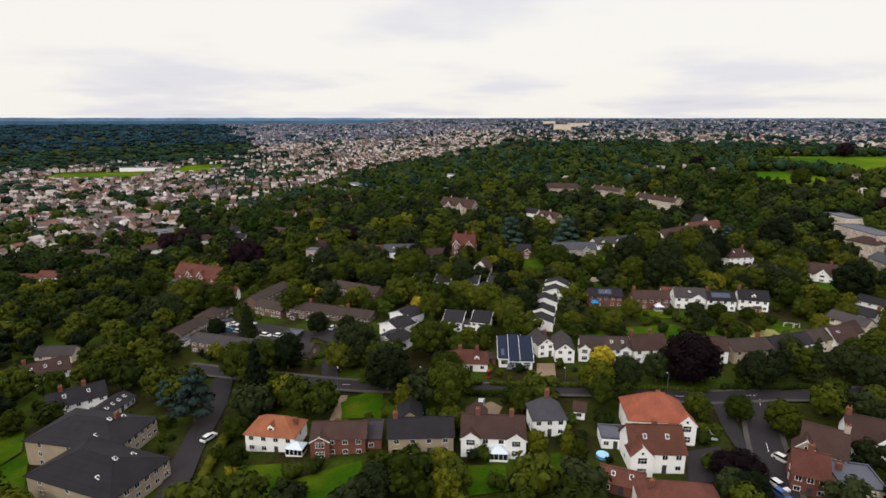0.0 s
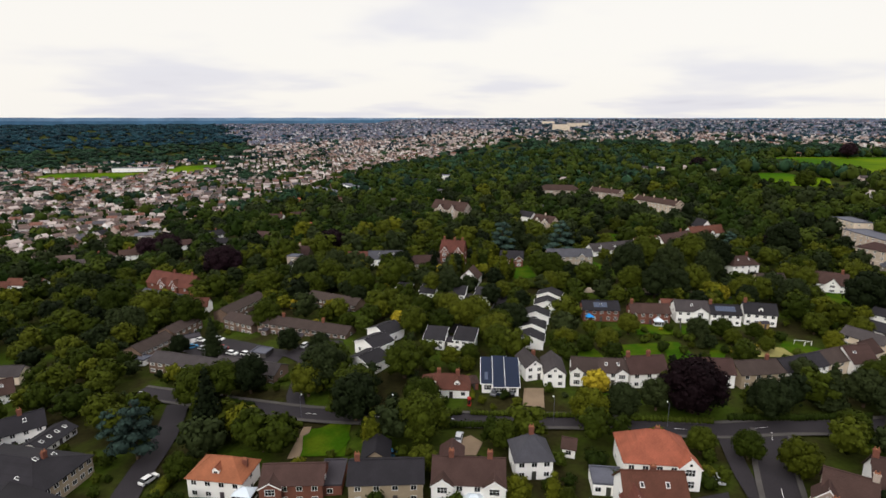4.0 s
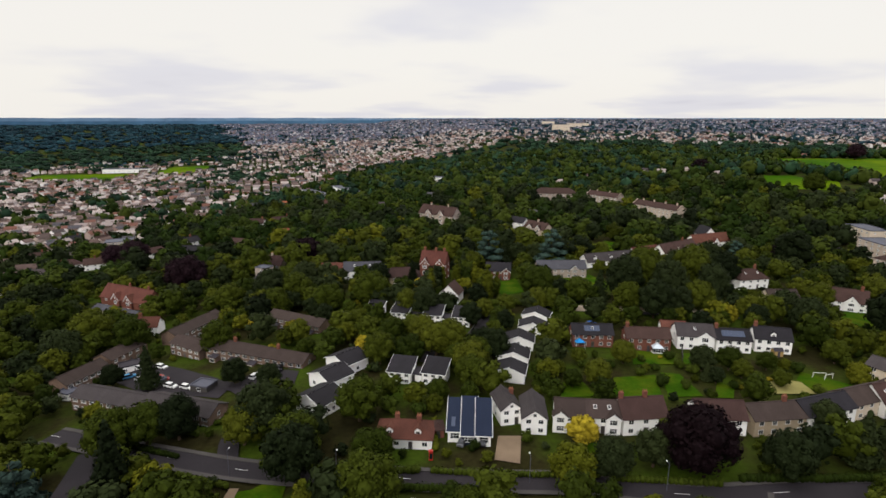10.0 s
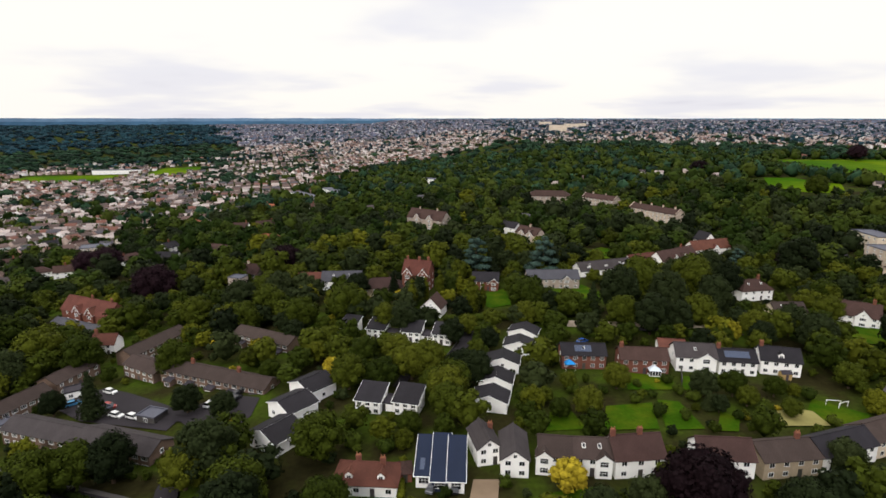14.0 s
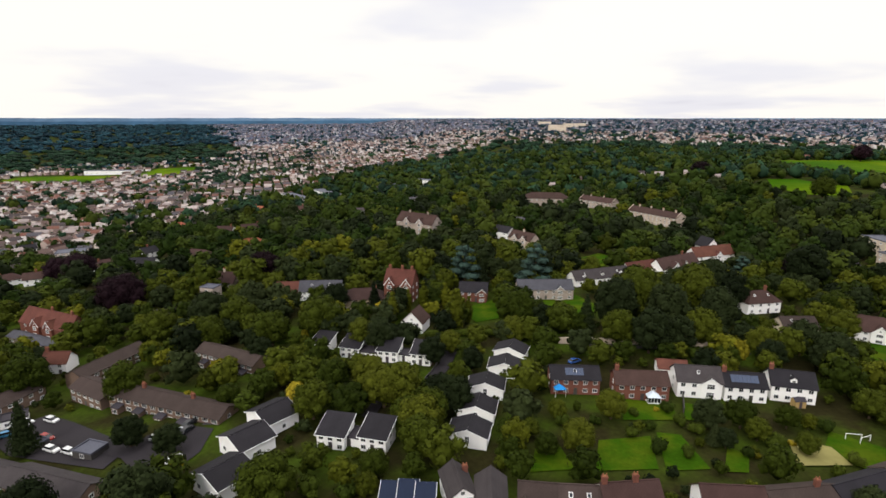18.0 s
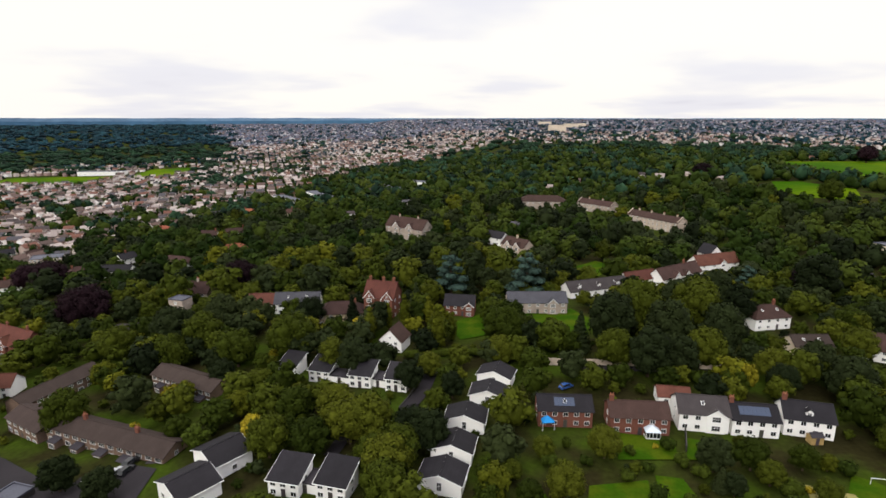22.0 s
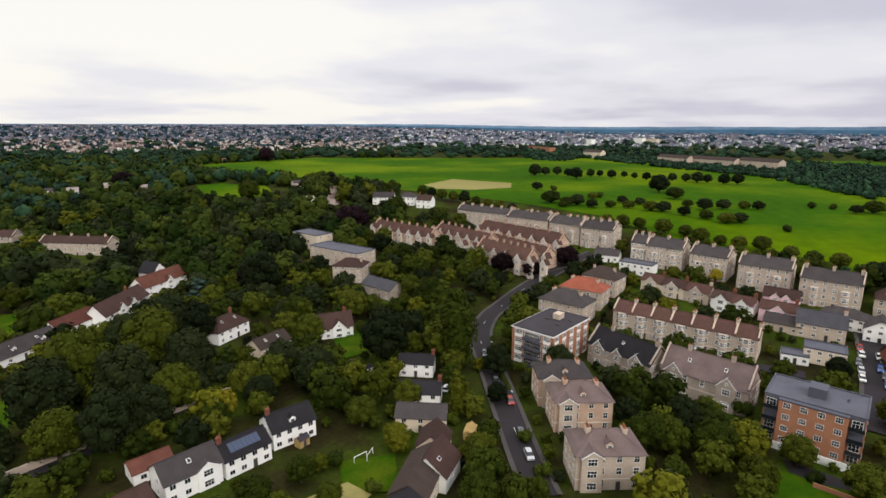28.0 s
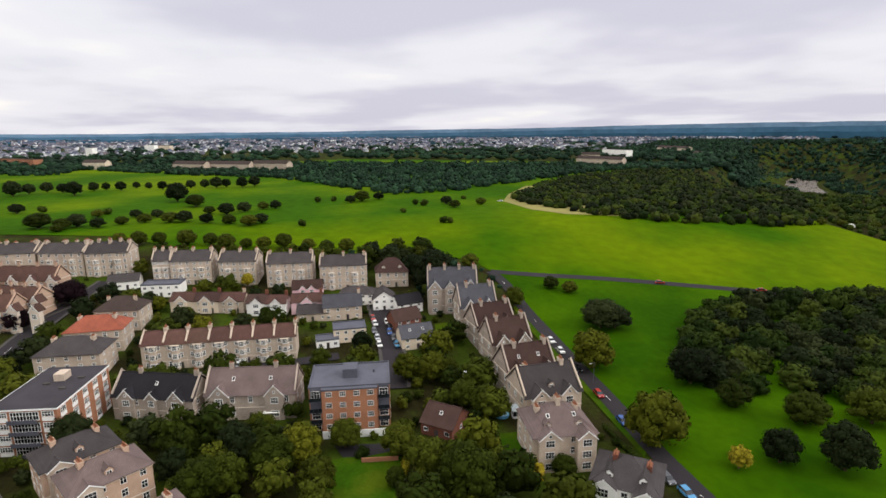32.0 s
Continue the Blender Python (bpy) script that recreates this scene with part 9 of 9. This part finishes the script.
def town():
    spots = []
    for _ in range(90000):
        b, d = math.radians(rng.uniform(-50, 136) if rng.uniform() < 0.7 else rng.uniform(-50, 5)), 330 + 3900 * rng.uniform() ** 1.25
        x, y = 40 + d * math.sin(b), 100 + d * math.cos(b)
        if d < 1600:
            # streets in rows that run away to the north
            ang = radians((74, 18, 46)[int(3 * patch(round(x / 160) * 160, round(y / 160) * 160, 300, 21)) % 3])
            u, w = x * math.cos(ang) + y * math.sin(ang), -x * math.sin(ang) + y * math.cos(ang)
            u, w = round(u / 14) * 14 + rng.uniform(-1, 1), round(w / 44) * 44 + rng.choice([-8.0, 8.0])
            x, y = u * math.cos(ang) - w * math.sin(ang), u * math.sin(ang) + w * math.cos(ang)
        else:
            ang = rng.uniform(0, 3.14)
        a, q = river(x, y)
        if abs(q) < 330 and -1000 < a < 1000:
            continue
        if is_town(x, y) < rng.uniform(0.05, 1.15) or inside(x, y, DOWNS) or not open_ground(x, y, 6):
            continue
        if d < 900 and rng.uniform() < 0.35:
            continue
        spots.append((round(x, 1), round(y, 1), ground(x, y), rng.uniform(0.7, 1.0) * (1 + max(0, d - 1500) / 2600), ang))
    spots = list({(round(s[0] / 6), round(s[1] / 6)): s for s in spots}.values())[:16000] + WOODED
    rows = [(np.array([(x * 1.35, y * 0.95, z * 1.1) for x, y, z in h[0]]), h[1]) for h in (HOUSE, ROOF)]
    city = [q for q in spots if math.atan2(q[0] - 40, q[1] - 100) > 0.87 or math.hypot(q[0], q[1]) > 1900]
    rest = [q for q in spots if not (math.atan2(q[0] - 40, q[1] - 100) > 0.87 or math.hypot(q[0], q[1]) > 1900)]
    north = [q for q in city if math.atan2(q[0] - 40, q[1] - 100) <= 0.87]
    city = [q for q in city if math.atan2(q[0] - 40, q[1] - 100) > 0.87]
    for name, label, some, wall, roof in (("far_town", "furthest streets below the horizon, house colours dulled for haze", north, NORTH_WALL, CITY_ROOF), ("far_town", "distant streets of pale rendered and brick houses", rest, TOWN_WALL, TOWN_ROOF), ("far_city", "distant city houses, blue haze in wall and roof colours", city, CITY_WALL, CITY_ROOF)):
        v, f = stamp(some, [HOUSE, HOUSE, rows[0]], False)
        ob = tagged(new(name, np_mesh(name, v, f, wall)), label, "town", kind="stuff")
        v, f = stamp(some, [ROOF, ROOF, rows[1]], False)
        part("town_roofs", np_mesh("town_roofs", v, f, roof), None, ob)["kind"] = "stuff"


# these wall and roof palettes have blue-grey distance haze mixed in
CITY_WALL = material("haze_blue_city_walls", (0.4, 0.4, 0.42), 0.9, 0.1, 0.02, 0.5, 0.0, palette=((0.66, 0.67, 0.72), (0.30, 0.31, 0.37), (0.19, 0.19, 0.24), (0.76, 0.77, 0.8), (0.24, 0.2, 0.22), (0.4, 0.41, 0.46)))
NORTH_WALL = material("haze_grey_street_walls", (0.3, 0.29, 0.3), 0.9, 0.1, 0.02, 0.5, 0.0, palette=((0.50, 0.48, 0.50), (0.24, 0.21, 0.23), (0.17, 0.14, 0.16), (0.62, 0.60, 0.62), (0.26, 0.18, 0.17), (0.20, 0.2, 0.23)))
CITY_ROOF = material("haze_blue_city_roofs", (0.07, 0.075, 0.1), 0.8, 0.15, 0.02, 0.5, 0.0, palette=((0.055, 0.065, 0.10), (0.085, 0.095, 0.14), (0.06, 0.055, 0.075), (0.05, 0.06, 0.085), (0.1, 0.085, 0.1)))
town()
SUBURB = []
while len(SUBURB) < 8200:
    b, d = math.radians(rng.uniform(-52, 50)), 330 + 2900 * rng.uniform() ** 1.3
    x, y = 40 + d * math.sin(b), 100 + d * math.cos(b)
    if is_town(x, y) > 0.2 and not inside(x, y, DOWNS) and open_ground(x, y, 4):
        k = 1 + max(0.0, d - 900) / 1300
        SUBURB.append((x, y, ground(x, y) - 1, k * rng.uniform(0.45, 1.0), rng.uniform(0.4, 0.8) * (0.6 + 0.4 * k)))
NEAR_SUBURB = [q for q in SUBURB if math.hypot(q[0], q[1]) < 1500]
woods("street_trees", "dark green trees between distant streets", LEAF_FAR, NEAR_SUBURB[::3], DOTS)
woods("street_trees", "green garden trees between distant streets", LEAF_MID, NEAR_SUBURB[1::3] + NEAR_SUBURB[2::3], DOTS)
woods("street_trees", "trees between the furthest streets, haze blue in leaf colour", LEAF_HAZE, [q for q in SUBURB if math.hypot(q[0], q[1]) >= 1500], DOTS)
